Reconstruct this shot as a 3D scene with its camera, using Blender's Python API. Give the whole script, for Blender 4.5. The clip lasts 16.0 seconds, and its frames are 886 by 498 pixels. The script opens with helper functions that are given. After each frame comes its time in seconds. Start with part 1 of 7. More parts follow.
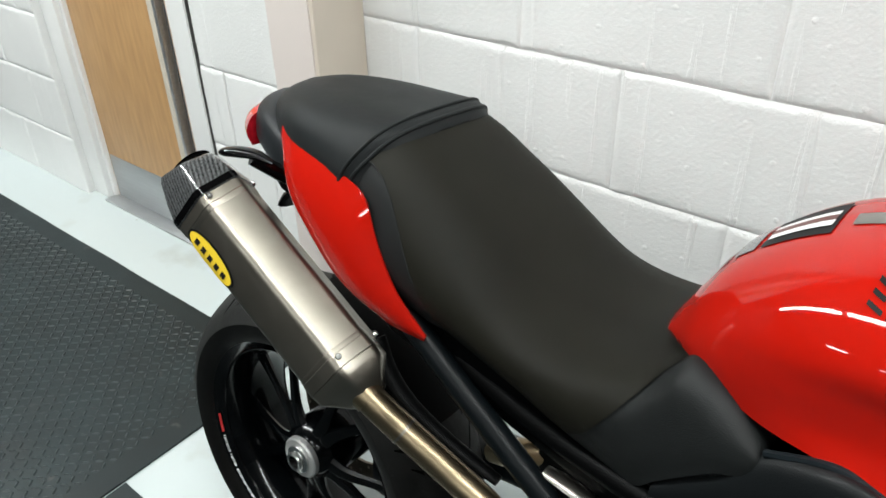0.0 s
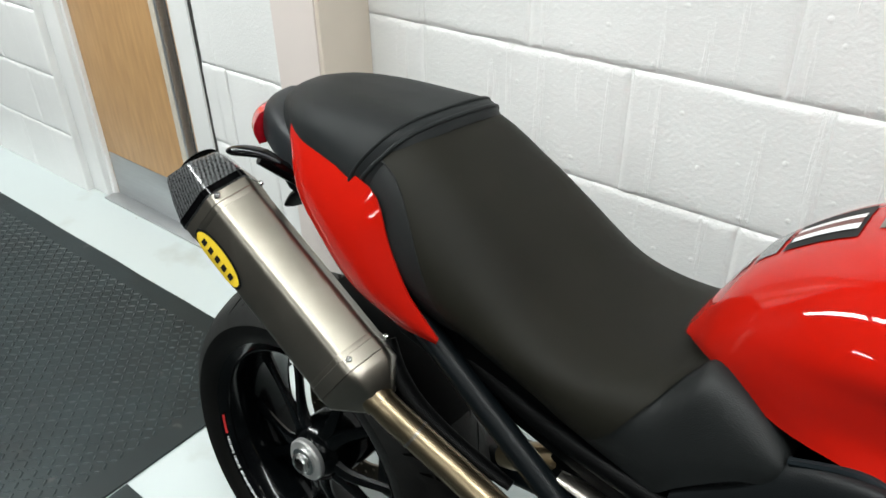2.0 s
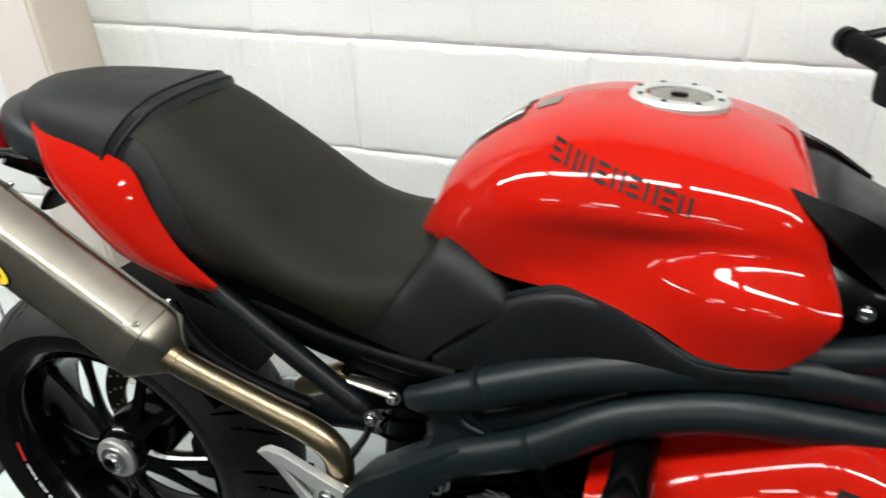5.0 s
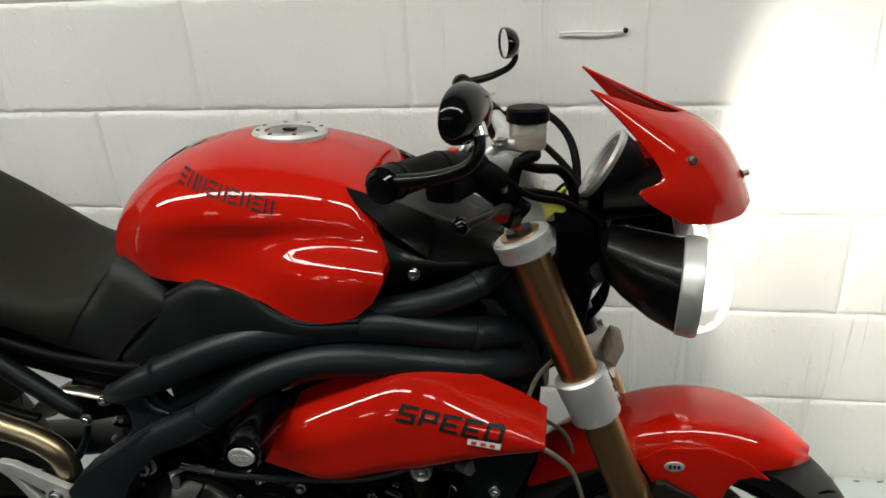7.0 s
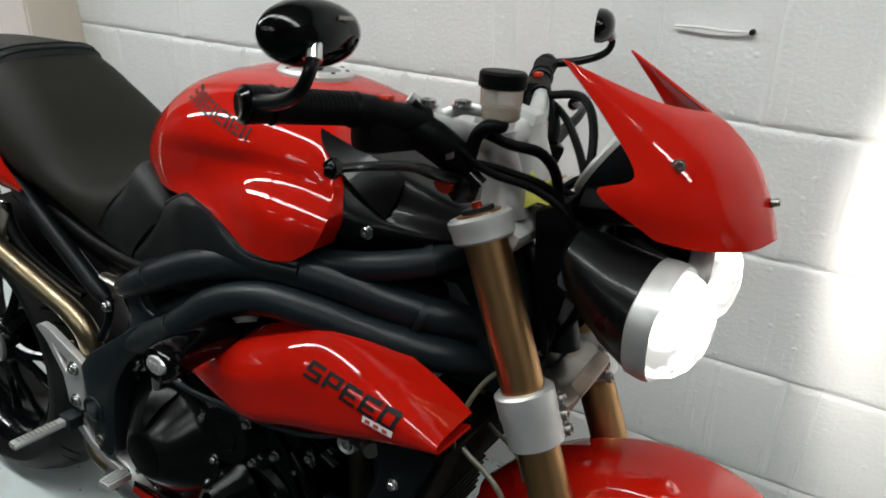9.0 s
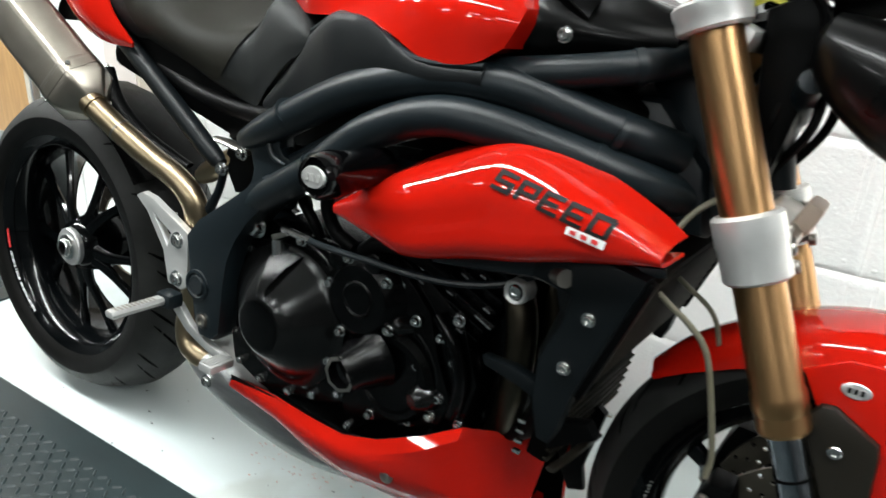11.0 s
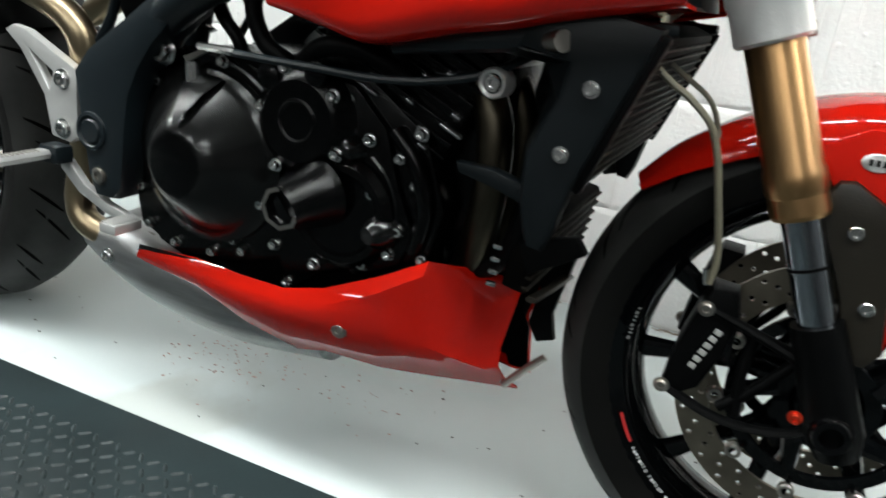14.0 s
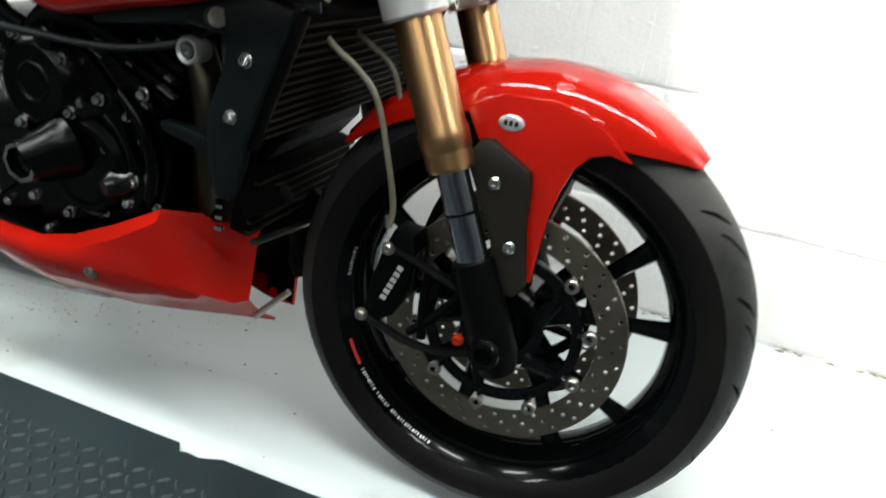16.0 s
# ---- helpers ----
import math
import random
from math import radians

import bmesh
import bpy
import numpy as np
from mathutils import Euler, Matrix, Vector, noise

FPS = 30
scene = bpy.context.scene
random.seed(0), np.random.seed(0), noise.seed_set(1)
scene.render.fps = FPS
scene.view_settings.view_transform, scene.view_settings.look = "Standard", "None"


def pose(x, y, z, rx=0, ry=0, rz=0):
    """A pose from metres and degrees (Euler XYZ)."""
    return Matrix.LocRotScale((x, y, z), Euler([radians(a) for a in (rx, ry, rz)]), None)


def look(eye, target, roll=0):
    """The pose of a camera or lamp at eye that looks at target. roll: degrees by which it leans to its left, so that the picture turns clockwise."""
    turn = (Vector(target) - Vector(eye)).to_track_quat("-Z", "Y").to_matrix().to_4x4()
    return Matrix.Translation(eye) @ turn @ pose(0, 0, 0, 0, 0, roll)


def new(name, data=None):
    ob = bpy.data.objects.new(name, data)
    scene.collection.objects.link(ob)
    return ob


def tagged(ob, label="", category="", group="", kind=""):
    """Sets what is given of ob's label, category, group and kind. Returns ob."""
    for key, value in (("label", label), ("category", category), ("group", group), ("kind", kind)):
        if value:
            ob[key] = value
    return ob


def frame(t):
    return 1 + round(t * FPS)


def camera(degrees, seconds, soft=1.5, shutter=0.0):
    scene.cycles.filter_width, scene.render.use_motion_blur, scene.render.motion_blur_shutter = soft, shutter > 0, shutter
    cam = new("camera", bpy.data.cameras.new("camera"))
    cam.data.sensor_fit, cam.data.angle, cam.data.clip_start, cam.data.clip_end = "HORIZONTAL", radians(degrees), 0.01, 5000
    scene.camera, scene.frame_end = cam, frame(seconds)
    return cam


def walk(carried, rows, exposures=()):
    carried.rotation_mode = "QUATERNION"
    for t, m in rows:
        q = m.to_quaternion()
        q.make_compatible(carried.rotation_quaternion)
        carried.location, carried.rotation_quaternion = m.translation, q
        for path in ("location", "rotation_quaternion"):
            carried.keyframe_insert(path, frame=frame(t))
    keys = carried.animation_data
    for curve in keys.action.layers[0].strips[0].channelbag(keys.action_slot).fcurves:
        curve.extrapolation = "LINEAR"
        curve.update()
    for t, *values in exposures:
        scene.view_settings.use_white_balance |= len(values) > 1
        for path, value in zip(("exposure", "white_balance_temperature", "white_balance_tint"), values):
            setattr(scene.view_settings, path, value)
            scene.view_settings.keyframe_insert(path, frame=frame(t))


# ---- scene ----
from mathutils.bvhtree import BVHTree

cam = camera(60.9, 16.0, soft=1.6, shutter=0.4)
PATH = [
    (0, (0.788, -0.547, 1.334), (-0.275, 0.767, 0.264), -1.4),
    (0.5, (0.781, -0.545, 1.331), (-0.292, 0.751, 0.25), -1.5),
    (1, (0.768, -0.544, 1.326), (-0.294, 0.757, 0.24), -0.9),
    (1.5, (0.764, -0.546, 1.33), (-0.286, 0.77, 0.25), -1.2),
    (2, (0.764, -0.547, 1.33), (-0.29, 0.77, 0.255), -1.1),
    (2.5, (0.765, -0.551, 1.335), (-0.284, 0.772, 0.263), -1.1),
    (3, (0.769, -0.549, 1.335), (-0.273, 0.772, 0.253), -1.3),
    (3.2, (0.771, -0.551, 1.334), (-0.261, 0.778, 0.254), -1.2),
    (5.3, (0.915, -0.742, 1.313), (0.473, 0.908, 0.274), -2.8),
    (5.5, (0.943, -0.793, 1.319), (0.606, 0.894, 0.3), -2.8),
    (6, (1.019, -0.848, 1.336), (0.973, 0.897, 0.36), -2.3),
    (6.5, (1.134, -0.861, 1.343), (0.987, 0.902, 0.41), -3.0),
    (7, (1.249, -0.849, 1.339), (0.941, 0.905, 0.429), -3.5),
    (7.5, (1.31, -0.775, 1.332), (0.879, 0.943, 0.405), -2.5),
    (8, (1.387, -0.68, 1.317), (0.808, 0.994, 0.388), -0.6),
    (8.5, (1.52, -0.661, 1.297), (0.715, 0.916, 0.368), 0.2),
    (8.7, (1.571, -0.665, 1.281), (0.678, 0.885, 0.386), -0.5),
    (10.8, (1.453, -0.782, 0.994), (0.467, 0.751, 0.17), 2.9),
    (11, (1.403, -0.776, 0.966), (0.424, 0.781, 0.179), 3.0),
    (11.5, (1.263, -0.799, 0.883), (0.367, 0.848, 0.186), 4.0),
    (12, (1.15, -0.815, 0.817), (0.346, 0.877, 0.117), 4.5),
    (12.5, (1.098, -0.817, 0.792), (0.306, 0.874, 0.077), 4.7),
    (13, (1.102, -0.811, 0.771), (0.378, 0.885, -0.002), 4.1),
    (13.5, (1.184, -0.792, 0.762), (0.487, 0.895, -0.057), 4.2),
    (14, (1.315, -0.767, 0.751), (0.614, 0.899, -0.105), 4.5),
    (14.5, (1.422, -0.749, 0.733), (0.654, 0.875, -0.145), 3.4),
    (15, (1.523, -0.724, 0.723), (0.806, 0.859, -0.266), 3.9),
    (15.5, (1.576, -0.715, 0.748), (0.937, 0.871, -0.288), 4.9),
    (16, (1.602, -0.742, 0.836), (1.053, 0.898, -0.169), 5.8),
]
walk(cam, [(t, look(eye, target, roll)) for t, eye, target, roll in PATH],
     exposures=[(0, -0.15, 6500, 10), (3.2, -0.15, 6500, 10), (5.3, 0.05, 6750, 10), (6, 0.00, 6950, 9), (6.5, -0.45, 6950, 9), (7, -0.70, 6950, 9), (8, -0.72, 6700, 9), (8.7, -0.72, 6500, 10), (10.8, 0.52, 6500, 10), (11, 0.58, 6500, 10), (11.5, 0.80, 6500, 10), (12, 0.76, 6500, 10), (13, 0.60, 6500, 10), (14, 0.52, 6500, 10), (15, 0.44, 6500, 10), (15.5, 0.50, 6500, 10), (16, 0.42, 6500, 10)])

# ---- light ----
world = bpy.data.worlds.new("room_air")
world.use_nodes = True
scene.world = world
world.node_tree.nodes["Background"].inputs[0].default_value = (0.9, 0.95, 1.0, 1)
world.node_tree.nodes["Background"].inputs[1].default_value = 0.02


def lamp(name, kind, energy, m, color=(1, 1, 1), **more):
    data = bpy.data.lights.new(name, kind)
    data.energy, data.color = energy, color
    for key, value in more.items():
        if key == "size":
            data.shape, data.size, data.size_y = "RECTANGLE", value[0], value[1]
        if key == "spot":
            data.spot_size, data.spot_blend, data.shadow_soft_size = radians(value[0]), value[1], value[2]
    ob = new(name, data)
    ob.matrix_world = m
    return ob


CEIL = 2.75
NEAR = [(-2.9, -0.60), (-1.3, -0.60), (0.3, -0.60), (1.9, -0.60), (3.5, -0.60)]
FAR = [(-1.6, -2.9), (0.0, -2.9), (1.6, -2.9), (-0.8, -4.3), (0.8, -4.3), (2.4, -4.3)]
TUBES = [(x, y, 1.5, w) for (x, y), w in zip(NEAR, (64, 54, 30, 33, 36))] + [(x, y, 0.6, 13) for x, y in FAR]
for tx, ty, tl, tw in TUBES:
    lamp("tube_light", "AREA", tw, pose(tx, ty, CEIL - 0.12), (0.95, 1.0, 0.975), size=(tl, 0.16))


# ---- materials ----
def mat(name, color, rough=0.5, metal=0.0, coat=0.0, spec=0.5, vary=0.08, scale=8.0, bump=0.0, bump_scale=60.0, fine=0.0,
        fine_scale=400.0, rough_vary=0.08, stretch=(1, 1, 1), emit=0.0, alpha_glass=0.0, coords="Object", tint=None, spots=None, pieces=False, streaks=0.0):
    m = bpy.data.materials.new(name)
    m.use_nodes = True
    t, b = m.node_tree, m.node_tree.nodes["Principled BSDF"]
    add = lambda kind: t.nodes.new(kind)
    b.inputs["Roughness"].default_value, b.inputs["Metallic"].default_value = rough, metal
    b.inputs["Coat Weight"].default_value, b.inputs["Coat Roughness"].default_value = coat, 0.03
    b.inputs["Specular IOR Level"].default_value = spec
    b.inputs["Transmission Weight"].default_value = alpha_glass
    tc, mp = add("ShaderNodeTexCoord"), add("ShaderNodeMapping")
    mp.inputs["Scale"].default_value = stretch
    if pieces:
        oi, sc, av = add("ShaderNodeObjectInfo"), add("ShaderNodeMath"), add("ShaderNodeVectorMath")
        sc.operation, sc.inputs[1].default_value = "MULTIPLY", 37.0
        t.links.new(oi.outputs["Random"], sc.inputs[0])
        t.links.new(tc.outputs[coords], av.inputs[0])
        t.links.new(sc.outputs[0], av.inputs[1])
        t.links.new(av.outputs[0], mp.inputs[0])
    else:
        t.links.new(tc.outputs[coords], mp.inputs[0])
    n1 = add("ShaderNodeTexNoise")
    n1.inputs["Scale"].default_value, n1.inputs["Detail"].default_value = scale, 6
    t.links.new(mp.outputs[0], n1.inputs[0])
    ramp = add("ShaderNodeMapRange")
    ramp.inputs[1].default_value, ramp.inputs[2].default_value = 0.3, 0.7
    t.links.new(n1.outputs[0], ramp.inputs[0])
    mix = add("ShaderNodeMix")
    mix.data_type = "RGBA"
    dark = [c * (1 - vary) for c in color] if tint is None else tint
    light = [min(1, c * (1 + vary)) for c in color]
    mix.inputs[6].default_value, mix.inputs[7].default_value = (*dark, 1), (*light, 1)
    t.links.new(ramp.outputs[0], mix.inputs[0])
    last = mix.outputs[2]
    if spots:
        sc, amount, col = spots
        n3, r3, m3 = add("ShaderNodeTexNoise"), add("ShaderNodeMapRange"), add("ShaderNodeMix")
        n3.inputs["Scale"].default_value, n3.inputs["Detail"].default_value = sc, 8
        r3.inputs[1].default_value, r3.inputs[2].default_value = amount, amount + 0.06
        m3.data_type = "RGBA"
        m3.inputs[7].default_value = (*col, 1)
        t.links.new(mp.outputs[0], n3.inputs[0])
        t.links.new(n3.outputs[0], r3.inputs[0])
        t.links.new(r3.outputs[0], m3.inputs[0])
        t.links.new(last, m3.inputs[6])
        last = m3.outputs[2]
    t.links.new(last, b.inputs["Base Color"])
    if rough_vary:
        rr = add("ShaderNodeMapRange")
        rr.inputs[3].default_value, rr.inputs[4].default_value = max(0.02, rough - rough_vary), min(1, rough + rough_vary)
        n4 = add("ShaderNodeTexNoise")
        n4.inputs["Scale"].default_value, n4.inputs["Detail"].default_value = scale * 2.3, 5
        t.links.new(mp.outputs[0], n4.inputs[0])
        t.links.new(n4.outputs[0], rr.inputs[0])
        t.links.new(rr.outputs[0], b.inputs["Roughness"])
    normal = None
    for amount, sc in ((bump, bump_scale), (fine, fine_scale)):
        if amount:
            n2, bp = add("ShaderNodeTexNoise"), add("ShaderNodeBump")
            n2.inputs["Scale"].default_value, n2.inputs["Detail"].default_value = sc, 5
            bp.inputs["Strength"].default_value, bp.inputs["Distance"].default_value = amount, 0.004 if sc < 150 else 0.001
            t.links.new(mp.outputs[0], n2.inputs[0])
            t.links.new(n2.outputs[0], bp.inputs["Height"])
            if normal:
                t.links.new(normal, bp.inputs["Normal"])
            normal = bp.outputs[0]
    if streaks:
        m5, n5, r5, b5 = add("ShaderNodeMapping"), add("ShaderNodeTexNoise"), add("ShaderNodeMapRange"), add("ShaderNodeBump")
        m5.inputs["Scale"].default_value = (38, 38, 2.2)
        n5.inputs["Scale"].default_value, n5.inputs["Detail"].default_value = 1.0, 6
        r5.inputs[1].default_value, r5.inputs[2].default_value = 0.60, 0.72
        b5.inputs["Strength"].default_value, b5.inputs["Distance"].default_value = streaks, 0.003
        t.links.new(mp.outputs[0], m5.inputs[0])
        t.links.new(m5.outputs[0], n5.inputs[0])
        t.links.new(n5.outputs[0], r5.inputs[0])
        t.links.new(r5.outputs[0], b5.inputs["Height"])
        v5, r6, b6 = add("ShaderNodeTexVoronoi"), add("ShaderNodeMapRange"), add("ShaderNodeBump")
        v5.inputs["Scale"].default_value = 26.0
        r6.inputs[1].default_value, r6.inputs[2].default_value, r6.inputs[3].default_value, r6.inputs[4].default_value = 0.06, 0.14, 1.0, 0.0
        b6.inputs["Strength"].default_value, b6.inputs["Distance"].default_value = streaks * 0.6, 0.002
        t.links.new(mp.outputs[0], v5.inputs["Vector"])
        t.links.new(v5.outputs["Distance"], r6.inputs[0])
        t.links.new(r6.outputs[0], b6.inputs["Height"])
        t.links.new(normal, b5.inputs["Normal"])
        t.links.new(b5.outputs[0], b6.inputs["Normal"])
        normal = b6.outputs[0]
    if normal:
        t.links.new(normal, b.inputs["Normal"])
    if emit:
        b.inputs["Emission Color"].default_value, b.inputs["Emission Strength"].default_value = (*color, 1), emit
    return m


M_WALL = mat("white_wall_paint", (0.79, 0.79, 0.78), 0.40, vary=0.04, scale=3, bump=0.4, bump_scale=16, fine=0.35, fine_scale=130, pieces=True, streaks=0.7)
M_JOINT = mat("painted_joint", (0.76, 0.76, 0.75), 0.5, vary=0.06, scale=6, bump=0.6, bump_scale=70)
M_FLOOR = mat("floor_paint", (0.495, 0.545, 0.545), 0.35, vary=0.035, scale=1.4, bump=0.05, bump_scale=40, fine=0.1, fine_scale=300, rough_vary=0.06, spots=(2.6, 0.58, (0.43, 0.46, 0.445)))
M_PLASTER = mat("white_paint_smooth", (0.8, 0.8, 0.79), 0.5, vary=0.02, scale=4, fine=0.2)
M_CEIL = mat("ceiling_paint", (0.34, 0.34, 0.33), 0.7, vary=0.03)
M_DARKWALL = mat("dark_unseen_wall", (0.07, 0.07, 0.072), 0.7, vary=0.1)
M_PINKISH = mat("off_white_board", (0.74, 0.66, 0.62), 0.5, vary=0.03, scale=4, fine=0.2)
M_BEIGE = mat("beige_board", (0.66, 0.58, 0.49), 0.5, vary=0.04, scale=4, fine=0.2)
M_MAT = mat("black_rubber_mat", (0.0090, 0.0165, 0.0180), 0.42, spec=0.38, vary=0.3, scale=6, fine=0.3, fine_scale=500, spots=(14, 0.68, (0.07, 0.07, 0.068)))
# tread bars coloured lighter and bluer than the sheet, standing for their sheen
M_MATBAR = mat("tread_sheen_rubber", (0.0200, 0.0290, 0.0310), 0.32, spec=0.6, vary=0.35, scale=9, fine=0.2, fine_scale=500)
M_OAK = mat("oak_veneer", (0.52, 0.31, 0.14), 0.42, vary=0.1, scale=9, stretch=(6, 6, 0.7), fine=0.15, tint=(0.45, 0.26, 0.115))
M_STEELPLATE = mat("brushed_steel_plate", (0.5, 0.51, 0.52), 0.4, metal=0.8, vary=0.06, scale=14, stretch=(0.6, 1, 12))
M_RED = mat("red_gloss_paint", (0.40, 0.0075, 0.0030), 0.45, coat=0.8, spec=0.0, vary=0.05, scale=3, rough_vary=0.03)
M_SEAT = mat("seat_vinyl", (0.0100, 0.0112, 0.0113), 0.50, spec=0.26, vary=0.15, scale=5, bump=0.05, bump_scale=90, fine=0.5, fine_scale=900)
M_SEATTOP = mat("seat_suede_vinyl", (0.0098, 0.0092, 0.0062), 0.56, spec=0.14, vary=0.25, scale=6, fine=0.6, fine_scale=1100)
M_BLACKSATIN = mat("satin_black_frame", (0.0056, 0.0090, 0.0112), 0.36, spec=0.29, vary=0.12, scale=9, fine=0.25, fine_scale=700)
M_BLACKMATT = mat("matt_black_plastic", (0.0012, 0.0013, 0.0014), 0.44, spec=0.065, vary=0.15, scale=10, fine=0.4, fine_scale=600)
M_BLACKGLOSS = mat("gloss_black", (0.0012, 0.0012, 0.0014), 0.12, coat=0.25, spec=0.12, vary=0.1, scale=9)
M_ENGINE = mat("black_engine_paint", (0.0009, 0.0010, 0.0011), 0.20, spec=0.16, vary=0.15, scale=12, fine=0.3, fine_scale=500)
M_TYRE = mat("tyre_rubber", (0.0040, 0.0038, 0.0035), 0.46, spec=0.16, vary=0.3, scale=14, fine=0.3, fine_scale=350)
M_TREAD = mat("dusty_tread_rubber", (0.0185, 0.0188, 0.0180), 0.55, spec=0.20, vary=0.35, scale=16, fine=0.4, fine_scale=350, spots=(9, 0.62, (0.022, 0.021, 0.018)))
M_TI = mat("brushed_titanium", (0.31, 0.282, 0.24), 0.34, metal=1.0, vary=0.07, scale=22, stretch=(1, 1, 1), fine=0.12, fine_scale=500, rough_vary=0.06)
M_BRONZE = mat("heat_tinted_steel", (0.30, 0.235, 0.15), 0.33, metal=1.0, vary=0.09, scale=7, fine=0.1, rough_vary=0.04)
M_ALU = mat("cast_aluminium", (0.58, 0.58, 0.57), 0.38, metal=0.65, vary=0.08, scale=20, fine=0.3, fine_scale=600)
M_CHROME = mat("bright_steel", (0.62, 0.62, 0.61), 0.2, metal=1.0, vary=0.05, scale=30)
M_GOLD = mat("gold_anodised_fork", (0.43, 0.25, 0.115), 0.33, metal=1.0, vary=0.07, scale=10, rough_vary=0.05)
M_DISC = mat("brake_disc_steel", (0.34, 0.32, 0.29), 0.33, metal=1.0, vary=0.14, scale=30, fine=0.1)
M_ROTOR = mat("worn_rotor_steel", (0.20, 0.178, 0.14), 0.40, metal=1.0, vary=0.18, scale=26, fine=0.15)
M_STANCHION = mat("dark_chrome_stanchion", (0.30, 0.33, 0.36), 0.14, metal=1.0, vary=0.05, scale=20, stretch=(6, 6, 1))
M_GUARD = mat("bronze_black_guard", (0.013, 0.011, 0.008), 0.32, spec=0.36, vary=0.2, scale=7, fine=0.3, fine_scale=500)
M_GAPSHADE = mat("open_joint_shade", (0.05, 0.048, 0.045), 0.8, vary=0.3)
M_BEAD = mat("cream_bead", (0.62, 0.56, 0.47), 0.5, vary=0.06, scale=12)
M_CARBON = mat("carbon_weave", (0.060, 0.062, 0.064), 0.28, coat=0.8, vary=0.5, scale=160)
weave = M_CARBON.node_tree
wave, ramp_c = weave.nodes.new("ShaderNodeTexWave"), weave.nodes.new("ShaderNodeMix")
wave.bands_direction = "DIAGONAL"
wave.inputs["Scale"].default_value, wave.inputs["Distortion"].default_value = 75.0, 0.4
ramp_c.data_type = "RGBA"
ramp_c.inputs[6].default_value, ramp_c.inputs[7].default_value = (0.008, 0.008, 0.009, 1), (0.085, 0.088, 0.09, 1)
weave.links.new([n for n in weave.nodes if n.type == "TEX_COORD"][0].outputs["Object"], wave.inputs[0])
weave.links.new(wave.outputs["Color"], ramp_c.inputs[0])
weave.links.new(ramp_c.outputs[2], weave.nodes["Principled BSDF"].inputs["Base Color"])
M_YELLOW = mat("yellow_enamel", (0.72, 0.50, 0.03), 0.35, vary=0.04)
M_KEYTAG = mat("yellow_plastic_tag", (0.70, 0.68, 0.10), 0.5, vary=0.05)
M_INK = mat("black_print", (0.006, 0.006, 0.006), 0.55, spec=0.2, vary=0.05)
M_WHITEINK = mat("white_print", (0.75, 0.75, 0.74), 0.4, vary=0.03)
M_REDINK = mat("red_print", (0.55, 0.03, 0.03), 0.4, vary=0.03)
M_BROWNINK = mat("brown_red_print", (0.11, 0.03, 0.022), 0.4, vary=0.05)
M_GREYINK = mat("grey_print", (0.32, 0.32, 0.31), 0.4, vary=0.05)
M_TAILLENS = mat("red_tail_lens", (0.5, 0.01, 0.02), 0.15, coat=0.8, vary=0.25, scale=120)
M_AMBER = mat("amber_fluid", (0.45, 0.28, 0.14), 0.3, vary=0.1)
M_TRANSLUCENT = mat("translucent_plastic", (0.50, 0.47, 0.42), 0.25, vary=0.05, alpha_glass=0.7)
M_ANODRED = mat("red_anodised", (0.6, 0.05, 0.02), 0.3, metal=0.8, vary=0.05)
M_GLASS = mat("clear_glass", (0.95, 0.97, 0.98), 0.03, vary=0.0, rough_vary=0, alpha_glass=1.0)
M_MIRROR = mat("mirror_glass", (0.85, 0.85, 0.86), 0.02, metal=1.0, vary=0.0, rough_vary=0)
M_LAMPON = mat("lit_headlamp", (1.0, 0.97, 0.92), 0.3, vary=0.0, emit=14)
lit = M_LAMPON.node_tree
facet, glow = lit.nodes.new("ShaderNodeTexVoronoi"), lit.nodes.new("ShaderNodeMapRange")
facet.inputs["Scale"].default_value = 42.0
glow.inputs[1].default_value, glow.inputs[2].default_value, glow.inputs[3].default_value, glow.inputs[4].default_value = 0.25, 0.65, 12.0, 0.7
lit.links.new([n for n in lit.nodes if n.type == "TEX_COORD"][0].outputs["Object"], facet.inputs["Vector"])
lit.links.new(facet.outputs["Distance"], glow.inputs[0])
lit.links.new(glow.outputs[0], lit.nodes["Principled BSDF"].inputs["Emission Strength"])
M_TUBE = mat("lit_tube", (0.95, 0.98, 1.0), 0.4, vary=0.0, emit=9)
M_HOSE = mat("clear_braided_hose", (0.13, 0.12, 0.085), 0.35, vary=0.15, scale=60)
M_CARDPINK = mat("cream_plastic", (0.42, 0.335, 0.27), 0.5, vary=0.06)
M_GLINT = mat("fin_edge_glint", (0.30, 0.305, 0.31), 0.24, metal=0.85, spec=0.4, vary=0.3, scale=60)
# near-black for recesses; on the tyres it carries the grooves' shade
M_GROOVE = mat("near_black_recess", (0.0008, 0.0008, 0.0008), 0.7, spec=0.03, vary=0.1)
M_WHEEL = mat("satin_black_wheel", (0.0014, 0.0018, 0.0021), 0.15, coat=0.2, spec=0.12, vary=0.12, scale=9)
M_COLLECTOR = mat("streaked_grey_steel", (0.31, 0.315, 0.315), 0.36, metal=0.85, vary=0.3, scale=5, stretch=(1, 6, 9), fine=0.2, spots=(16, 0.66, (0.16, 0.15, 0.13)))
M_FINBAR = mat("radiator_fin_edges", (0.012, 0.0105, 0.008), 0.55, spec=0.08, metal=0.0, vary=0.2, scale=40)
M_FIN = mat("radiator_core", (0.0020, 0.0018, 0.0015), 0.7, spec=0.03, metal=0.0, vary=0.2, scale=40)
M_COVER = mat("satin_cast_cover", (0.030, 0.031, 0.031), 0.19, metal=0.9, spec=0.25, vary=0.04, scale=9, fine=0.06, fine_scale=500, rough_vary=0.02)
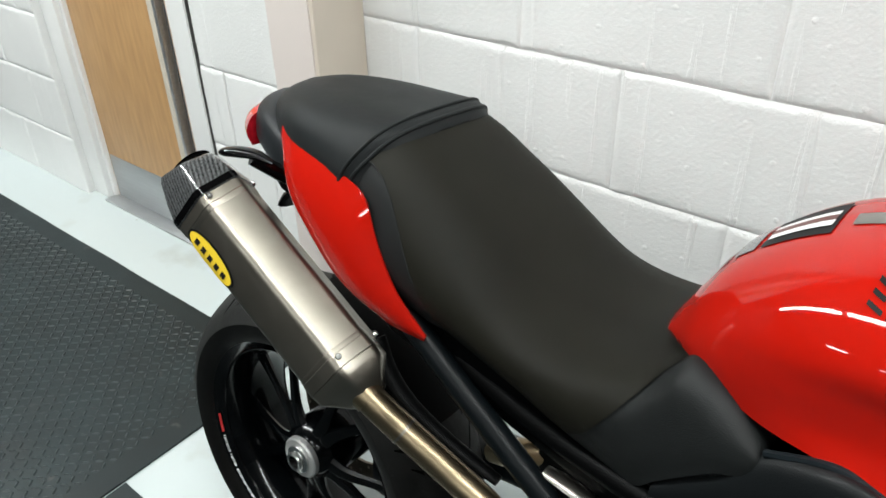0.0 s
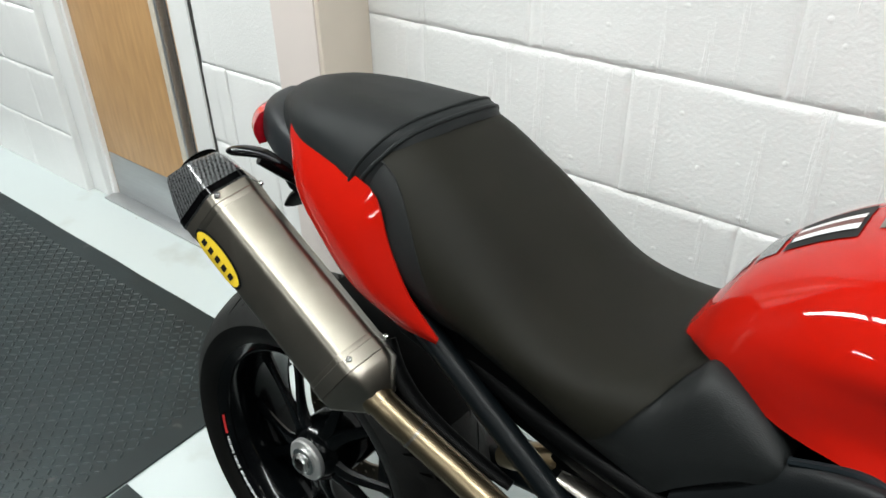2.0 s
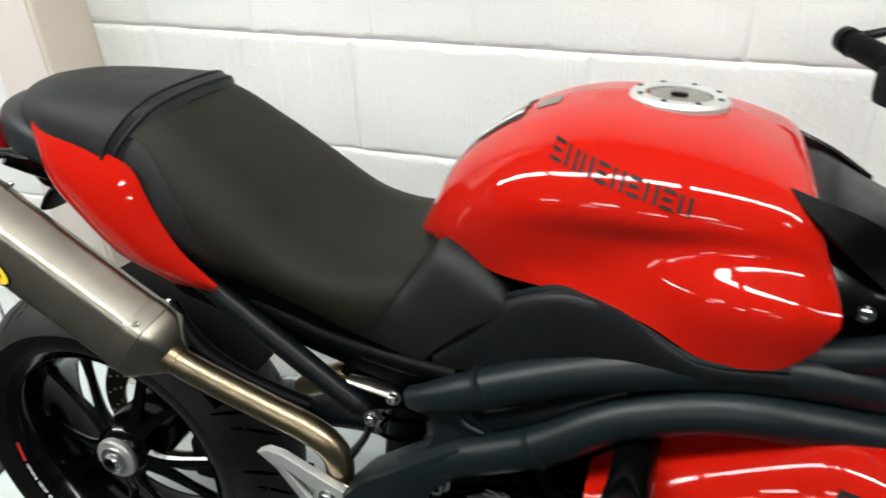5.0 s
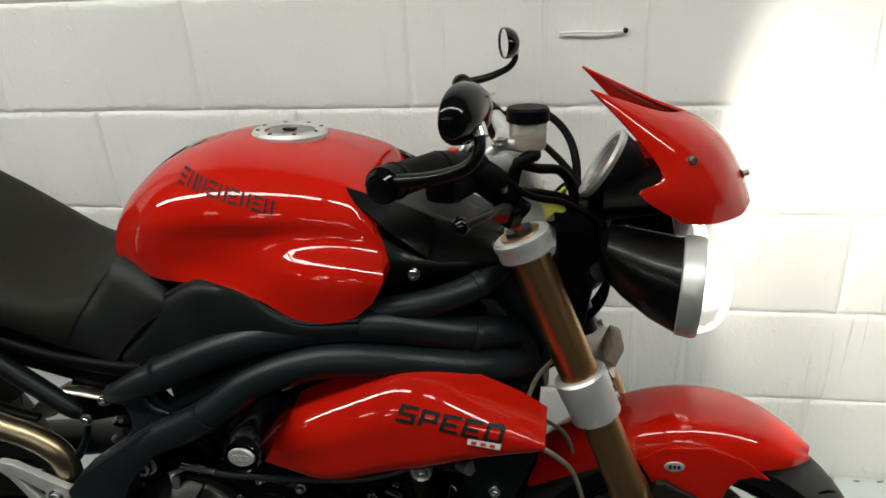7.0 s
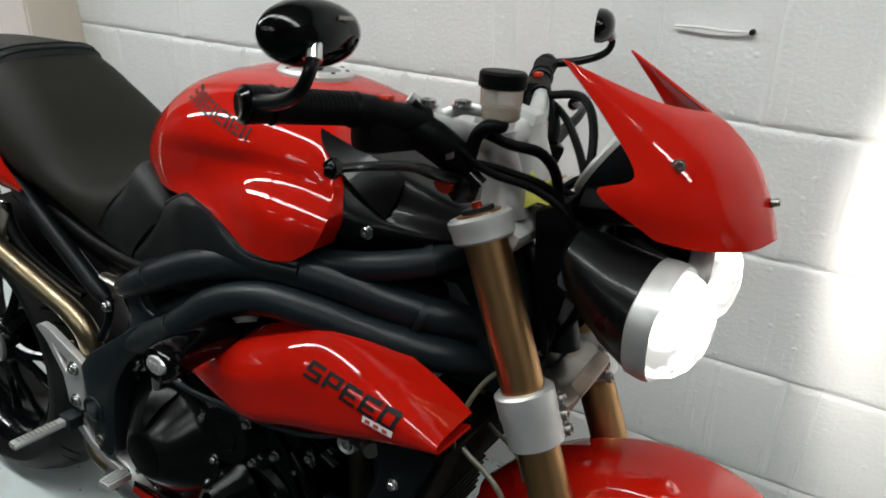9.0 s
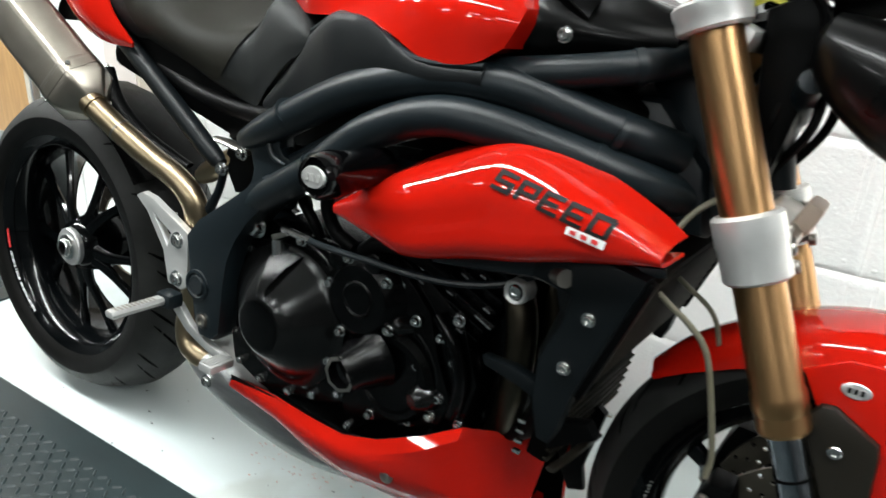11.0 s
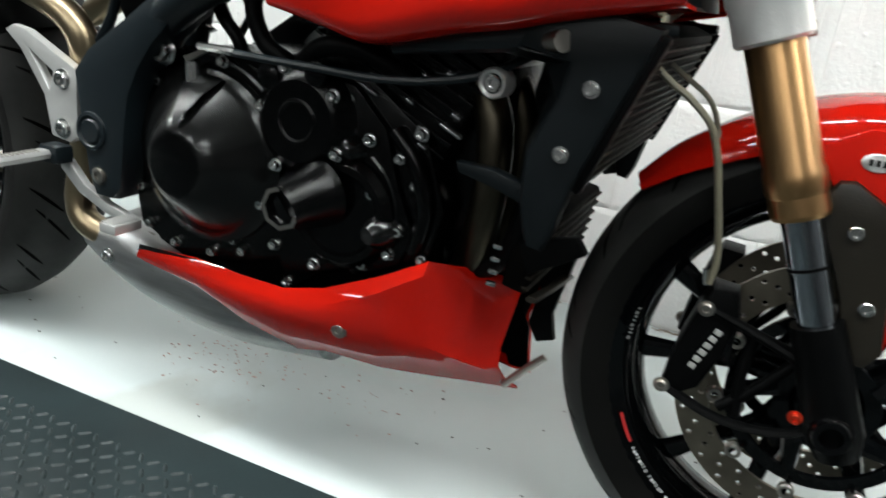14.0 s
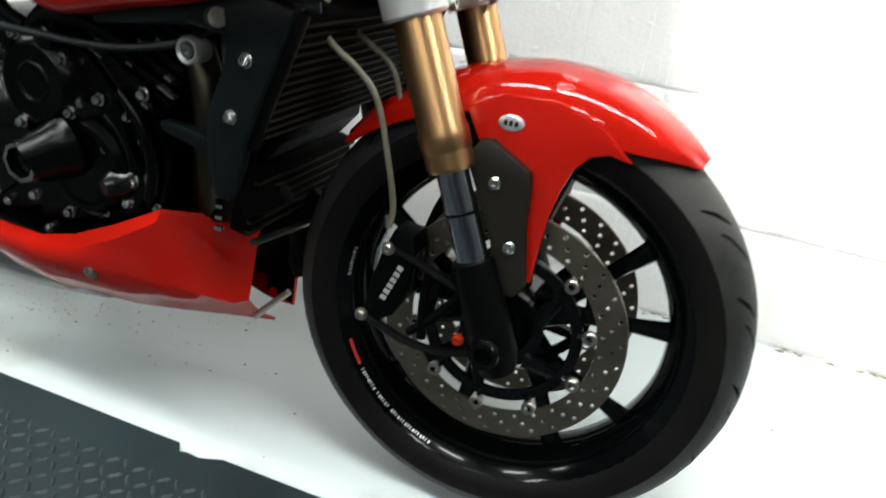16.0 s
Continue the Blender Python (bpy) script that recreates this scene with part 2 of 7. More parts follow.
M_COWL = mat("semi_gloss_cowl", (0.0020, 0.0021, 0.0021), 0.30, coat=0.1, spec=0.14, vary=0.12, scale=6, fine=0.2, fine_scale=500)
M_PILLION = mat("pillion_vinyl", (0.0120, 0.0136, 0.0140), 0.46, spec=0.13, vary=0.12, scale=5, bump=0.05, bump_scale=90, fine=0.5, fine_scale=900)
M_TAILGREY = mat("satin_grey_plastic", (0.0125, 0.0145, 0.0165), 0.42, spec=0.2, vary=0.1, scale=8, fine=0.3, fine_scale=700)
M_SIDECOVER = mat("satin_black_cover", (0.0026, 0.0040, 0.0048), 0.38, spec=0.2, vary=0.12, scale=9, fine=0.3, fine_scale=700)
M_INFILL = mat("satin_infill_plastic", (0.0062, 0.0074, 0.0082), 0.44, spec=0.22, vary=0.12, scale=8, fine=0.35, fine_scale=700)
# header steel darkened: the shade around the pipes is put into this colour
M_HEADER = mat("shaded_header_steel", (0.055, 0.047, 0.034), 0.38, metal=1.0, vary=0.25, scale=18)
M_DIAL = mat("dial_face", (0.02, 0.02, 0.022), 0.3, vary=0.1)


# ---- geometry helpers ----
def part(name, bm, material, parent=None, label="", m=None, angle=38, flat=False):
    """Links a bmesh as one mesh object under a thing or a part."""
    if m is not None:
        bm.transform(m)
    bmesh.ops.recalc_face_normals(bm, faces=bm.faces)
    me = bpy.data.meshes.new(name)
    bm.to_mesh(me)
    bm.free()
    me.materials.append(material)
    if not flat:
        me.polygons.foreach_set("use_smooth", [True] * len(me.polygons))
        me.set_sharp_from_angle(angle=radians(angle))
    ob = new(name, me)
    ob.parent = parent
    return tagged(ob, label)


def spline(points, n):
    """Points of a Catmull-Rom curve, n per span."""
    p = [np.array(q, float) for q in points]
    p = [2 * p[0] - p[1]] + p + [2 * p[-1] - p[-2]]
    out = []
    for k in range(1, len(p) - 2):
        a, b, c, d = p[k - 1 : k + 3]
        for i in range(n):
            u = i / n
            out.append(0.5 * (2 * b + (c - a) * u + (2 * a - 5 * b + 4 * c - d) * u * u + (3 * b - a - 3 * c + d) * u**3))
    return out + [p[-2]]


def grid_mesh(rows, closed=False, caps=False):
    """A skin over rows of points; closed joins each row's end to its start."""
    bm = bmesh.new()
    vs = [[bm.verts.new(q) for q in row] for row in rows]
    n = len(rows[0])
    for a, b in zip(vs, vs[1:]):
        for i in range(n if closed else n - 1):
            j = (i + 1) % n
            bm.faces.new((a[i], a[j], b[j], b[i]))
    if caps:
        for row in (vs[0], vs[-1]):
            bm.faces.new(row)
    bmesh.ops.remove_doubles(bm, verts=bm.verts, dist=1e-5)
    return bm


def skin(sections, nu=4, nv=4):
    """Smooth patch through control sections, each (x, [(y, z) or (x, y, z), ...])."""
    rows = [spline([q if len(q) == 3 else (x, *q) for q in prof], nv) for x, prof in sections]
    return [list(r) for r in zip(*[spline(col, nu) for col in zip(*rows)])]


def body(sections, nu=4, nv=4, caps=True):
    """A body closed round the middle plane, from half sections that run from the crown to the lower edge."""
    cols = skin(sections, nu, nv)
    rows = list(zip(*cols))
    full = [[q * (1, -1, 1) for q in r] + [q for q in reversed(r[:])] for r in rows]
    full = [f[::-1] for f in full]
    return grid_mesh([[tuple(q) for q in f] for f in full], closed=True, caps=caps)


def shell(rows, t):
    """A patch of points thickened by t."""
    bm = grid_mesh([[tuple(q) for q in r] for r in rows])
    bmesh.ops.recalc_face_normals(bm, faces=bm.faces)
    bmesh.ops.solidify(bm, geom=list(bm.faces), thickness=t)
    return bm


def tube(path, r, n=12, per=6, flat=None, straight=False):
    """A round bar along a smooth path; r may be one radius for each control point."""
    pts = [np.array(p, float) for p in path] if straight else spline(path, per)
    rs = [r] * len(pts) if not isinstance(r, (list, tuple)) else (list(r) if straight else [v[0] for v in spline([(q, 0, 0) for q in r], per)])
    rows, side = [], None
    for k, p in enumerate(pts):
        d = pts[min(k + 1, len(pts) - 1)] - pts[max(k - 1, 0)]
        d = d / (np.linalg.norm(d) + 1e-9)
        if side is None:
            side = np.cross(d, (0, 0, 1) if abs(d[2]) < 0.9 else (1, 0, 0))
        side = side - d * (side @ d)
        side /= np.linalg.norm(side)
        up = np.cross(side, d)
        sy = flat or 1
        rows.append([tuple(p + rs[k] * (math.cos(a) * side + sy * math.sin(a) * up)) for a in (2 * math.pi * i / n for i in range(n))])
    return grid_mesh(rows, closed=True, caps=True)


def lathe(profile, n=48, close=False):
    """Profile of (radius, y) turned round the y axis."""
    prof = list(profile) + ([profile[0]] if close else [])
    rows = [[(r * math.cos(a), y, r * math.sin(a)) for a in (2 * math.pi * i / n for i in range(n))] for r, y in prof]
    return grid_mesh(rows, closed=True)


def plate(outline, y0, y1, bevel=0.003, holes=()):
    """A side-on outline of (x, z) with depth from y0 to y1 and rounded edges."""
    bm = bmesh.new()
    rings = []
    for ring in (outline, *holes):
        vs = [bm.verts.new((x, y0, z)) for x, z in ring]
        rings += [bm.edges.new((a, b)) for a, b in zip(vs, vs[1:] + vs[:1])]
    bmesh.ops.triangle_fill(bm, edges=rings, use_beauty=True, use_dissolve=False)
    if holes:
        def inside(c, ring):
            hit = False
            for (x1, z1), (x2, z2) in zip(ring, list(ring[1:]) + [ring[0]]):
                if (z1 > c.z) != (z2 > c.z) and c.x < (x2 - x1) * (c.z - z1) / (z2 - z1) + x1:
                    hit = not hit
            return hit
        bmesh.ops.delete(bm, geom=[f for f in bm.faces if any(inside(f.calc_center_median(), h) for h in holes)], context="FACES_ONLY")
    ret = bmesh.ops.extrude_face_region(bm, geom=list(bm.faces))
    bmesh.ops.translate(bm, vec=(0, y1 - y0, 0), verts=[v for v in ret["geom"] if isinstance(v, bmesh.types.BMVert)])
    bmesh.ops.recalc_face_normals(bm, faces=bm.faces)
    if bevel:
        edges = [e for e in bm.edges if len(e.link_faces) == 2 and e.calc_face_angle() > 0.6 and abs(e.verts[0].co.y - e.verts[1].co.y) < 1e-6]
        bmesh.ops.bevel(bm, geom=edges, offset=bevel, segments=2, affect="EDGES", profile=0.6)
    return bm


def block(size, at=(0, 0, 0), bevel=0.004, segments=2):
    bm = bmesh.new()
    bmesh.ops.create_cube(bm, size=1)
    bmesh.ops.scale(bm, vec=size, verts=bm.verts)
    if bevel:
        bmesh.ops.bevel(bm, geom=list(bm.edges), offset=bevel, segments=segments, affect="EDGES", profile=0.6)
    bmesh.ops.translate(bm, vec=at, verts=bm.verts)
    return bm


def patch_side(rows, s):
    return [[q * (1, s, 1) for q in r] for r in rows]


def decal(target, corners, material, parent, name, axis="y", n=(8, 3), lift=0.0012, label=""):
    """A thin printed patch laid on a thing's surface, seen from its right side ("y") or from above ("z")."""
    me = target.data
    tree = BVHTree.FromPolygons([v.co for v in me.vertices], [p.vertices for p in me.polygons])
    a, b, c, d = [np.array(q, float) for q in corners]
    rows = []
    for j in range(n[1] + 1):
        row = []
        for i in range(n[0] + 1):
            u, v = i / n[0], j / n[1]
            q = (1 - v) * ((1 - u) * a + u * b) + v * ((1 - u) * d + u * c)
            start, way = ((q[0], -1, q[1]), (0, 1, 0)) if axis == "y" else ((q[0], q[1], 2), (0, 0, -1))
            hit, normal, _, _ = tree.ray_cast(Vector(start), Vector(way))
            if hit is None:
                return None
            if normal.dot(Vector(way)) > 0:
                normal = -normal
            row.append(tuple(hit + normal * lift))
        rows.append(row)
    return part(name, grid_mesh(rows), material, parent, label, angle=80)


def oval(target, centre, u, v, material, parent, name, lift=0.0012, label=""):
    """A thin printed oval laid on a thing's right side; u and v are its half axes."""
    me = target.data
    tree = BVHTree.FromPolygons([w.co for w in me.vertices], [p.vertices for p in me.polygons])
    c, u, v = np.array(centre, float), np.array(u, float), np.array(v, float)
    rows = []
    for k in (0.02, 0.5, 1.0):
        row = []
        for i in range(28):
            a = 2 * math.pi * i / 28
            q = c + k * (math.cos(a) * u + math.sin(a) * v)
            hit, normal, _, _ = tree.ray_cast(Vector((q[0], -1, q[1])), Vector((0, 1, 0)))
            if hit is None:
                return None
            row.append(tuple(hit + (normal if normal.y < 0 else -normal) * lift))
        rows.append(row)
    return part(name, grid_mesh(rows, closed=True), material, parent, label, angle=80)


def strokes(target, at, dx, dz, width, height, gap, pattern, material, parent, name):
    """Plain bars in the place of lettering: one slanted cell for each sign of the pattern."""
    at, dx, dz = np.array(at), np.array(dx), np.array(dz)
    for k, sign in enumerate(pattern):
        o = at + dx * k * (width + gap)
        for u0, u1, v0, v1 in {"=": [(0, 1, 0.82, 1), (0, 0.85, 0.42, 0.60), (0, 1, 0, 0.18)], "B": [(0, 0.26, 0, 1), (0.72, 1, 0, 1)], "-": [(0, 1, 0.38, 0.62)]}[sign]:
            q = [o + dx * u * width + dz * v * height for u, v in ((u0, v0), (u1, v0), (u1, v1), (u0, v1))]
            decal(target, q, material, parent, name, n=(2, 2))


def moved(bm, m):
    bm.transform(m)
    return bm


def aim(p, q):
    """Pose at p whose y axis points to q."""
    d = (Vector(q) - Vector(p)).normalized()
    return Matrix.Translation(p) @ d.to_track_quat("Y", "Z").to_matrix().to_4x4()


def bolt_mesh(r=0.008, h=0.006):
    """A socket-head screw whose head points to -y."""
    return lathe([(0.0, -h * 0.45), (r * 0.5, -h * 0.45), (r * 0.52, -h), (r * 0.86, -h), (r, -h * 0.8), (r, 0.0), (r * 1.35, 0.0), (r * 1.35, 0.0012), (0.0, 0.0012)], 14)


# ---- room ----
WALL_Y = 0.60
COURSE = 0.2275
floor_bm = grid_mesh([[(x, y, 0) for y in (-5.2, WALL_Y + 0.3)] for x in (-4.2, 4.6)])
tagged(part("floor", floor_bm, M_FLOOR), "pale grey painted concrete workshop floor with scuffs", "floor", kind="structure")


def wall_panel(name, x0, x1, y0, y1, z0, z1, label="plain white painted wall", material=None):
    bm = block((x1 - x0, y1 - y0, z1 - z0), ((x0 + x1) / 2, (y0 + y1) / 2, (z0 + z1) / 2), 0)
    return tagged(part(name, bm, material or M_PLASTER), label, "wall", kind="structure")


DOOR_L, DOOR_R, DOOR_H = -1.875, -1.0, 2.08
LEAF_L, LEAF_R = -1.757, -1.062
back = wall_panel("wall_back", -0.974, 4.6, WALL_Y + 0.004, WALL_Y + 0.25, 0, CEIL, "white painted concrete block wall behind the motorcycle", M_JOINT)
back_left = wall_panel("wall_back_left", -4.2, DOOR_L, WALL_Y + 0.004, WALL_Y + 0.25, 0, CEIL, "white painted concrete block wall beside the door", M_JOINT)
wall_panel("wall_over_door", DOOR_L, -0.974, WALL_Y, WALL_Y + 0.25, DOOR_H + 0.04, CEIL)
# unseen walls close the room; their dark colour keeps the reflections low
wall_panel("wall_front", -4.2, 4.6, -5.4, -5.2, 0, CEIL, "unseen closing wall, kept dark to hold reflections down", M_DARKWALL)
wall_panel("wall_west", -4.4, -4.2, -5.4, WALL_Y + 0.25, 0, CEIL, "unseen closing wall, kept dark to hold reflections down", M_DARKWALL)
wall_panel("wall_east", 4.6, 4.8, -5.4, WALL_Y + 0.25, 0, CEIL, "unseen closing wall, kept dark to hold reflections down", M_DARKWALL)
wall_panel("wall_corridor", -2.6, -0.6, 1.6, 1.7, 0, CEIL, "blue-grey painted corridor wall beyond the door",
           mat("blue_grey_paint", (0.20, 0.27, 0.33), 0.6, vary=0.25, scale=5))
ceil = part("ceiling", block((9.0, 6.3, 0.1), (0.2, -2.35, CEIL + 0.05), 0), M_CEIL)
tagged(ceil, "flat white ceiling", "ceiling", kind="structure")
for tx, ty, tl, tw in TUBES:
    fit_ob = new("ceiling_light")
    fit_ob.location = (tx, ty, CEIL)
    tagged(fit_ob, "twin-tube fluorescent batten fixed to the ceiling", "ceiling light", "ceiling lights")
    part("batten", block((tl + 0.05, 0.12, 0.05), (0, 0, -0.027), 0.006), M_PLASTER, fit_ob)
    for dy in (-0.04, 0.04):
        part("tube", tube([(-tl / 2, dy, -0.075), (tl / 2, dy, -0.075)], 0.013, 10, straight=True), M_TUBE, fit_ob, "glowing white tube")
    for dx in (-tl / 2, tl / 2):
        part("end_cap", block((0.03, 0.12, 0.05), (dx, 0, -0.075), 0.004), M_PLASTER, fit_ob)

lamp("corridor_light", "AREA", 14, pose(-1.6, 1.2, CEIL - 0.15), (0.9, 0.96, 1.0), size=(0.6, 0.3))
# door, lining and architrave
door = new("door_1")
door.location = (LEAF_L, WALL_Y + 0.062, 0)
tagged(door, "closed oak veneered door with steel kick plate and glazed slot", "door", kind="structure")
DW = LEAF_R - LEAF_L
G0, G1, BEAD = 0.538, 0.576, 0.050
part("leaf", block((G0 - BEAD, 0.044, DOOR_H - 0.01), ((G0 - BEAD) / 2, 0.022, DOOR_H / 2), 0.002), M_OAK, door, "oak veneer leaf")
part("closing_stile", block((DW - G1, 0.044, DOOR_H - 0.01), ((DW + G1) / 2, 0.022, DOOR_H / 2), 0.002), M_OAK, door)
part("lower_rail", block((G1 - G0 + BEAD, 0.043, 0.25), ((G0 + G1 - BEAD) / 2, 0.022, 0.13), 0.001), M_OAK, door)
part("glazing_bead", block((BEAD - 0.016, 0.052, DOOR_H - 0.3), (G0 - BEAD / 2 - 0.008, 0.022, DOOR_H / 2 + 0.12), 0.003), M_BEAD, door, "cream glazing bead")
part("bead_strip", block((0.015, 0.060, DOOR_H - 0.3), (G0 - 0.0085, 0.022, DOOR_H / 2 + 0.12), 0.003), M_STEELPLATE, door, "grey metal glazing strip")
part("glass_pane", block((G1 - G0, 0.006, DOOR_H - 0.3), ((G0 + G1) / 2, 0.022, DOOR_H / 2 + 0.12), 0), M_GLASS, door)
part("kick_plate", block((DW - 0.02, 0.003, 0.17), (DW / 2, -0.002, 0.093), 0.001), M_STEELPLATE, door, "brushed steel kick plate")
part("threshold", block((DW + 0.02, 0.055, 0.008), (DW / 2, -0.030, 0.004), 0.003), M_STEELPLATE, door, "worn metal threshold strip")
frame_ob = new("door_frame")
frame_ob.location = (0, WALL_Y, 0)
tagged(frame_ob, "white painted timber door lining and architrave", "door frame", kind="structure")
for x0, x1, y0, y1, nm in ((DOOR_L, -1.778, 0.028, 0.16, "architrave"), (-1.778, LEAF_L, 0.046, 0.16, "door_stop"),
                           (LEAF_R, -0.978, -0.010, 0.16, "architrave")):
    part(nm, block((x1 - x0, y1 - y0, DOOR_H), ((x0 + x1) / 2, (y0 + y1) / 2, DOOR_H / 2), 0.004), M_PLASTER, frame_ob)
# a dark strip fills the gap here and draws its shadow
part("shadow_gap", block((0.004, 0.02, DOOR_H), (-0.9755, 0.006, DOOR_H / 2), 0), M_GAPSHADE, frame_ob, "dark strip for the shade in the joint beside the architrave")
part("head", block((LEAF_R - DOOR_L + 0.08, 0.15, 0.07), ((DOOR_L + LEAF_R + 0.08) / 2, 0.085, DOOR_H + 0.035), 0.004), M_PLASTER, frame_ob)

pillar = new("wall_pillar")
pillar.location = (0, WALL_Y, 0)
tagged(pillar, "square boxed pillar with an off-white front and a beige side", "pillar", kind="structure")
part("pale_board", block((0.128, 0.143, CEIL - 0.01), (-0.414, -0.0715, CEIL / 2), 0.003), M_PINKISH, pillar, "off-white board")
part("beige_board", block((0.012, 0.141, CEIL - 0.01), (-0.3435, -0.0705, CEIL / 2), 0.003), M_BEIGE, pillar, "beige board")

clip = new("cable_clip")
clip.location = (1.30, WALL_Y - 0.006, 1.047)
tagged(clip, "thin white plastic cable tie pinned to the wall", "cable clip")
part("strip", tube([(-0.06, 0.0, 0.0), (-0.02, -0.004, 0.002), (0.02, -0.003, 0.0), (0.055, 0, 0.001)], 0.0022, 8), M_WHITEINK, clip)
part("plug", lathe([(0.0, -0.004), (0.004, -0.004), (0.005, 0.008), (0.0, 0.008)], 12), M_INK, clip, "dark screw hole plug", m=Matrix.Translation((0.06, 0, 0.001)))


# ---- rubber mats ----
def rubber_mat(name, x0, x1, y0, y1, label, torn=None):
    ob = new(name)
    ob.location = ((x0 + x1) / 2, (y0 + y1) / 2, 0)
    tagged(ob, label, "rubber mat", "rubber mats")
    w, d = (x1 - x0) / 2, (y1 - y0) / 2
    rim = []
    rng = random.Random(5)
    for (ax, ay), (bx, by) in zip(((-w, -d), (w, -d), (w, d), (-w, d)), ((w, -d), (w, d), (-w, d), (-w, -d))):
        for i in range(30):
            u = i / 30
            px, py = ax + (bx - ax) * u, ay + (by - ay) * u
            rim.append((px + rng.uniform(-0.0015, 0.0015), py + rng.uniform(-0.0015, 0.0015)))
    if torn is not None:
        tx = torn - ob.location.x
        rim = [p for p in rim if not (p[1] > d - 0.01 and tx - 0.06 < p[0] < tx + 0.06)]
        k = next(i for i, p in enumerate(rim) if p[1] > d - 0.01 and p[0] < tx)
        rim[k:k] = [(tx + 0.045, d), (tx + 0.03, d - 0.006), (tx + 0.012, d - 0.012), (tx - 0.006, d - 0.010), (tx - 0.02, d - 0.013), (tx - 0.03, d + 0.001)]
    bm = bmesh.new()
    f = bm.faces.new([bm.verts.new((x, y, 0.0005)) for x, y in rim])
    ret = bmesh.ops.extrude_face_region(bm, geom=[f])
    top = [v for v in ret["geom"] if isinstance(v, bmesh.types.BMVert)]
    bmesh.ops.translate(bm, vec=(0, 0, 0.006), verts=top)
    part("sheet", bm, M_MAT, ob, angle=20)
    bm = bmesh.new()
    pitch, border = 0.0215, 0.045
    nx, ny = int((2 * w - 2 * border) / pitch), int((2 * d - 2 * border) / pitch)
    verts, faces = [], []
    for i in range(nx):
        for j in range(ny):
            cx, cy = -w + border + (i + 0.5) * pitch, -d + border + (j + 0.5) * pitch
            if abs(ob.location.y + cy + 0.6) > 1.3 or abs(ob.location.x + cx - 0.0) > 2.9:
                continue
            a = 0.70 if (i + j) % 2 else -0.87
            ca, sa, L, B = math.cos(a), math.sin(a), 0.0105, 0.0033
            base = len(verts)
            for u, v, h in ((-L, 0, 0.0064), (-L * 0.5, -B, 0.0064), (L * 0.5, -B, 0.0064), (L, 0, 0.0064), (L * 0.5, B, 0.0064), (-L * 0.5, B, 0.0064),
                            (-L * 0.6, 0, 0.0092), (L * 0.6, 0, 0.0092)):
                verts.append((cx + u * ca - v * sa, cy + u * sa + v * ca, h))
            for q in ((0, 1, 6), (1, 2, 7, 6), (2, 3, 7), (3, 4, 7), (4, 5, 6, 7), (5, 0, 6)):
                faces.append([base + k for k in q])
    bm.free()
    me = bpy.data.meshes.new("tread_bar")
    me.from_pydata(verts, [], faces)
    me.materials.append(M_MATBAR)
    tread = new("tread_bar", me)
    tread.parent = ob
    tagged(tread, "raised checker-plate tread bars", kind="stuff")
    return ob


rubber_mat("rubber_mat", -0.498, 4.4, -5.0, -0.105, "black rubber floor mat with raised checker-plate tread and a torn edge", torn=1.045)
rubber_mat("rubber_mat", -4.1, -0.508, -5.0, 0.39, "black rubber floor mat with checker-plate tread behind the rear wheel")


def litter(name, label, n, spread, size, material, seed):
    """Small flat flecks lying on the floor."""
    rng = random.Random(seed)
    verts, faces = [], []
    for _ in range(n):
        cx, cy = rng.gauss(spread[0], spread[1]), rng.gauss(spread[2], spread[3])
        r, a, k = size * rng.uniform(0.4, 1.6), rng.uniform(0, 6.28), len(verts)
        ring = [(r * math.cos(a + i * 1.047) * rng.uniform(0.6, 1.3), 0.45 * r * math.sin(a + i * 1.047) * rng.uniform(0.6, 1.3)) for i in range(6)]
        verts += [(cx + u, cy + v, 0.0006) for u, v in ring] + [(cx, cy, 0.0006 + 0.3 * r)]
        faces += [(k + i, k + (i + 1) % 6, k + 6) for i in range(6)]
    me = bpy.data.meshes.new(name)
    me.from_pydata(verts, [], faces)
    me.materials.append(material)
    tagged(new(name, me), label, "floor dirt", kind="stuff")


M_FLECK = mat("red_paint_fleck", (0.47, 0.33, 0.29), 0.6, vary=0.2)
M_GRIT = mat("dark_grit", (0.10, 0.10, 0.095), 0.7, vary=0.3)
litter("paint_flecks", "faded red paint flecks on the grey floor", 90, (0.57, 0.05, 0.10, 0.045), 0.0030, M_FLECK, 3)
litter("paint_flecks", "faded red paint flecks on the grey floor", 40, (0.78, 0.07, 0.12, 0.05), 0.0028, M_FLECK, 8)
litter("floor_grit", "dark grit and specks on the grey floor", 160, (0.6, 0.9, 0.2, 0.25), 0.0028, M_GRIT, 4)
M_GRIME = mat("brown_grime", (0.22, 0.18, 0.13), 0.8, vary=0.35, scale=20)
litter("wall_grime", "brown grime gathered along the foot of the wall", 300, (1.1, 0.9, 0.593, 0.003), 0.006, M_GRIME, 9)


# ---- motorcycle ----
moto = new("motorcycle")
moto.matrix_world = pose(0, 0.040, 0, 0, 0, -0.85) @ pose(0, 0, 0, -6.5)
tagged(moto, "red and black naked motorcycle, headlamps lit, leaning on side stand", "motorcycle")
HEAD = Vector((1.2, 0, 0.89))
STEER = Matrix.Translation(HEAD) @ Matrix.Rotation(radians(2.2), 4, Vector((-0.38, 0, 0.925))) @ Matrix.Translation(-HEAD)
I4 = Matrix.Identity(4)
MIRROR_Y = Matrix.Diagonal((1, -1, 1, 1))


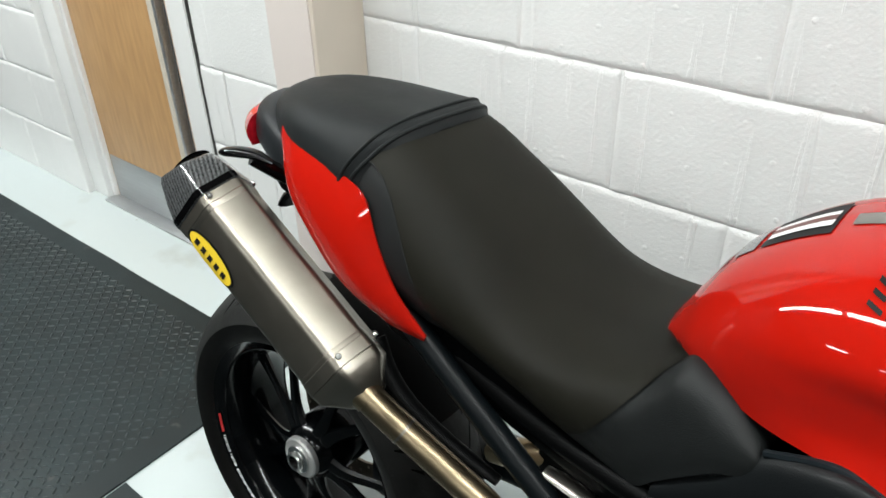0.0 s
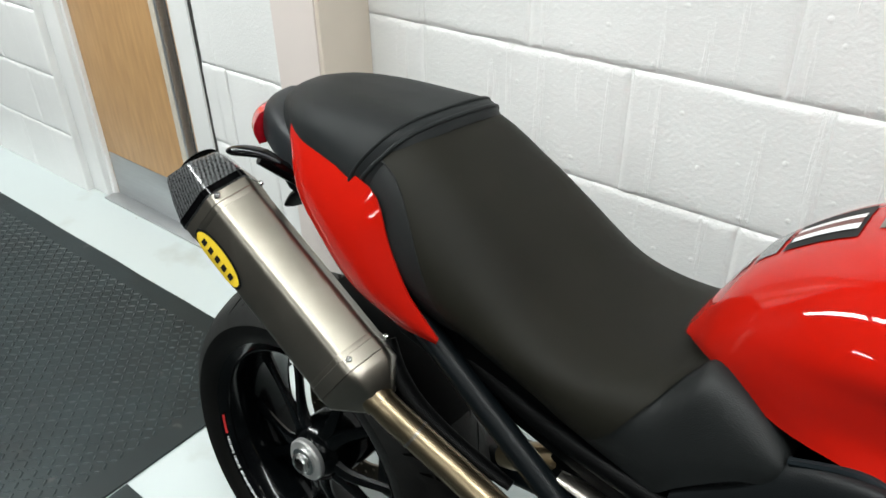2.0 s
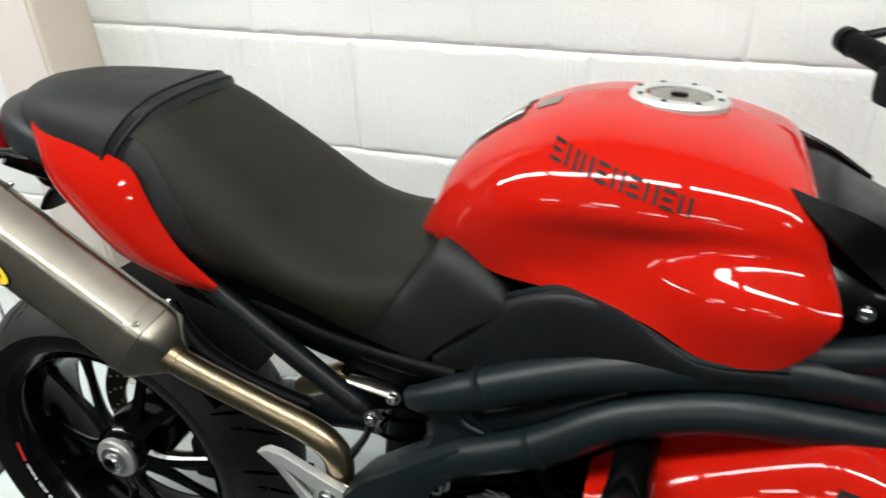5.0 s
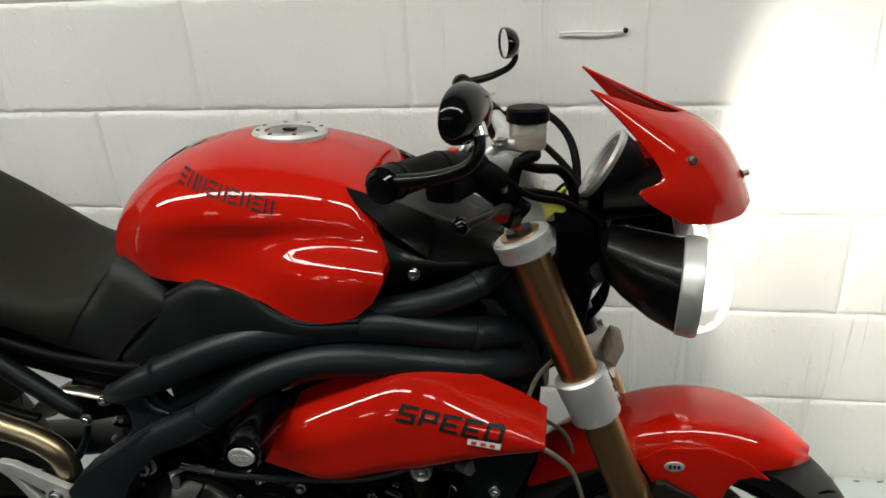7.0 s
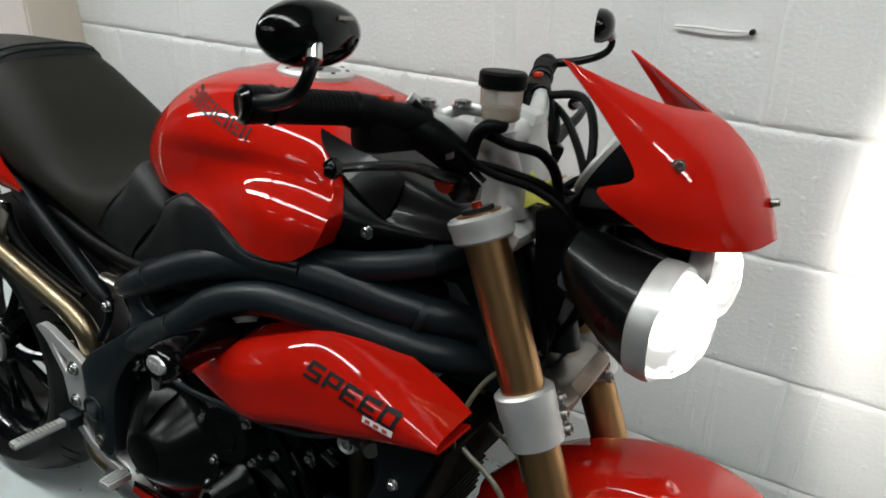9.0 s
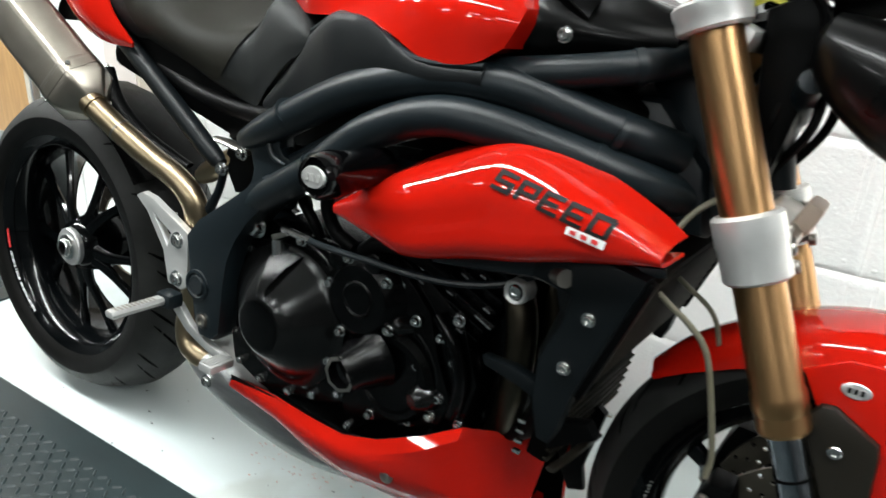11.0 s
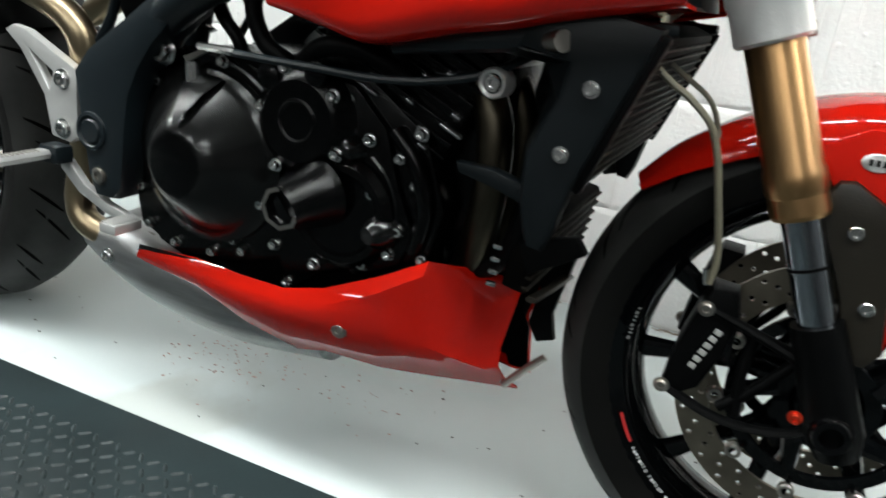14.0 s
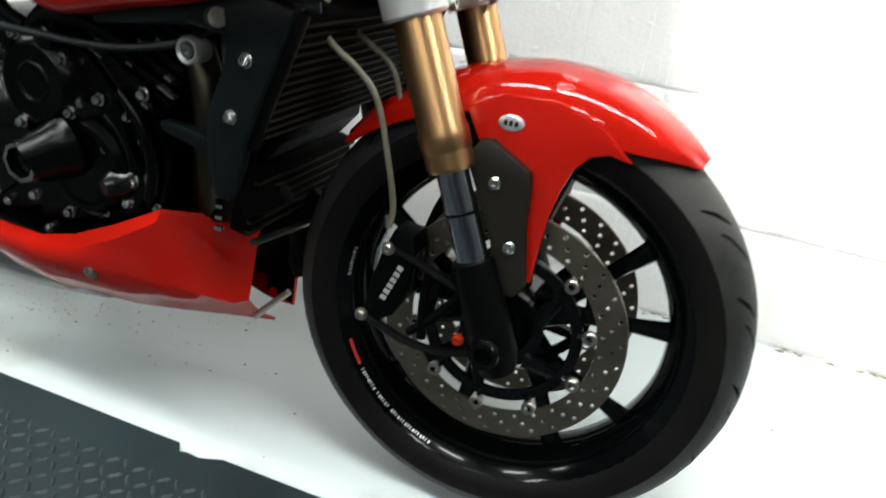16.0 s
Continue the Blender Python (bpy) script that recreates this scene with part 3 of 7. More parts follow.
def bolts(places, parent, r=0.0065, h=0.006, m=I4, material=None, name="bolt", axis=(0, -1, 0)):
    for p in places:
        turn = Vector((0, -1, 0)).rotation_difference(Vector(axis)).to_matrix().to_4x4()
        part(name, bolt_mesh(r, h), material or M_CHROME, parent, m=m @ Matrix.Translation(p) @ turn)


# wheels
def wheel(name, at, tyre_prof, rim_half, spoke_pairs, phase, m, hub_prof, spoke_y, label):
    place = m @ Matrix.Translation(at)
    rim = [(0.231, -rim_half), (0.236, -rim_half - 0.004), (0.229, -rim_half - 0.007), (0.214, -rim_half + 0.002), (0.205, -rim_half + 0.012),
           (0.196, -rim_half * 0.45), (0.193, 0.0), (0.196, rim_half * 0.45), (0.205, rim_half - 0.012), (0.212, rim_half - 0.002),
           (0.229, rim_half + 0.007), (0.236, rim_half + 0.004), (0.231, rim_half), (0.206, rim_half * 0.5), (0.203, 0), (0.206, -rim_half * 0.5)]
    wh = part(name, lathe(rim, 72, close=True), M_WHEEL, moto, label, m=place)
    low = tyre_prof[:4]
    for sg in (1, -1):
        part("tyre_sidewall", lathe([(r, sg * y) for r, y in low], 96), M_TYRE, wh, "smooth black tyre sidewall", m=place)
    part("tyre_tread", lathe(tyre_prof[3:] + [(r, -y) for r, y in reversed(tyre_prof[3:-1])], 96), M_TREAD, wh, "dusty black tyre tread", m=place)
    part("hub", lathe(hub_prof, 40), M_WHEEL, wh, m=place)
    for sg in (1, -1):
        lip = [(0.2325 + 0.0022 * math.cos(a), sg * (rim_half + 0.0060) + 0.0022 * math.sin(a)) for a in (radians(45 * q) for q in range(8))]
        part("rim_lip", lathe(lip, 96, close=True), M_BLACKGLOSS, wh, "polished black rim lip", m=place)
        step = [(0.2085 + 0.0018 * math.cos(a), sg * (rim_half - 0.0065) + 0.0018 * math.sin(a)) for a in (radians(45 * q) for q in range(8))]
        part("rim_step", lathe(step, 96, close=True), M_BLACKGLOSS, wh, m=place)
    for k in range(spoke_pairs):
        for d in (-0.22, 0.22):
            a = phase + 2 * math.pi * k / spoke_pairs
            p0 = Vector((0.045 * math.cos(a + d * 0.8), spoke_y, 0.045 * math.sin(a + d * 0.8)))
            p1 = Vector((0.085 * math.cos(a + d * 0.75), spoke_y * 0.9, 0.085 * math.sin(a + d * 0.75)))
            p2 = Vector((0.198 * math.cos(a + d * 1.25), spoke_y * 0.35, 0.198 * math.sin(a + d * 1.25)))
            part("spoke", tube([p0, p1, (p1 + p2) / 2, p2], [0.0115, 0.0085, 0.0068, 0.0095], 8, 4, flat=1.5), M_WHEEL, wh, m=place)
    return wh


FRONT_AT, REAR_AT = (1.438, 0, 0.2925), (0.009, 0, 0.3210)
front_prof = [(0.220, 0.046), (0.230, 0.053), (0.244, 0.0585), (0.258, 0.059), (0.271, 0.053), (0.282, 0.040), (0.289, 0.021), (0.2915, 0.0)]
rear_prof = [(0.220, 0.078), (0.232, 0.088), (0.248, 0.0945), (0.263, 0.0955), (0.284, 0.084), (0.302, 0.060), (0.315, 0.030), (0.3205, 0.0)]
front_wheel = wheel("front_wheel", FRONT_AT, front_prof, 0.045, 5, 0.42, STEER,
                    [(0.012, -0.062), (0.030, -0.062), (0.034, -0.045), (0.048, -0.040), (0.048, 0.040), (0.034, 0.045), (0.030, 0.062), (0.012, 0.062)], -0.012,
                    "gloss black five-twin-spoke front wheel")
rear_wheel = wheel("rear_wheel", REAR_AT, rear_prof, 0.078, 5, 1.0, I4,
                   [(0.020, -0.062), (0.040, -0.062), (0.052, -0.052), (0.060, -0.02), (0.060, 0.06), (0.03, 0.07)], -0.042,
                   "gloss black five-twin-spoke rear wheel")
rear_m = Matrix.Translation(REAR_AT)
part("hub_ring", lathe([(0.022, -0.062), (0.022, -0.073), (0.036, -0.073), (0.039, -0.070), (0.039, -0.060)], 40), M_ALU, rear_wheel, "bare aluminium hub ring", m=rear_m)
part("hub_nut", lathe([(0.012, -0.064), (0.0125, -0.086), (0.016, -0.087), (0.0185, -0.084), (0.0185, -0.079), (0.026, -0.077), (0.027, -0.064)], 24), M_CHROME, rear_wheel, "steel hub nut", m=rear_m)


def circle(r, n, cx=0.0, cz=0.0):
    return [(cx + r * math.cos(2 * math.pi * i / n), cz + r * math.sin(2 * math.pi * i / n)) for i in range(n)]


def brake_disc(radius, inner, y, m, parent, n=60):
    """A steel ring drilled right through."""
    holes = [circle(inner, 60)]
    for k in range(n):
        a = 2 * math.pi * k / n
        r = inner + (radius - inner) * (0.2, 0.5, 0.8)[k % 3]
        holes.append(circle(0.0031, 7, r * math.cos(a), r * math.sin(a)))
    return part("brake_disc", plate(circle(radius, 90), y - 0.0025, y + 0.0025, 0, holes), M_ROTOR, parent, "drilled brown-grey steel brake disc", m=m, angle=30)


fm = STEER @ Matrix.Translation(FRONT_AT)
for side in (-1, 1):
    disc = brake_disc(0.152, 0.1165, side * 0.056, fm, front_wheel, 90)
    part("disc_carrier", lathe([(0.086, side * 0.053), (0.100, side * 0.053), (0.100, side * 0.059), (0.086, side * 0.059)], 48, close=True), M_WHEEL, disc, "black disc carrier ring", m=fm)
    part("carrier_boss", lathe([(0.036, side * 0.050), (0.052, side * 0.050), (0.052, side * 0.060), (0.036, side * 0.060)], 32, close=True), M_WHEEL, disc, m=fm)
    for k in range(5):
        a = 2 * math.pi * k / 5 + 0.5
        part("carrier_spoke", tube([(0.048 * math.cos(a), side * 0.056, 0.048 * math.sin(a)), (0.085 * math.cos(a + 0.25), side * 0.056, 0.085 * math.sin(a + 0.25))], [0.012, 0.008], 8, straight=True), M_WHEEL, disc, m=fm)
    for k in range(10):
        a = 2 * math.pi * k / 10 + 0.2
        ca, sa = math.cos(a), math.sin(a)
        part("carrier_arm", tube([(0.094 * ca, side * 0.056, 0.094 * sa), (0.118 * ca, side * 0.056, 0.118 * sa)], 0.009, 8, straight=True, flat=0.35), M_WHEEL, disc, m=fm)
        part("rivet", lathe([(0.0042, -0.0035), (0.0075, -0.0040), (0.0088, -0.0025), (0.0088, 0.004)], 16), M_DISC, disc, "worn steel floating button", m=fm @ Matrix.Translation((0.109 * ca, side * 0.056 - 0.0075, 0.109 * sa)))
brake_disc(0.140, 0.095, 0.070, rear_m, rear_wheel)

# tank: half sections from crown to lower edge
TANK = [
    (0.575, [(0, 0.843), (0.012, 0.842), (0.022, 0.840), (0.029, 0.837), (0.033, 0.834), (0.034, 0.831), (0.032, 0.828)]),
    (0.597, [(0, 0.886), (0.026, 0.884), (0.047, 0.877), (0.060, 0.867), (0.066, 0.857), (0.067, 0.848), (0.064, 0.840)]),
    (0.630, [(0, 0.940), (0.050, 0.935), (0.082, 0.919), (0.100, 0.898), (0.107, 0.879), (0.108, 0.864), (0.104, 0.851)]),
    (0.70, [(0, 0.993), (0.07, 0.986), (0.118, 0.962), (0.143, 0.926), (0.146, 0.896), (0.144, 0.868), (0.141, 0.843)]),
    (0.78, [(0, 1.018), (0.078, 1.009), (0.133, 0.980), (0.162, 0.940), (0.158, 0.904), (0.157, 0.870), (0.165, 0.846)]),
    (0.86, [(0, 1.017), (0.082, 1.008), (0.138, 0.980), (0.166, 0.941), (0.161, 0.907), (0.172, 0.873), (0.184, 0.838)]),
    (0.925, [(0, 1.007), (0.08, 0.999), (0.135, 0.974), (0.160, 0.941), (0.163, 0.911), (0.193, 0.874), (0.196, 0.814)]),
    (0.985, [(0, 0.986), (0.08, 0.980), (0.128, 0.960), (0.151, 0.932), (0.159, 0.906), (0.194, 0.872), (0.194, 0.816)]),
    (1.024, [(1.002, 0, 0.964), (1.004, 0.075, 0.958), (1.008, 0.118, 0.941), (1.016, 0.142, 0.916), (1.027, 0.154, 0.893), (1.033, 0.181, 0.867), (1.018, 0.184, 0.836)]),
]
tank = part("fuel_tank", body(TANK, 6, 6), M_RED, moto, "glossy red fuel tank", angle=60)
cap_m = pose(0.862, 0, 1.0150, 0, 2, 0) @ pose(0, 0, 0, 90)
cap = part("fuel_cap", lathe([(0.036, 0.001), (0.036, 0.0045), (0.040, 0.0065), (0.050, 0.0055), (0.054, 0.001), (0.054, -0.006)], 48), M_ALU, tank, "round aluminium fuel cap ring", m=cap_m)
part("cap_lid", lathe([(0.0, 0.0035), (0.022, 0.004), (0.034, 0.0025), (0.036, -0.002)], 40), M_DISC, tank, "grey fuel cap lid", m=cap_m)
part("lock_cover", moved(block((0.018, 0.004, 0.012), (0, 0.005, 0), 0.001), I4), M_BLACKGLOSS, tank, m=cap_m)
for k in range(8):
    a = k * math.pi / 4 + 0.3
    part("cap_screw", lathe([(0.0, 0.0072), (0.003, 0.0072), (0.0034, 0.005)], 10), M_BLACKSATIN, tank, m=cap_m @ Matrix.Translation((0.045 * math.cos(a), 0, 0.045 * math.sin(a))))
strokes(tank, (0.750, 0.976), (0.975, -0.222), (0.12, 0.993), 0.0125, 0.0165, 0.0040, "=BB=B=B=B", M_INK, tank, "tank_mark")
for x0, x1, y0, y1, mm in ((0.645, 0.700, -0.046, 0.046, M_INK), (0.648, 0.697, -0.028, -0.014, M_WHITEINK), (0.648, 0.697, -0.014, -0.001, M_BROWNINK), (0.648, 0.697, -0.001, 0.013, M_WHITEINK),
                           (0.622, 0.640, -0.036, 0.036, M_CARBON), (0.600, 0.617, -0.026, 0.026, M_CARBON)):
    decal(tank, [(x0, y0 * 0.8), (x1, y0), (x1, y1), (x0, y1 * 0.8)], mm, tank, "tank_pad_patch", axis="z", n=(5, 6), lift=0.0012 if mm in (M_INK, M_CARBON) else 0.0022)
decal(tank, [(0.712, -0.030), (0.738, -0.030), (0.738, -0.004), (0.712, -0.004)], M_DISC, tank, "tank_badge", axis="z", n=(4, 4))

# seat
SEAT = [
    (0.09, [(0, 0.970), (0.06, 0.967), (0.090, 0.951), (0.108, 0.926), (0.118, 0.895), (0.122, 0.870), (0.124, 0.850)]),
    (0.220, [(0, 0.976), (0.06, 0.973), (0.095, 0.957), (0.118, 0.930), (0.132, 0.890), (0.142, 0.855), (0.146, 0.825)]),
    (0.31, [(0, 0.931), (0.07, 0.927), (0.108, 0.910), (0.134, 0.880), (0.147, 0.848), (0.145, 0.81), (0.128, 0.774)]),
    (0.38, [(0, 0.884), (0.08, 0.880), (0.115, 0.865), (0.142, 0.840), (0.151, 0.812), (0.147, 0.790), (0.133, 0.772)]),
    (0.45, [(0, 0.834), (0.08, 0.831), (0.118, 0.820), (0.145, 0.804), (0.153, 0.785), (0.149, 0.768), (0.137, 0.751)]),
    (0.52, [(0, 0.812), (0.075, 0.811), (0.113, 0.805), (0.143, 0.795), (0.153, 0.772), (0.150, 0.749), (0.139, 0.728)]),
    (0.585, [(0, 0.820), (0.06, 0.820), (0.10, 0.818), (0.13, 0.808), (0.147, 0.783), (0.148, 0.744), (0.139, 0.711)]),
    (0.612, [(0, 0.830), (0.055, 0.832), (0.095, 0.838), (0.127, 0.835), (0.146, 0.808), (0.150, 0.755), (0.142, 0.709)]),
    (0.635, [(0, 0.842), (0.05, 0.846), (0.09, 0.858), (0.121, 0.862), (0.145, 0.842), (0.152, 0.788), (0.148, 0.735)]),
    (0.68, [(0, 0.836), (0.05, 0.838), (0.10, 0.846), (0.134, 0.848), (0.153, 0.832), (0.158, 0.806), (0.155, 0.778)]),
    (0.708, [(0, 0.826), (0.05, 0.826), (0.10, 0.828), (0.136, 0.830), (0.155, 0.822), (0.159, 0.808), (0.157, 0.793)]),
    (0.718, [(0, 0.818), (0.05, 0.818), (0.10, 0.818), (0.136, 0.818), (0.151, 0.815), (0.155, 0.808), (0.154, 0.802)]),
]
seat = part("rider_seat", body(SEAT, 5, 5), M_SEAT, moto, "black vinyl rider seat with stitched suede-like top", angle=70)
seam_r, top_rows = [], []
for r in skin(SEAT, 5, 5)[:47]:
    x = r[0][0]
    j = float(np.interp(x, (0.09, 0.235, 0.284, 0.321, 0.350, 0.53, 0.60, 0.64), (12, 14, 17.5, 23, 29.5, 29.5, 14, 6)))
    pick = [np.array([np.interp(i / 14 * j, range(len(r)), [q[c] for q in r]) for c in range(3)]) for i in range(15)]
    pick = [q + np.array((0.0004, 0.0024 * i / 14, 0.0020)) for i, q in enumerate(pick)]
    top_rows.append([q * (1, -1, 1) for q in reversed(pick[1:])] + pick)
    if x < 0.36:
        seam_r.append(pick[-1])
part("seat_top", grid_mesh([[tuple(q) for q in r] for r in top_rows]), M_SEATTOP, seat, "dark olive-grey textured seat top", angle=80)
for s in (-1, 1):
    part("seam", tube([tuple(q * (1, s, 1) + np.array((0, s * 0.0004, 0.0002))) for q in seam_r[::2]], 0.0011, 6, 2), M_SEAT, seat, "stitched seam")


def swept(x, y):
    """Draws the flanks of the pad's front edge backwards."""
    w = min(1, max(0, (x - 0.05) / 0.17))
    return x * 0.93 + 0.037 - w * w * 185.0 * y**4


def sweep_front(bm):
    for v in bm.verts:
        v.co.x, v.co.z = swept(v.co.x, v.co.y), v.co.z - 0.004
    return bm


PILLION = [
    (-0.092, [(0, 0.944), (0.010, 0.943), (0.018, 0.940), (0.023, 0.936), (0.025, 0.932), (0.025, 0.929), (0.024, 0.926)]),
    (-0.080, [(0, 0.964), (0.020, 0.961), (0.034, 0.955), (0.043, 0.946), (0.047, 0.937), (0.047, 0.930), (0.045, 0.924)]),
    (-0.045, [(0, 0.981), (0.034, 0.977), (0.054, 0.967), (0.066, 0.954), (0.072, 0.941), (0.073, 0.931), (0.071, 0.922)]),
    (0.0, [(0, 0.988), (0.045, 0.985), (0.073, 0.974), (0.089, 0.958), (0.096, 0.943), (0.098, 0.930), (0.097, 0.918)]),
    (0.06, [(0, 0.990), (0.055, 0.987), (0.088, 0.977), (0.108, 0.959), (0.116, 0.940), (0.119, 0.923), (0.118, 0.910)]),
    (0.15, [(0, 0.991), (0.06, 0.988), (0.095, 0.976), (0.116, 0.954), (0.126, 0.934), (0.130, 0.918), (0.131, 0.904)]),
    (0.204, [(0, 0.990), (0.062, 0.987), (0.098, 0.974), (0.119, 0.950), (0.129, 0.930), (0.133, 0.914), (0.134, 0.900)]),
    (0.222, [(0, 0.984), (0.060, 0.981), (0.094, 0.969), (0.115, 0.945), (0.125, 0.926), (0.129, 0.912), (0.131, 0.900)]),
    (0.231, [(0, 0.972), (0.058, 0.970), (0.090, 0.960), (0.110, 0.938), (0.120, 0.920), (0.125, 0.908), (0.127, 0.898)]),
]
pillion = part("pillion_seat", sweep_front(body(PILLION, 5, 5)), M_PILLION, moto, "black vinyl pillion pad with piped front edge", angle=70)
for k, r in ((6, 0.0026), (7, 0.0030)):
    x0, prof = PILLION[k]
    half = [(swept(x0, y), y, z - 0.0037) for y, z in prof[:6]]
    line = [(x, -y, z) for x, y, z in reversed(half)] + half[1:]
    part("piping", tube(line, r, 8, 4), M_PILLION, pillion, "raised piped seam")

# tail panels
TAIL = [
    (0, [(0.037, 0.093, 0.944), (0.036, 0.097, 0.935), (0.036, 0.099, 0.926), (0.037, 0.100, 0.917), (0.039, 0.098, 0.908)]),
    (1, [(0.105, 0.116, 0.932), (0.098, 0.133, 0.907), (0.092, 0.138, 0.887), (0.088, 0.134, 0.868), (0.085, 0.116, 0.856)]),
    (2, [(0.187, 0.130, 0.918), (0.170, 0.147, 0.888), (0.155, 0.154, 0.860), (0.140, 0.149, 0.834), (0.130, 0.128, 0.817)]),
    (3, [(0.228, 0.138, 0.903), (0.216, 0.156, 0.866), (0.203, 0.161, 0.828), (0.190, 0.155, 0.798), (0.178, 0.134, 0.779)]),
    (4, [(0.256, 0.146, 0.857), (0.250, 0.158, 0.827), (0.243, 0.162, 0.800), (0.236, 0.157, 0.779), (0.228, 0.140, 0.762)]),
    (5, [(0.292, 0.149, 0.804), (0.290, 0.153, 0.790), (0.287, 0.154, 0.777), (0.283, 0.152, 0.766), (0.279, 0.146, 0.755)]),
    (6, [(0.336, 0.146, 0.764), (0.336, 0.147, 0.762), (0.335, 0.147, 0.760), (0.334, 0.146, 0.758), (0.333, 0.145, 0.755)]),
]
for s in (-1, 1):
    part("tail_panel", shell(patch_side(skin(TAIL, 4, 3), s), 0.004), M_RED, moto, "glossy red tail side panel", angle=60)
TAILUNIT = [
    (-0.128, [(0, 0.938), (0.014, 0.936), (0.026, 0.928), (0.033, 0.912), (0.030, 0.890), (0.014, 0.882), (0, 0.882)]),
    (-0.112, [(0, 0.954), (0.028, 0.949), (0.046, 0.938), (0.054, 0.917), (0.052, 0.888), (0.028, 0.876), (0, 0.875)]),
    (-0.07, [(0, 0.954), (0.045, 0.950), (0.070, 0.938), (0.079, 0.918), (0.077, 0.888), (0.045, 0.868), (0, 0.866)]),
    (-0.02, [(0, 0.942), (0.055, 0.940), (0.086, 0.930), (0.097, 0.908), (0.094, 0.875), (0.055, 0.855), (0, 0.852)]),
    (0.05, [(0, 0.925), (0.06, 0.925), (0.098, 0.918), (0.110, 0.893), (0.107, 0.858), (0.06, 0.838), (0, 0.835)]),
    (0.15, [(0, 0.89), (0.06, 0.89), (0.10, 0.888), (0.118, 0.85), (0.115, 0.80), (0.07, 0.775), (0, 0.77)]),
    (0.26, [(0, 0.85), (0.06, 0.85), (0.10, 0.848), (0.12, 0.81), (0.12, 0.76), (0.07, 0.74), (0, 0.73)]),
]
def tuck(bm):
    """Brings the rear end of the tail forwards and down."""
    for v in bm.verts:
        w = min(1, max(0, (0.20 - v.co.x) / 0.25))
        v.co.x, v.co.z = v.co.x + 0.038 * w, v.co.z - 0.007 * w
    return bm


part("tail_unit", tuck(body(TAILUNIT, 4, 4)), M_TAILGREY, moto, "satin dark grey tail fairing", angle=60)
LENS = [(-0.142, [(0, 0.925), (0.018, 0.924), (0.036, 0.917), (0.043, 0.902), (0.038, 0.884)]), (-0.136, [(0, 0.934), (0.026, 0.931), (0.048, 0.921), (0.057, 0.902), (0.050, 0.879)]),
        (-0.112, [(0, 0.932), (0.03, 0.930), (0.060, 0.924), (0.073, 0.902), (0.064, 0.879)])]
part("tail_light", tuck(body(LENS, 3, 3)), M_TAILLENS, moto, "red tail lamp lens", angle=60)
for s in (-1, 1):
    stalk = part("indicator", tube([(0.070, s * 0.080, 0.852), (0.040, s * 0.105, 0.872), (0.020, s * 0.138, 0.896)], [0.014, 0.012, 0.009], 10), M_BLACKGLOSS, moto, "black indicator on a short stalk")
    part("indicator_body", tube([(0.052, s * 0.128, 0.896), (0.030, s * 0.136, 0.903), (0.004, s * 0.145, 0.903), (-0.018, s * 0.150, 0.899), (-0.030, s * 0.150, 0.896)], [0.005, 0.010, 0.012, 0.010, 0.004], 14, flat=0.6), M_BLACKGLOSS, stalk)
    part("indicator_bracket", plate([(0.075, 0.868), (0.030, 0.872), (0.022, 0.862), (0.036, 0.848), (0.075, 0.838)], s * 0.098, s * 0.104, 0.002), M_BLACKMATT, stalk)
part("rear_mudguard", tube([(0.02, 0, 0.835), (-0.03, 0, 0.80), (-0.06, 0, 0.77)], [0.05, 0.045, 0.035], 14, flat=0.25), M_BLACKMATT, moto, "black plate hanger")

# silencer
CAN_R, CAN_F = Vector((-0.008, -0.172, 0.8315)), Vector((0.237, -0.1645, 0.6752))
cm = aim(CAN_R, CAN_F)
CL = (CAN_F - CAN_R).length
HEX = [(-0.006, 0.056), (0.044, 0.036), (0.060, -0.022), (0.022, -0.058), (-0.034, -0.046), (-0.050, 0.016)]


def rounded(corners, k=0.13, n=5):
    """A polygon's outline with each corner drawn as a short curve."""
    out = []
    for i, c in enumerate(corners):
        p, q = corners[i - 1], corners[(i + 1) % len(corners)]
        a = [c[j] + k * (p[j] - c[j]) for j in (0, 1)]
        b = [c[j] + k * (q[j] - c[j]) for j in (0, 1)]
        for m in range(n):
            u = m / (n - 1)
            out.append([(1 - u) ** 2 * a[j] + 2 * u * (1 - u) * c[j] + u * u * b[j] for j in (0, 1)])
    return out


def oval_loft(stations):
    ring = rounded(HEX)
    rows = [[(x * s + dx, y + tilt * z, z * s + dz) for x, z in ring] for y, s, dx, dz, tilt in stations]
    return grid_mesh(rows, closed=True, caps=True)


can = part("silencer", oval_loft([(0.0, 1, 0, 0, 0), (CL, 1, 0, 0, 0)]), M_TI, moto, "brushed titanium six-sided silencer", m=cm, angle=50)
part("end_cap", oval_loft([(-0.042, 0.58, 0.0, 0.004, 0.25), (-0.070, 0.70, 0, 0.004, 0.25), (-0.063, 0.78, 0, 0.004, 0.22), (-0.036, 0.93, 0, 0.001, 0.1), (-0.012, 1.035, 0, 0, 0), (-0.001, 1.045, 0, 0, 0), (0.0, 1.0, 0, 0, 0)]), M_CARBON, can, "carbon fibre end cap", m=cm, angle=50)
part("cap_bore", lathe([(0.0, -0.030), (0.026, -0.030), (0.028, -0.069), (0.031, -0.070)], 28), M_GROOVE, can, "dark exhaust outlet", m=cm @ Matrix.Translation((0, 0, 0.002)))
part("cap_band", oval_loft([(-0.012, 1.0, 0, 0, 0), (-0.0115, 1.050, 0, 0, 0), (-0.0015, 1.050, 0, 0, 0), (-0.001, 1.0, 0, 0, 0)]), M_BLACKGLOSS, can, "black clamp band", m=cm, angle=50)
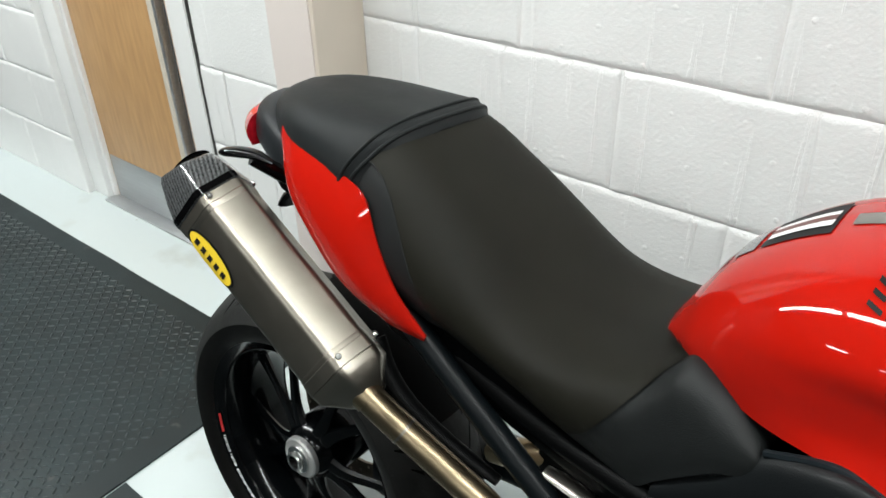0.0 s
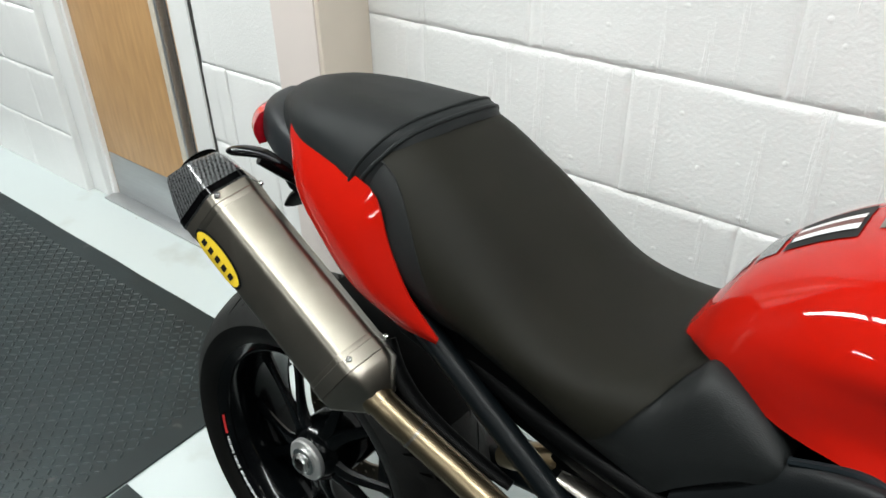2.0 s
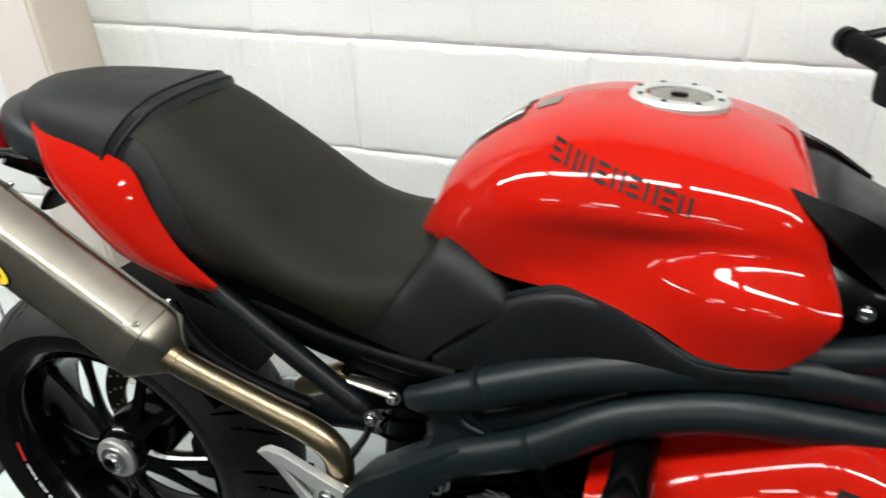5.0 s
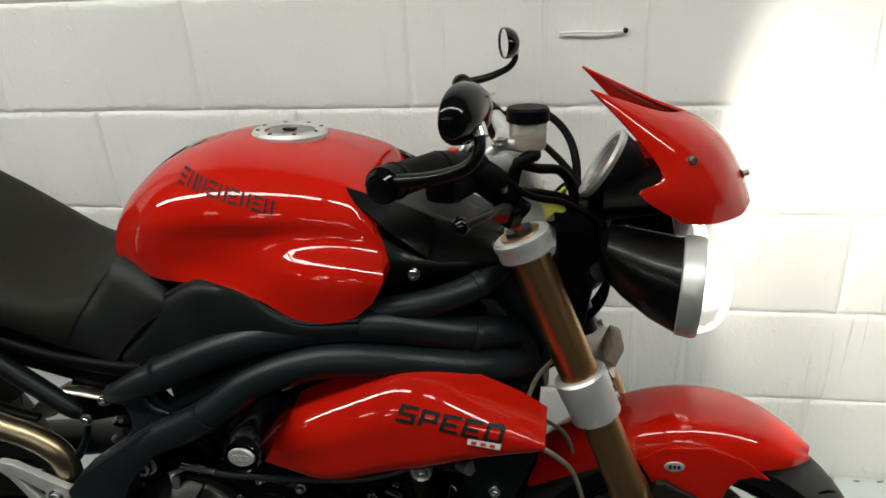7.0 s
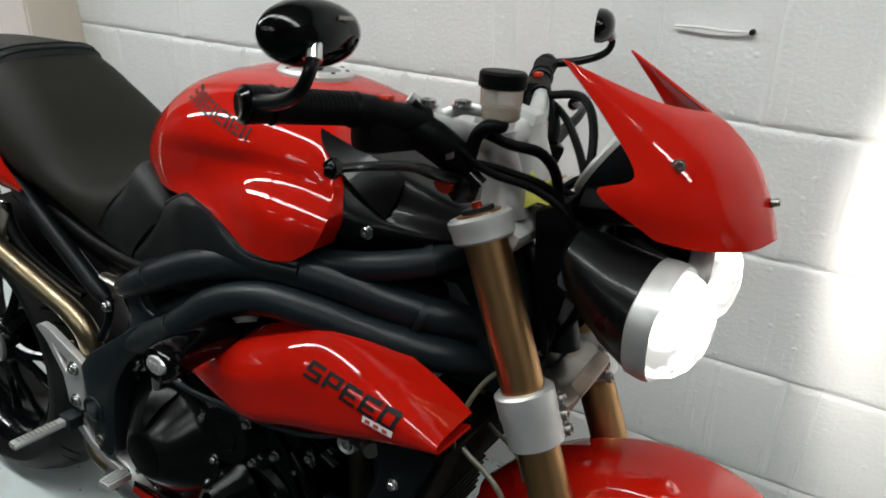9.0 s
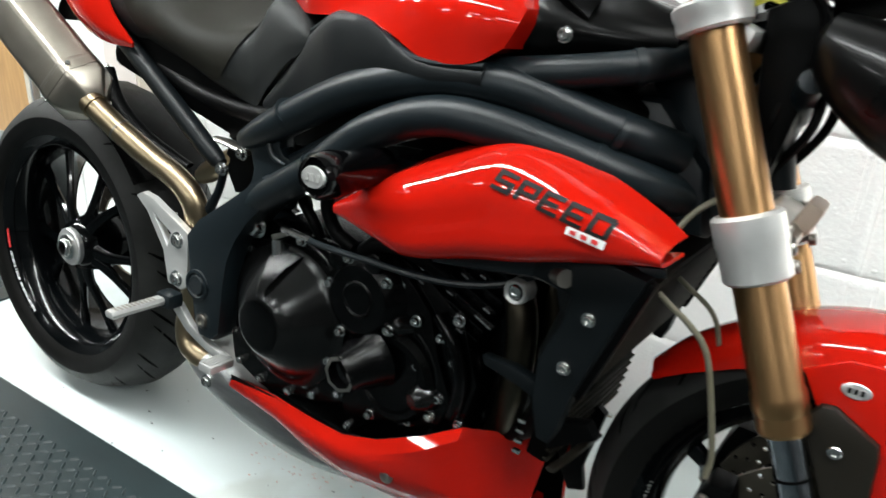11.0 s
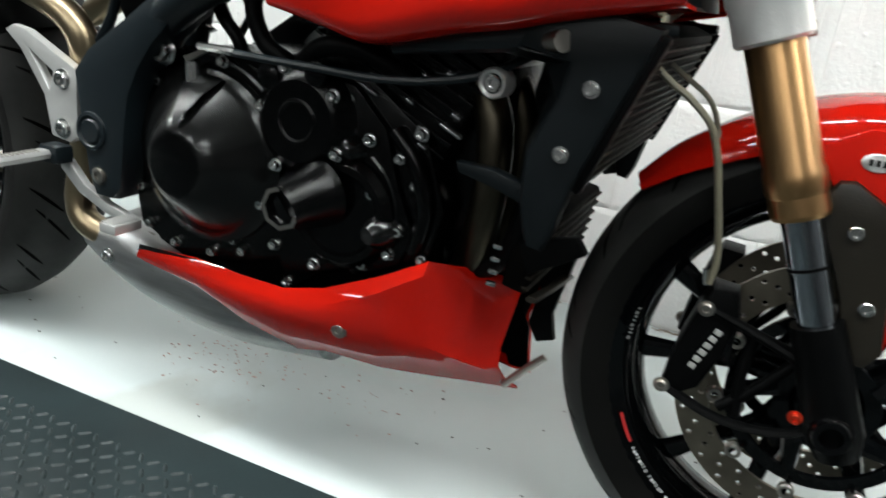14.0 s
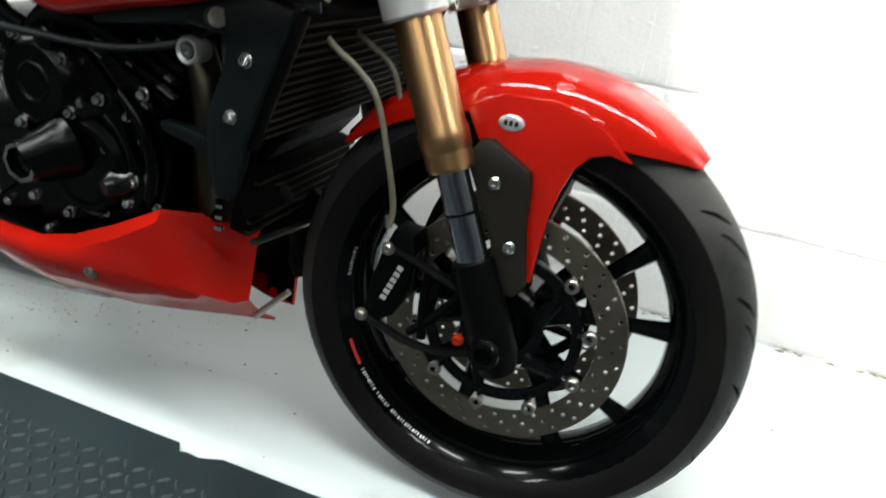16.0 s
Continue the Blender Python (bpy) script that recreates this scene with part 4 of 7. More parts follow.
part("rear_band", oval_loft([(0.0, 1.0, 0, 0, 0), (0.001, 1.028, 0, 0, 0), (0.014, 1.028, 0, 0, 0), (0.015, 1.012, 0, 0, 0), (0.022, 1.012, 0, 0, 0), (0.023, 1.0, 0, 0, 0)]), M_TI, can, m=cm)
part("front_band", oval_loft([(CL - 0.030, 1.0, 0, 0, 0), (CL - 0.029, 1.012, 0, 0, 0), (CL - 0.023, 1.012, 0, 0, 0), (CL - 0.022, 1.028, 0, 0, 0), (CL - 0.005, 1.028, 0, 0, 0), (CL - 0.004, 1.0, 0, 0, 0)]), M_TI, can, m=cm)
part("front_cone", oval_loft([(CL - 0.004, 1.02, 0, 0, 0), (CL + 0.010, 0.99, 0, 0, 0), (CL + 0.036, 0.52, 0, -0.004, 0), (CL + 0.042, 0.40, 0, -0.004, 0)]), M_TI, can, m=cm, angle=50)
for y in (0.006, CL - 0.017):
    for xx, zz, turn in ((0.036, 0.0405, 22), (-0.036, 0.034, -48), (0.046, -0.036, 132)):
        part("rivet", bolt_mesh(0.0042, 0.004), M_CHROME, can, m=cm @ Matrix.Translation((xx, y, zz)) @ pose(0, 0, 0, 0, turn, 0) @ pose(0, 0, 0, -90))
AX = np.array((0.0383, -0.0258))
AC = np.array((0.0405, 0.7882))
oval(can, AC, AX * 1.06, (0.0088, 0.0136), M_INK, can, "badge_border", 0.0010)
oval(can, AC, AX * 0.97, (0.0072, 0.0116), M_YELLOW, can, "maker_badge", 0.0018, "yellow enamel badge")
for k in range(5):
    x, z = AC + AX * (-0.62 + 0.31 * k)
    decal(can, [(x - 0.0052, z - 0.0010), (x + 0.0014, z - 0.0056), (x + 0.0056, z + 0.0008), (x - 0.0010, z + 0.0054)], M_INK, can, "badge_bar", n=(2, 2), lift=0.0026)


# printed rim marks and tyre grooves
def rim_marks(wh, place, r, y, runs, tilt):
    for a0, a1, n, mm in runs:
        for k in range(n):
            if n > 6 and k in (8, 15):
                continue
            b0 = radians(a0 + (a1 - a0) * k / n)
            b1 = radians(a0 + (a1 - a0) * (k + (0.35, 0.7, 0.5)[k % 3]) / n) if n > 1 else radians(a1)
            rows = [[(rr * math.cos(b0 + (b1 - b0) * i / 3), yy, rr * math.sin(b0 + (b1 - b0) * i / 3)) for i in range(4)] for rr, yy in ((r - (0.0018, 0.0010, 0.0016)[k % 3], y + tilt * 0.8), (r + (0.0014, 0.0018, 0.0008)[k % 3], y - tilt * 0.8))]
            part("rim_mark", grid_mesh(rows), mm, wh, m=place)


def tyre_grooves(wh, place, prof, n, phase):
    """Slanted near-black strips on the tyre's round section; their colour stands for shaded cuts."""
    full = [(r, -y) for r, y in prof] + [(r, y) for r, y in reversed(prof[:-1])]
    half = max(q[1] for q in full) * 0.985
    upper = sorted((y, r) for r, y in prof[3:])
    bm = bmesh.new()
    for k in range(n):
        for side, u0, u1, lean in ((-1, 0.18, 0.80, 0.20), (1, 0.18, 0.80, 0.20), (-1, 0.42, 0.90, 0.13), (1, 0.42, 0.90, 0.13)):
            a0 = phase + 2 * math.pi * (k + (0.5 if u0 > 0.3 else 0) + (0.25 if side > 0 else 0)) / n
            prev = None
            for i in range(7):
                u = u0 + (u1 - u0) * i / 6
                yy = side * u * half
                rr = float(np.interp(abs(yy), [q[0] for q in upper], [q[1] for q in upper])) + 0.0005
                a = a0 + lean * (u - u0) / (u1 - u0)
                wdt = 0.0038 * math.sin(math.pi * (0.12 + 0.76 * i / 6)) / rr
                cur = [bm.verts.new((rr * math.cos(a + q), yy, rr * math.sin(a + q))) for q in (-wdt, wdt)]
                if prev:
                    bm.faces.new((prev[0], prev[1], cur[1], cur[0]))
                prev = cur
    ob = part("tread_groove", bm, M_GROOVE, wh, "near-black strips that stand for shaded tread grooves", m=place)
    tagged(ob, "near-black strips that stand for shaded tread grooves", kind="stuff")


rim_marks(front_wheel, STEER @ Matrix.Translation(FRONT_AT), 0.2165, -0.0488, [(203, 213, 1, M_REDINK), (215, 252, 32, M_WHITEINK), ], 0.0018)
rim_marks(front_wheel, STEER @ Matrix.Translation(FRONT_AT), 0.2105, -0.0455, [(167, 180, 9, M_GREYINK)], 0.0018)
rim_marks(rear_wheel, rear_m, 0.2165, -0.0818, [(184, 195, 1, M_REDINK), (197, 236, 32, M_WHITEINK)], 0.0018)
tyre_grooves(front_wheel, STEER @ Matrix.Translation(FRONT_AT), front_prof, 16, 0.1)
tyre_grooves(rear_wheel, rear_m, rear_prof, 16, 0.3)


# ---- exhaust, frame, engine ----
link = part("link_pipe", tube([(0.262, -0.1735, 0.6605), (0.290, -0.169, 0.643), (0.323, -0.160, 0.621), (0.388, -0.150, 0.589), (0.446, -0.150, 0.571), (0.482, -0.149, 0.548), (0.492, -0.144, 0.512), (0.480, -0.134, 0.43),
                               (0.456, -0.127, 0.345), (0.450, -0.128, 0.305), (0.468, -0.130, 0.274), (0.53, -0.122, 0.256), (0.62, -0.11, 0.236)],
                              0.0198, 18, 6), M_BRONZE, moto, "heat-tinted steel link pipe")
part("pipe_collar", tube([(0.258, -0.1742, 0.663), (0.274, -0.1716, 0.653)], 0.0222, 18, straight=True), M_BRONZE, link)
part("pipe_weld", tube([(0.319, -0.1612, 0.6235), (0.322, -0.1604, 0.6216)], 0.0204, 18, straight=True), M_TI, link)
part("silencer_stay", tube([(0.245, -0.128, 0.712), (0.268, -0.134, 0.676), (0.300, -0.134, 0.645), (0.345, -0.126, 0.616), (0.40, -0.120, 0.594), (0.44, -0.118, 0.584)], [0.010, 0.012, 0.012, 0.010, 0.010, 0.008], 10, flat=0.5), M_BLACKMATT, moto, "black silencer hanger strap")

for s in (-1, 1):
    part("upper_frame_tube", tube([(0.602, s * 0.152, 0.660), (0.622, s * 0.157, 0.667), (0.655, s * 0.162, 0.684), (0.700, s * 0.166, 0.707), (0.812, s * 0.175, 0.761), (0.926, s * 0.174, 0.793), (1.023, s * 0.160, 0.795), (1.115, s * 0.122, 0.769), (1.19, s * 0.06, 0.745)],
                                  [0.014, 0.018, 0.0215, 0.0235, 0.0238, 0.0238, 0.0238, 0.0238, 0.0238], 18, 6), M_BLACKSATIN, moto, "satin black frame tube")
    part("lower_frame_tube", tube([(0.600, s * 0.155, 0.548), (0.66, s * 0.165, 0.590), (0.77, s * 0.182, 0.656), (0.851, s * 0.186, 0.717), (0.944, s * 0.188, 0.753), (1.026, s * 0.175, 0.751), (1.136, s * 0.130, 0.723), (1.20, s * 0.06, 0.698)],
                                  0.0238, 18, 6), M_BLACKSATIN, moto, "satin black frame tube")
    part("top_frame_tube", tube([(0.950, s * 0.156, 0.802), (1.0355, s * 0.150, 0.8128), (1.090, s * 0.138, 0.822), (1.1417, s * 0.108, 0.8337), (1.178, s * 0.055, 0.848)], 0.0185, 16, 5), M_BLACKSATIN, moto, "satin black frame tube")
    part("inner_frame_tube", tube([(0.69, s * 0.150, 0.640), (0.76, s * 0.160, 0.680), (0.86, s * 0.165, 0.738)], 0.013, 12), M_BLACKSATIN, moto)
    for p, q, r in (((1.130, s * 0.1145, 0.7625), (1.137, s * 0.1110, 0.7595), 0.0258), ((1.117, s * 0.1390, 0.7285), (1.124, s * 0.1355, 0.7260), 0.0258), ((1.137, s * 0.111, 0.8325), (1.145, s * 0.106, 0.8345), 0.0203), ((0.70, s * 0.166, 0.709), (0.706, s * 0.167, 0.715), 0.0256), ((0.765, s * 0.182, 0.650), (0.772, s * 0.183, 0.658), 0.0256)):
        part("frame_collar", tube([p, q], r, 18, straight=True), M_BLACKSATIN, moto)
    part("pivot_plate", plate([(0.513, 0.500), (0.540, 0.532), (0.605, 0.578), (0.668, 0.624), (0.700, 0.630), (0.716, 0.606), (0.672, 0.575), (0.645, 0.548), (0.622, 0.515), (0.606, 0.48), (0.598, 0.43), (0.592, 0.36), (0.575, 0.342), (0.545, 0.342), (0.532, 0.37), (0.522, 0.44)],
                              s * 0.125, s * 0.186, 0.014), M_BLACKSATIN, moto, "satin black swingarm pivot plate")
    gusset = part("frame_gusset", plate([(0.598, 0.655), (0.602, 0.672), (0.630, 0.680), (0.690, 0.700), (0.690, 0.682), (0.684, 0.674), (0.684, 0.664), (0.692, 0.655), (0.710, 0.651), (0.745, 0.652), (0.700, 0.600), (0.600, 0.545), (0.590, 0.562), (0.615, 0.588), (0.630, 0.606), (0.634, 0.625), (0.628, 0.645), (0.616, 0.656)],
                               s * 0.138, s * 0.166, 0.006), M_BLACKSATIN, moto, "black cast frame gusset")
    part("gusset_rib", tube([(0.662, s * 0.167, 0.686), (0.667, s * 0.167, 0.664), (0.677, s * 0.168, 0.650), (0.700, s * 0.170, 0.644)], [0.003, 0.0045, 0.0045, 0.003], 10), M_BLACKSATIN, gusset)
    sub = part("subframe_rail", tube([(0.18, s * 0.112, 0.800), (0.28, s * 0.124, 0.765), (0.375, s * 0.130, 0.708), (0.503, s * 0.133, 0.624), (0.531, s * 0.133, 0.607)], [0.016, 0.016, 0.016, 0.0155, 0.010], 12), M_SIDECOVER, moto, "black subframe rail")
    part("lower_rail", tube([(0.540, s * 0.134, 0.604), (0.529, s * 0.135, 0.566), (0.506, s * 0.135, 0.528)], [0.0075, 0.008, 0.011], 10, flat=0.6), M_BLACKSATIN, sub)
    part("seat_rail", tube([(0.30, s * 0.10, 0.745), (0.45, s * 0.115, 0.705), (0.575, s * 0.130, 0.695), (0.66, s * 0.145, 0.70)], 0.014, 10), M_BLACKMATT, moto)
    INFILL = [
        (0.628, [(0.142, 0.722), (0.145, 0.719), (0.146, 0.713), (0.144, 0.700)]),
        (0.672, [(0.146, 0.770), (0.150, 0.762), (0.153, 0.744), (0.150, 0.715)]),
        (0.718, [(0.146, 0.822), (0.158, 0.813), (0.162, 0.785), (0.160, 0.735)]),
        (0.768, [(0.158, 0.847), (0.175, 0.843), (0.179, 0.812), (0.174, 0.758)]),
        (0.80, [(0.164, 0.846), (0.181, 0.850), (0.185, 0.815), (0.180, 0.772)]),
        (0.845, [(0.176, 0.838), (0.190, 0.845), (0.193, 0.812), (0.186, 0.775)]),
        (0.917, [(0.190, 0.812), (0.198, 0.810), (0.199, 0.797), (0.194, 0.780)]),
        (1.0, [(0.184, 0.815), (0.191, 0.808), (0.191, 0.799), (0.186, 0.788)]),
    ]
    part("frame_infill", shell(patch_side(skin(INFILL, 4, 3), s), 0.004), M_INFILL, moto, "matt black infill panel under the tank", angle=60)
    part("panel_lip", tube([(x, s * (prof[0][0] + 0.004), prof[0][1]) for x, prof in INFILL if x > 0.7], 0.0042, 8), M_BLACKSATIN, moto, "satin rolled panel edge")
part("frame_plug", lathe([(0.0, -0.190), (0.014, -0.190), (0.017, -0.187), (0.020, -0.190), (0.024, -0.189), (0.026, -0.182)], 28), M_BLACKSATIN, moto, "round black frame plug", m=Matrix.Translation((0.545, 0, 0.428)))
bolts([(0.556, -0.186, 0.372)], moto, 0.010, 0.004, material=M_DISC)
bolts([(0.638, -0.158, 0.540)], moto, 0.013, 0.012)
bolts([(0.542, -0.142, 0.603), (0.565, -0.124, 0.629)], moto, 0.008, 0.007)
part("seat_lock_lug", tube([(0.500, -0.118, 0.640), (0.530, -0.118, 0.638), (0.560, -0.118, 0.633), (0.571, -0.118, 0.630)], [0.010, 0.013, 0.012, 0.009], 12, flat=0.4), M_DISC, moto, "dull aluminium lug")
part("linkage_cover", plate([(0.450, 0.590), (0.470, 0.632), (0.530, 0.640), (0.560, 0.610), (0.560, 0.560), (0.480, 0.540)], -0.06, -0.02, 0.006), M_BLACKMATT, moto, "black linkage cover")
part("pulley", lathe([(0.008, -0.08), (0.030, -0.085), (0.034, -0.080), (0.030, -0.070), (0.010, -0.068)], 24), M_BLACKMATT, moto, "black linkage pulley", m=Matrix.Translation((0.594, 0, 0.600)))
part("square_nut", moved(block((0.016, 0.014, 0.016), (0.594, -0.088, 0.598), 0.002), I4), M_DISC, moto, "worn steel square nut")
part("rear_reservoir", tube([(0.520, -0.085, 0.672), (0.520, -0.085, 0.642)], 0.018, 16, straight=True), M_BLACKMATT, moto, "small black fluid reservoir")
part("rear_bracket", plate([(0.485, 0.690), (0.57, 0.690), (0.585, 0.665), (0.565, 0.65), (0.56, 0.675), (0.495, 0.675), (0.48, 0.665)], -0.066, -0.060, 0.002), M_ALU, moto, "pressed steel bracket")
part("shock_absorber", tube([(0.575, -0.02, 0.66), (0.54, -0.02, 0.50), (0.53, -0.02, 0.40)], 0.028, 16), M_BLACKSATIN, moto, "rear shock absorber")
part("inner_mudguard", moved(block((0.38, 0.236, 0.10), (0, 0, 0), 0.02), pose(0.43, 0, 0.722, 0, 14)), M_BLACKMATT, moto, "black battery tray under the seat")
for k in range(5):
    part("shock_coil", lathe([(0.034, -0.004), (0.040, 0), (0.034, 0.004), (0.030, 0)], 20, close=True), M_BLACKGLOSS, moto, m=pose(0.567 - 0.009 * k, -0.02, 0.63 - 0.035 * k, 90 - 12))
part("swingarm", tube([(0.56, 0.10, 0.40), (0.40, 0.13, 0.38), (0.20, 0.14, 0.345), (0.0, 0.13, 0.32)], [0.05, 0.045, 0.05, 0.055], 16, flat=0.7), M_BLACKSATIN, moto, "black single-sided swingarm")
HUG = [(math.cos(a) * 0.338, math.sin(a) * 0.338) for a in (radians(d) for d in (36, 46, 56, 66, 76, 86))]
rows = [[np.array((x * k, y, 0.3210 + z * k)) for y, k in ((-0.094, 0.945), (-0.084, 0.965), (-0.06, 0.99), (0, 1.005), (0.06, 0.99), (0.092, 0.95))] for x, z in HUG]
part("shock_reservoir", tube([(0.380, -0.045, 0.545), (0.398, -0.045, 0.556), (0.455, -0.045, 0.590), (0.470, -0.045, 0.598)], [0.014, 0.019, 0.019, 0.014], 18, straight=True), M_BRONZE, moto, "dull bronze shock reservoir")
part("hugger", shell(list(zip(*[spline(c, 3) for c in zip(*rows)])), 0.003), M_BLACKMATT, moto, "matt black rear hugger", angle=60)
part("rear_caliper", block((0.05, 0.05, 0.09), (0.09, 0.075, 0.24), 0.01), M_BLACKSATIN, moto, "rear brake caliper")

# foot controls
hang = part("footrest_hanger", plate([(0.385, 0.532), (0.400, 0.540), (0.424, 0.537), (0.512, 0.499), (0.510, 0.412), (0.495, 0.402), (0.463, 0.406), (0.452, 0.458), (0.412, 0.512)], -0.178, -0.164, 0.003,
                                 holes=[[(0.428, 0.513), (0.462, 0.466), (0.470, 0.490)]]), M_ALU, moto, "bare aluminium footrest hanger")
bolts([(0.488, -0.179, 0.483), (0.486, -0.179, 0.419)], hang, 0.010, 0.006)
part("peg_mount", block((0.034, 0.028, 0.024), (0.488, -0.193, 0.389), 0.006), M_BLACKSATIN, hang, "black peg mount")
peg = part("footpeg", plate([(0.478, 0.385), (0.494, 0.385), (0.496, 0.391), (0.493, 0.396), (0.479, 0.396), (0.476, 0.391)], -0.296, -0.206, 0.002), M_ALU, moto, "flat-topped aluminium footpeg")
for k in range(10):
    part("tread_groove", block((0.013, 0.0030, 0.0014), (0.486, -0.222 - 0.0070 * k, 0.3962), 0.0), M_DISC, peg)
ped = part("brake_pedal", plate([(0.478, 0.379), (0.492, 0.379), (0.520, 0.352), (0.562, 0.334), (0.604, 0.324), (0.604, 0.310), (0.556, 0.320), (0.510, 0.338), (0.478, 0.366)], -0.180, -0.168, 0.003), M_ALU, moto, "bare aluminium brake pedal")
toe = part("pedal_toe", block((0.028, 0.045, 0.013), (0.602, -0.196, 0.318), 0.003), M_ALU, ped)
for k in range(4):
    part("toe_ridge", block((0.003, 0.040, 0.003), (0.592 + 0.006 * k, -0.196, 0.3252), 0.0008), M_ALU, toe)
part("brake_rod", tube([(0.455, -0.160, 0.500), (0.482, -0.158, 0.492), (0.512, -0.156, 0.488)], 0.004, 8), M_CHROME, moto)
part("brake_switch", block((0.014, 0.016, 0.022), (0.452, -0.162, 0.505), 0.003), M_CHROME, moto)

# engine
eng = part("crankcase", plate([(0.585, 0.315), (0.61, 0.285), (0.66, 0.268), (0.80, 0.262), (0.94, 0.285), (1.0, 0.33), (1.02, 0.42), (0.99, 0.50), (0.92, 0.548), (0.80, 0.550), (0.72, 0.550), (0.64, 0.545), (0.60, 0.50), (0.578, 0.41)], -0.140, 0.140, 0.012), M_ENGINE, moto, "black engine crankcase")
part("case_ridge", tube([(0.706 + 0.119 * math.cos(radians(a)), -0.150, 0.422 + 0.119 * math.sin(radians(a))) for a in range(8, 84, 12)], 0.0045, 8, 3), M_COVER, eng, "raised casting ridge")
part("case_ridge", tube([(0.706 + 0.130 * math.cos(radians(a)), -0.148, 0.422 + 0.130 * math.sin(radians(a))) for a in range(20, 74, 12)], 0.0035, 8, 3), M_COVER, eng, "raised casting ridge")
part("case_ridge", tube([(0.888 + 0.078 * math.cos(radians(a)), -0.148, 0.400 + 0.078 * math.sin(radians(a))) for a in range(-70, 60, 16)], 0.0035, 8, 3), M_COVER, eng, "raised casting ridge")
part("sensor_plug", moved(block((0.022, 0.02, 0.03), (0, 0, 0), 0.005), pose(0.915, -0.158, 0.588, 0, 30)), M_BLACKGLOSS, eng, "black sensor plug")
part("sensor_wire", tube([(0.915, -0.165, 0.60), (0.90, -0.17, 0.618), (0.86, -0.165, 0.612), (0.83, -0.15, 0.60)], 0.003, 8), M_BLACKMATT, eng)
part("water_pipe", tube([(0.955, -0.146, 0.50), (0.985, -0.150, 0.47), (1.000, -0.148, 0.42), (0.990, -0.142, 0.37)], 0.010, 12), M_ENGINE, eng, "black water pipe")
bolts([(0.962, -0.146, 0.470), (0.985, -0.146, 0.445), (0.920, -0.150, 0.372), (0.745, -0.150, 0.322), (0.955, -0.150, 0.318), (1.000, -0.142, 0.360)], eng, 0.0045, 0.006)
part("case_flange", plate([(0.570, 0.415), (0.590, 0.310), (0.65, 0.284), (0.715, 0.286), (0.765, 0.298), (0.812, 0.318), (0.824, 0.275), (0.865, 0.308), (0.90, 0.325), (0.935, 0.328), (0.975, 0.350), (0.99, 0.39), (0.965, 0.44), (0.945, 0.50), (0.90, 0.542), (0.83, 0.548), (0.73, 0.548), (0.62, 0.515)],
                          -0.150, -0.132, 0.004), M_ENGINE, eng, "black side casing")
cm2 = Matrix.Translation((0.706, 0, 0.422))
clutch = part("clutch_cover", lathe([(0.0, -0.214), (0.036, -0.2138), (0.041, -0.212), (0.054, -0.201), (0.073, -0.184), (0.091, -0.166), (0.098, -0.160), (0.107, -0.157), (0.111, -0.140)], 56), M_COVER, moto, "domed black clutch cover", m=cm2, angle=24)
part("cover_disc", lathe([(0.0, -0.2152), (0.034, -0.2152), (0.037, -0.2142)], 40), M_ENGINE, clutch, "flat gloss black centre", m=cm2)
part("cover_notch", grid_mesh([[(-0.026, -0.1612, 0.0985), (0.0, -0.161, 0.1015), (0.026, -0.1612, 0.0985)], [(-0.017, -0.185, 0.083), (0.0, -0.1825, 0.0866), (0.017, -0.185, 0.083)], [(-0.008, -0.207, 0.060), (0.0, -0.2035, 0.0655), (0.008, -0.207, 0.060)], [(-0.002, -0.2145, 0.0475), (0.0, -0.2145, 0.048), (0.002, -0.2145, 0.0475)]]), M_ENGINE, clutch, "recessed dark wedge", m=cm2)
part("cable_arm", tube([(0.688, -0.165, 0.535), (0.69, -0.165, 0.512)], 0.009, 12, straight=True), M_CHROME, moto)
part("clutch_lever", plate([(0.680, 0.540), (0.702, 0.550), (0.714, 0.557), (0.717, 0.551), (0.697, 0.540), (0.684, 0.534)], -0.171, -0.167, 0.001), M_DISC, moto)
part("starter_cover", lathe([(0.0, -0.169), (0.020, -0.169), (0.023, -0.1705), (0.026, -0.169), (0.046, -0.170), (0.052, -0.167), (0.062, -0.157), (0.074, -0.142)], 40), M_ENGINE, moto, "round black starter gear cover", m=Matrix.Translation((0.841, 0, 0.492)), angle=25)
for x, z, a in ((0.800, 0.536, 25), (0.862, 0.548, -20)):
    part("case_lug", tube([(x, -0.15, z), (x, -0.17, z), (x, -0.172, z)], [0.016, 0.014, 0.010], 14, straight=True), M_ENGINE, eng)
part("pulse_cover", lathe([(0.0, -0.160), (0.046, -0.160), (0.050, -0.164), (0.058, -0.163), (0.066, -0.155), (0.070, -0.140)], 40), M_ENGINE, moto, "flat black ignition cover", m=Matrix.Translation((0.900, 0, 0.396)), angle=25)
part("filler_neck", tube([(0.876, -0.160, 0.416), (0.871, -0.176, 0.413), (0.863, -0.194, 0.408), (0.857, -0.206, 0.403)], [0.040, 0.033, 0.028, 0.0265], 24, 5), M_ENGINE, moto, "flared black filler neck")
part("case_boss", tube([(0.952, -0.140, 0.386), (0.948, -0.160, 0.384), (0.944, -0.172, 0.382)], [0.026, 0.019, 0.010], 18, 4), M_COVER, eng, "conical casting boss")
part("case_boss", tube([(0.905, -0.140, 0.470), (0.900, -0.158, 0.470), (0.897, -0.164, 0.470)], [0.022, 0.015, 0.008], 18, 4), M_COVER, eng, "conical casting boss")
part("front_casing", block((0.105, 0.20, 0.24), (1.000, 0.01, 0.475), 0.02), M_ENGINE, eng, "black front casing behind the headers")
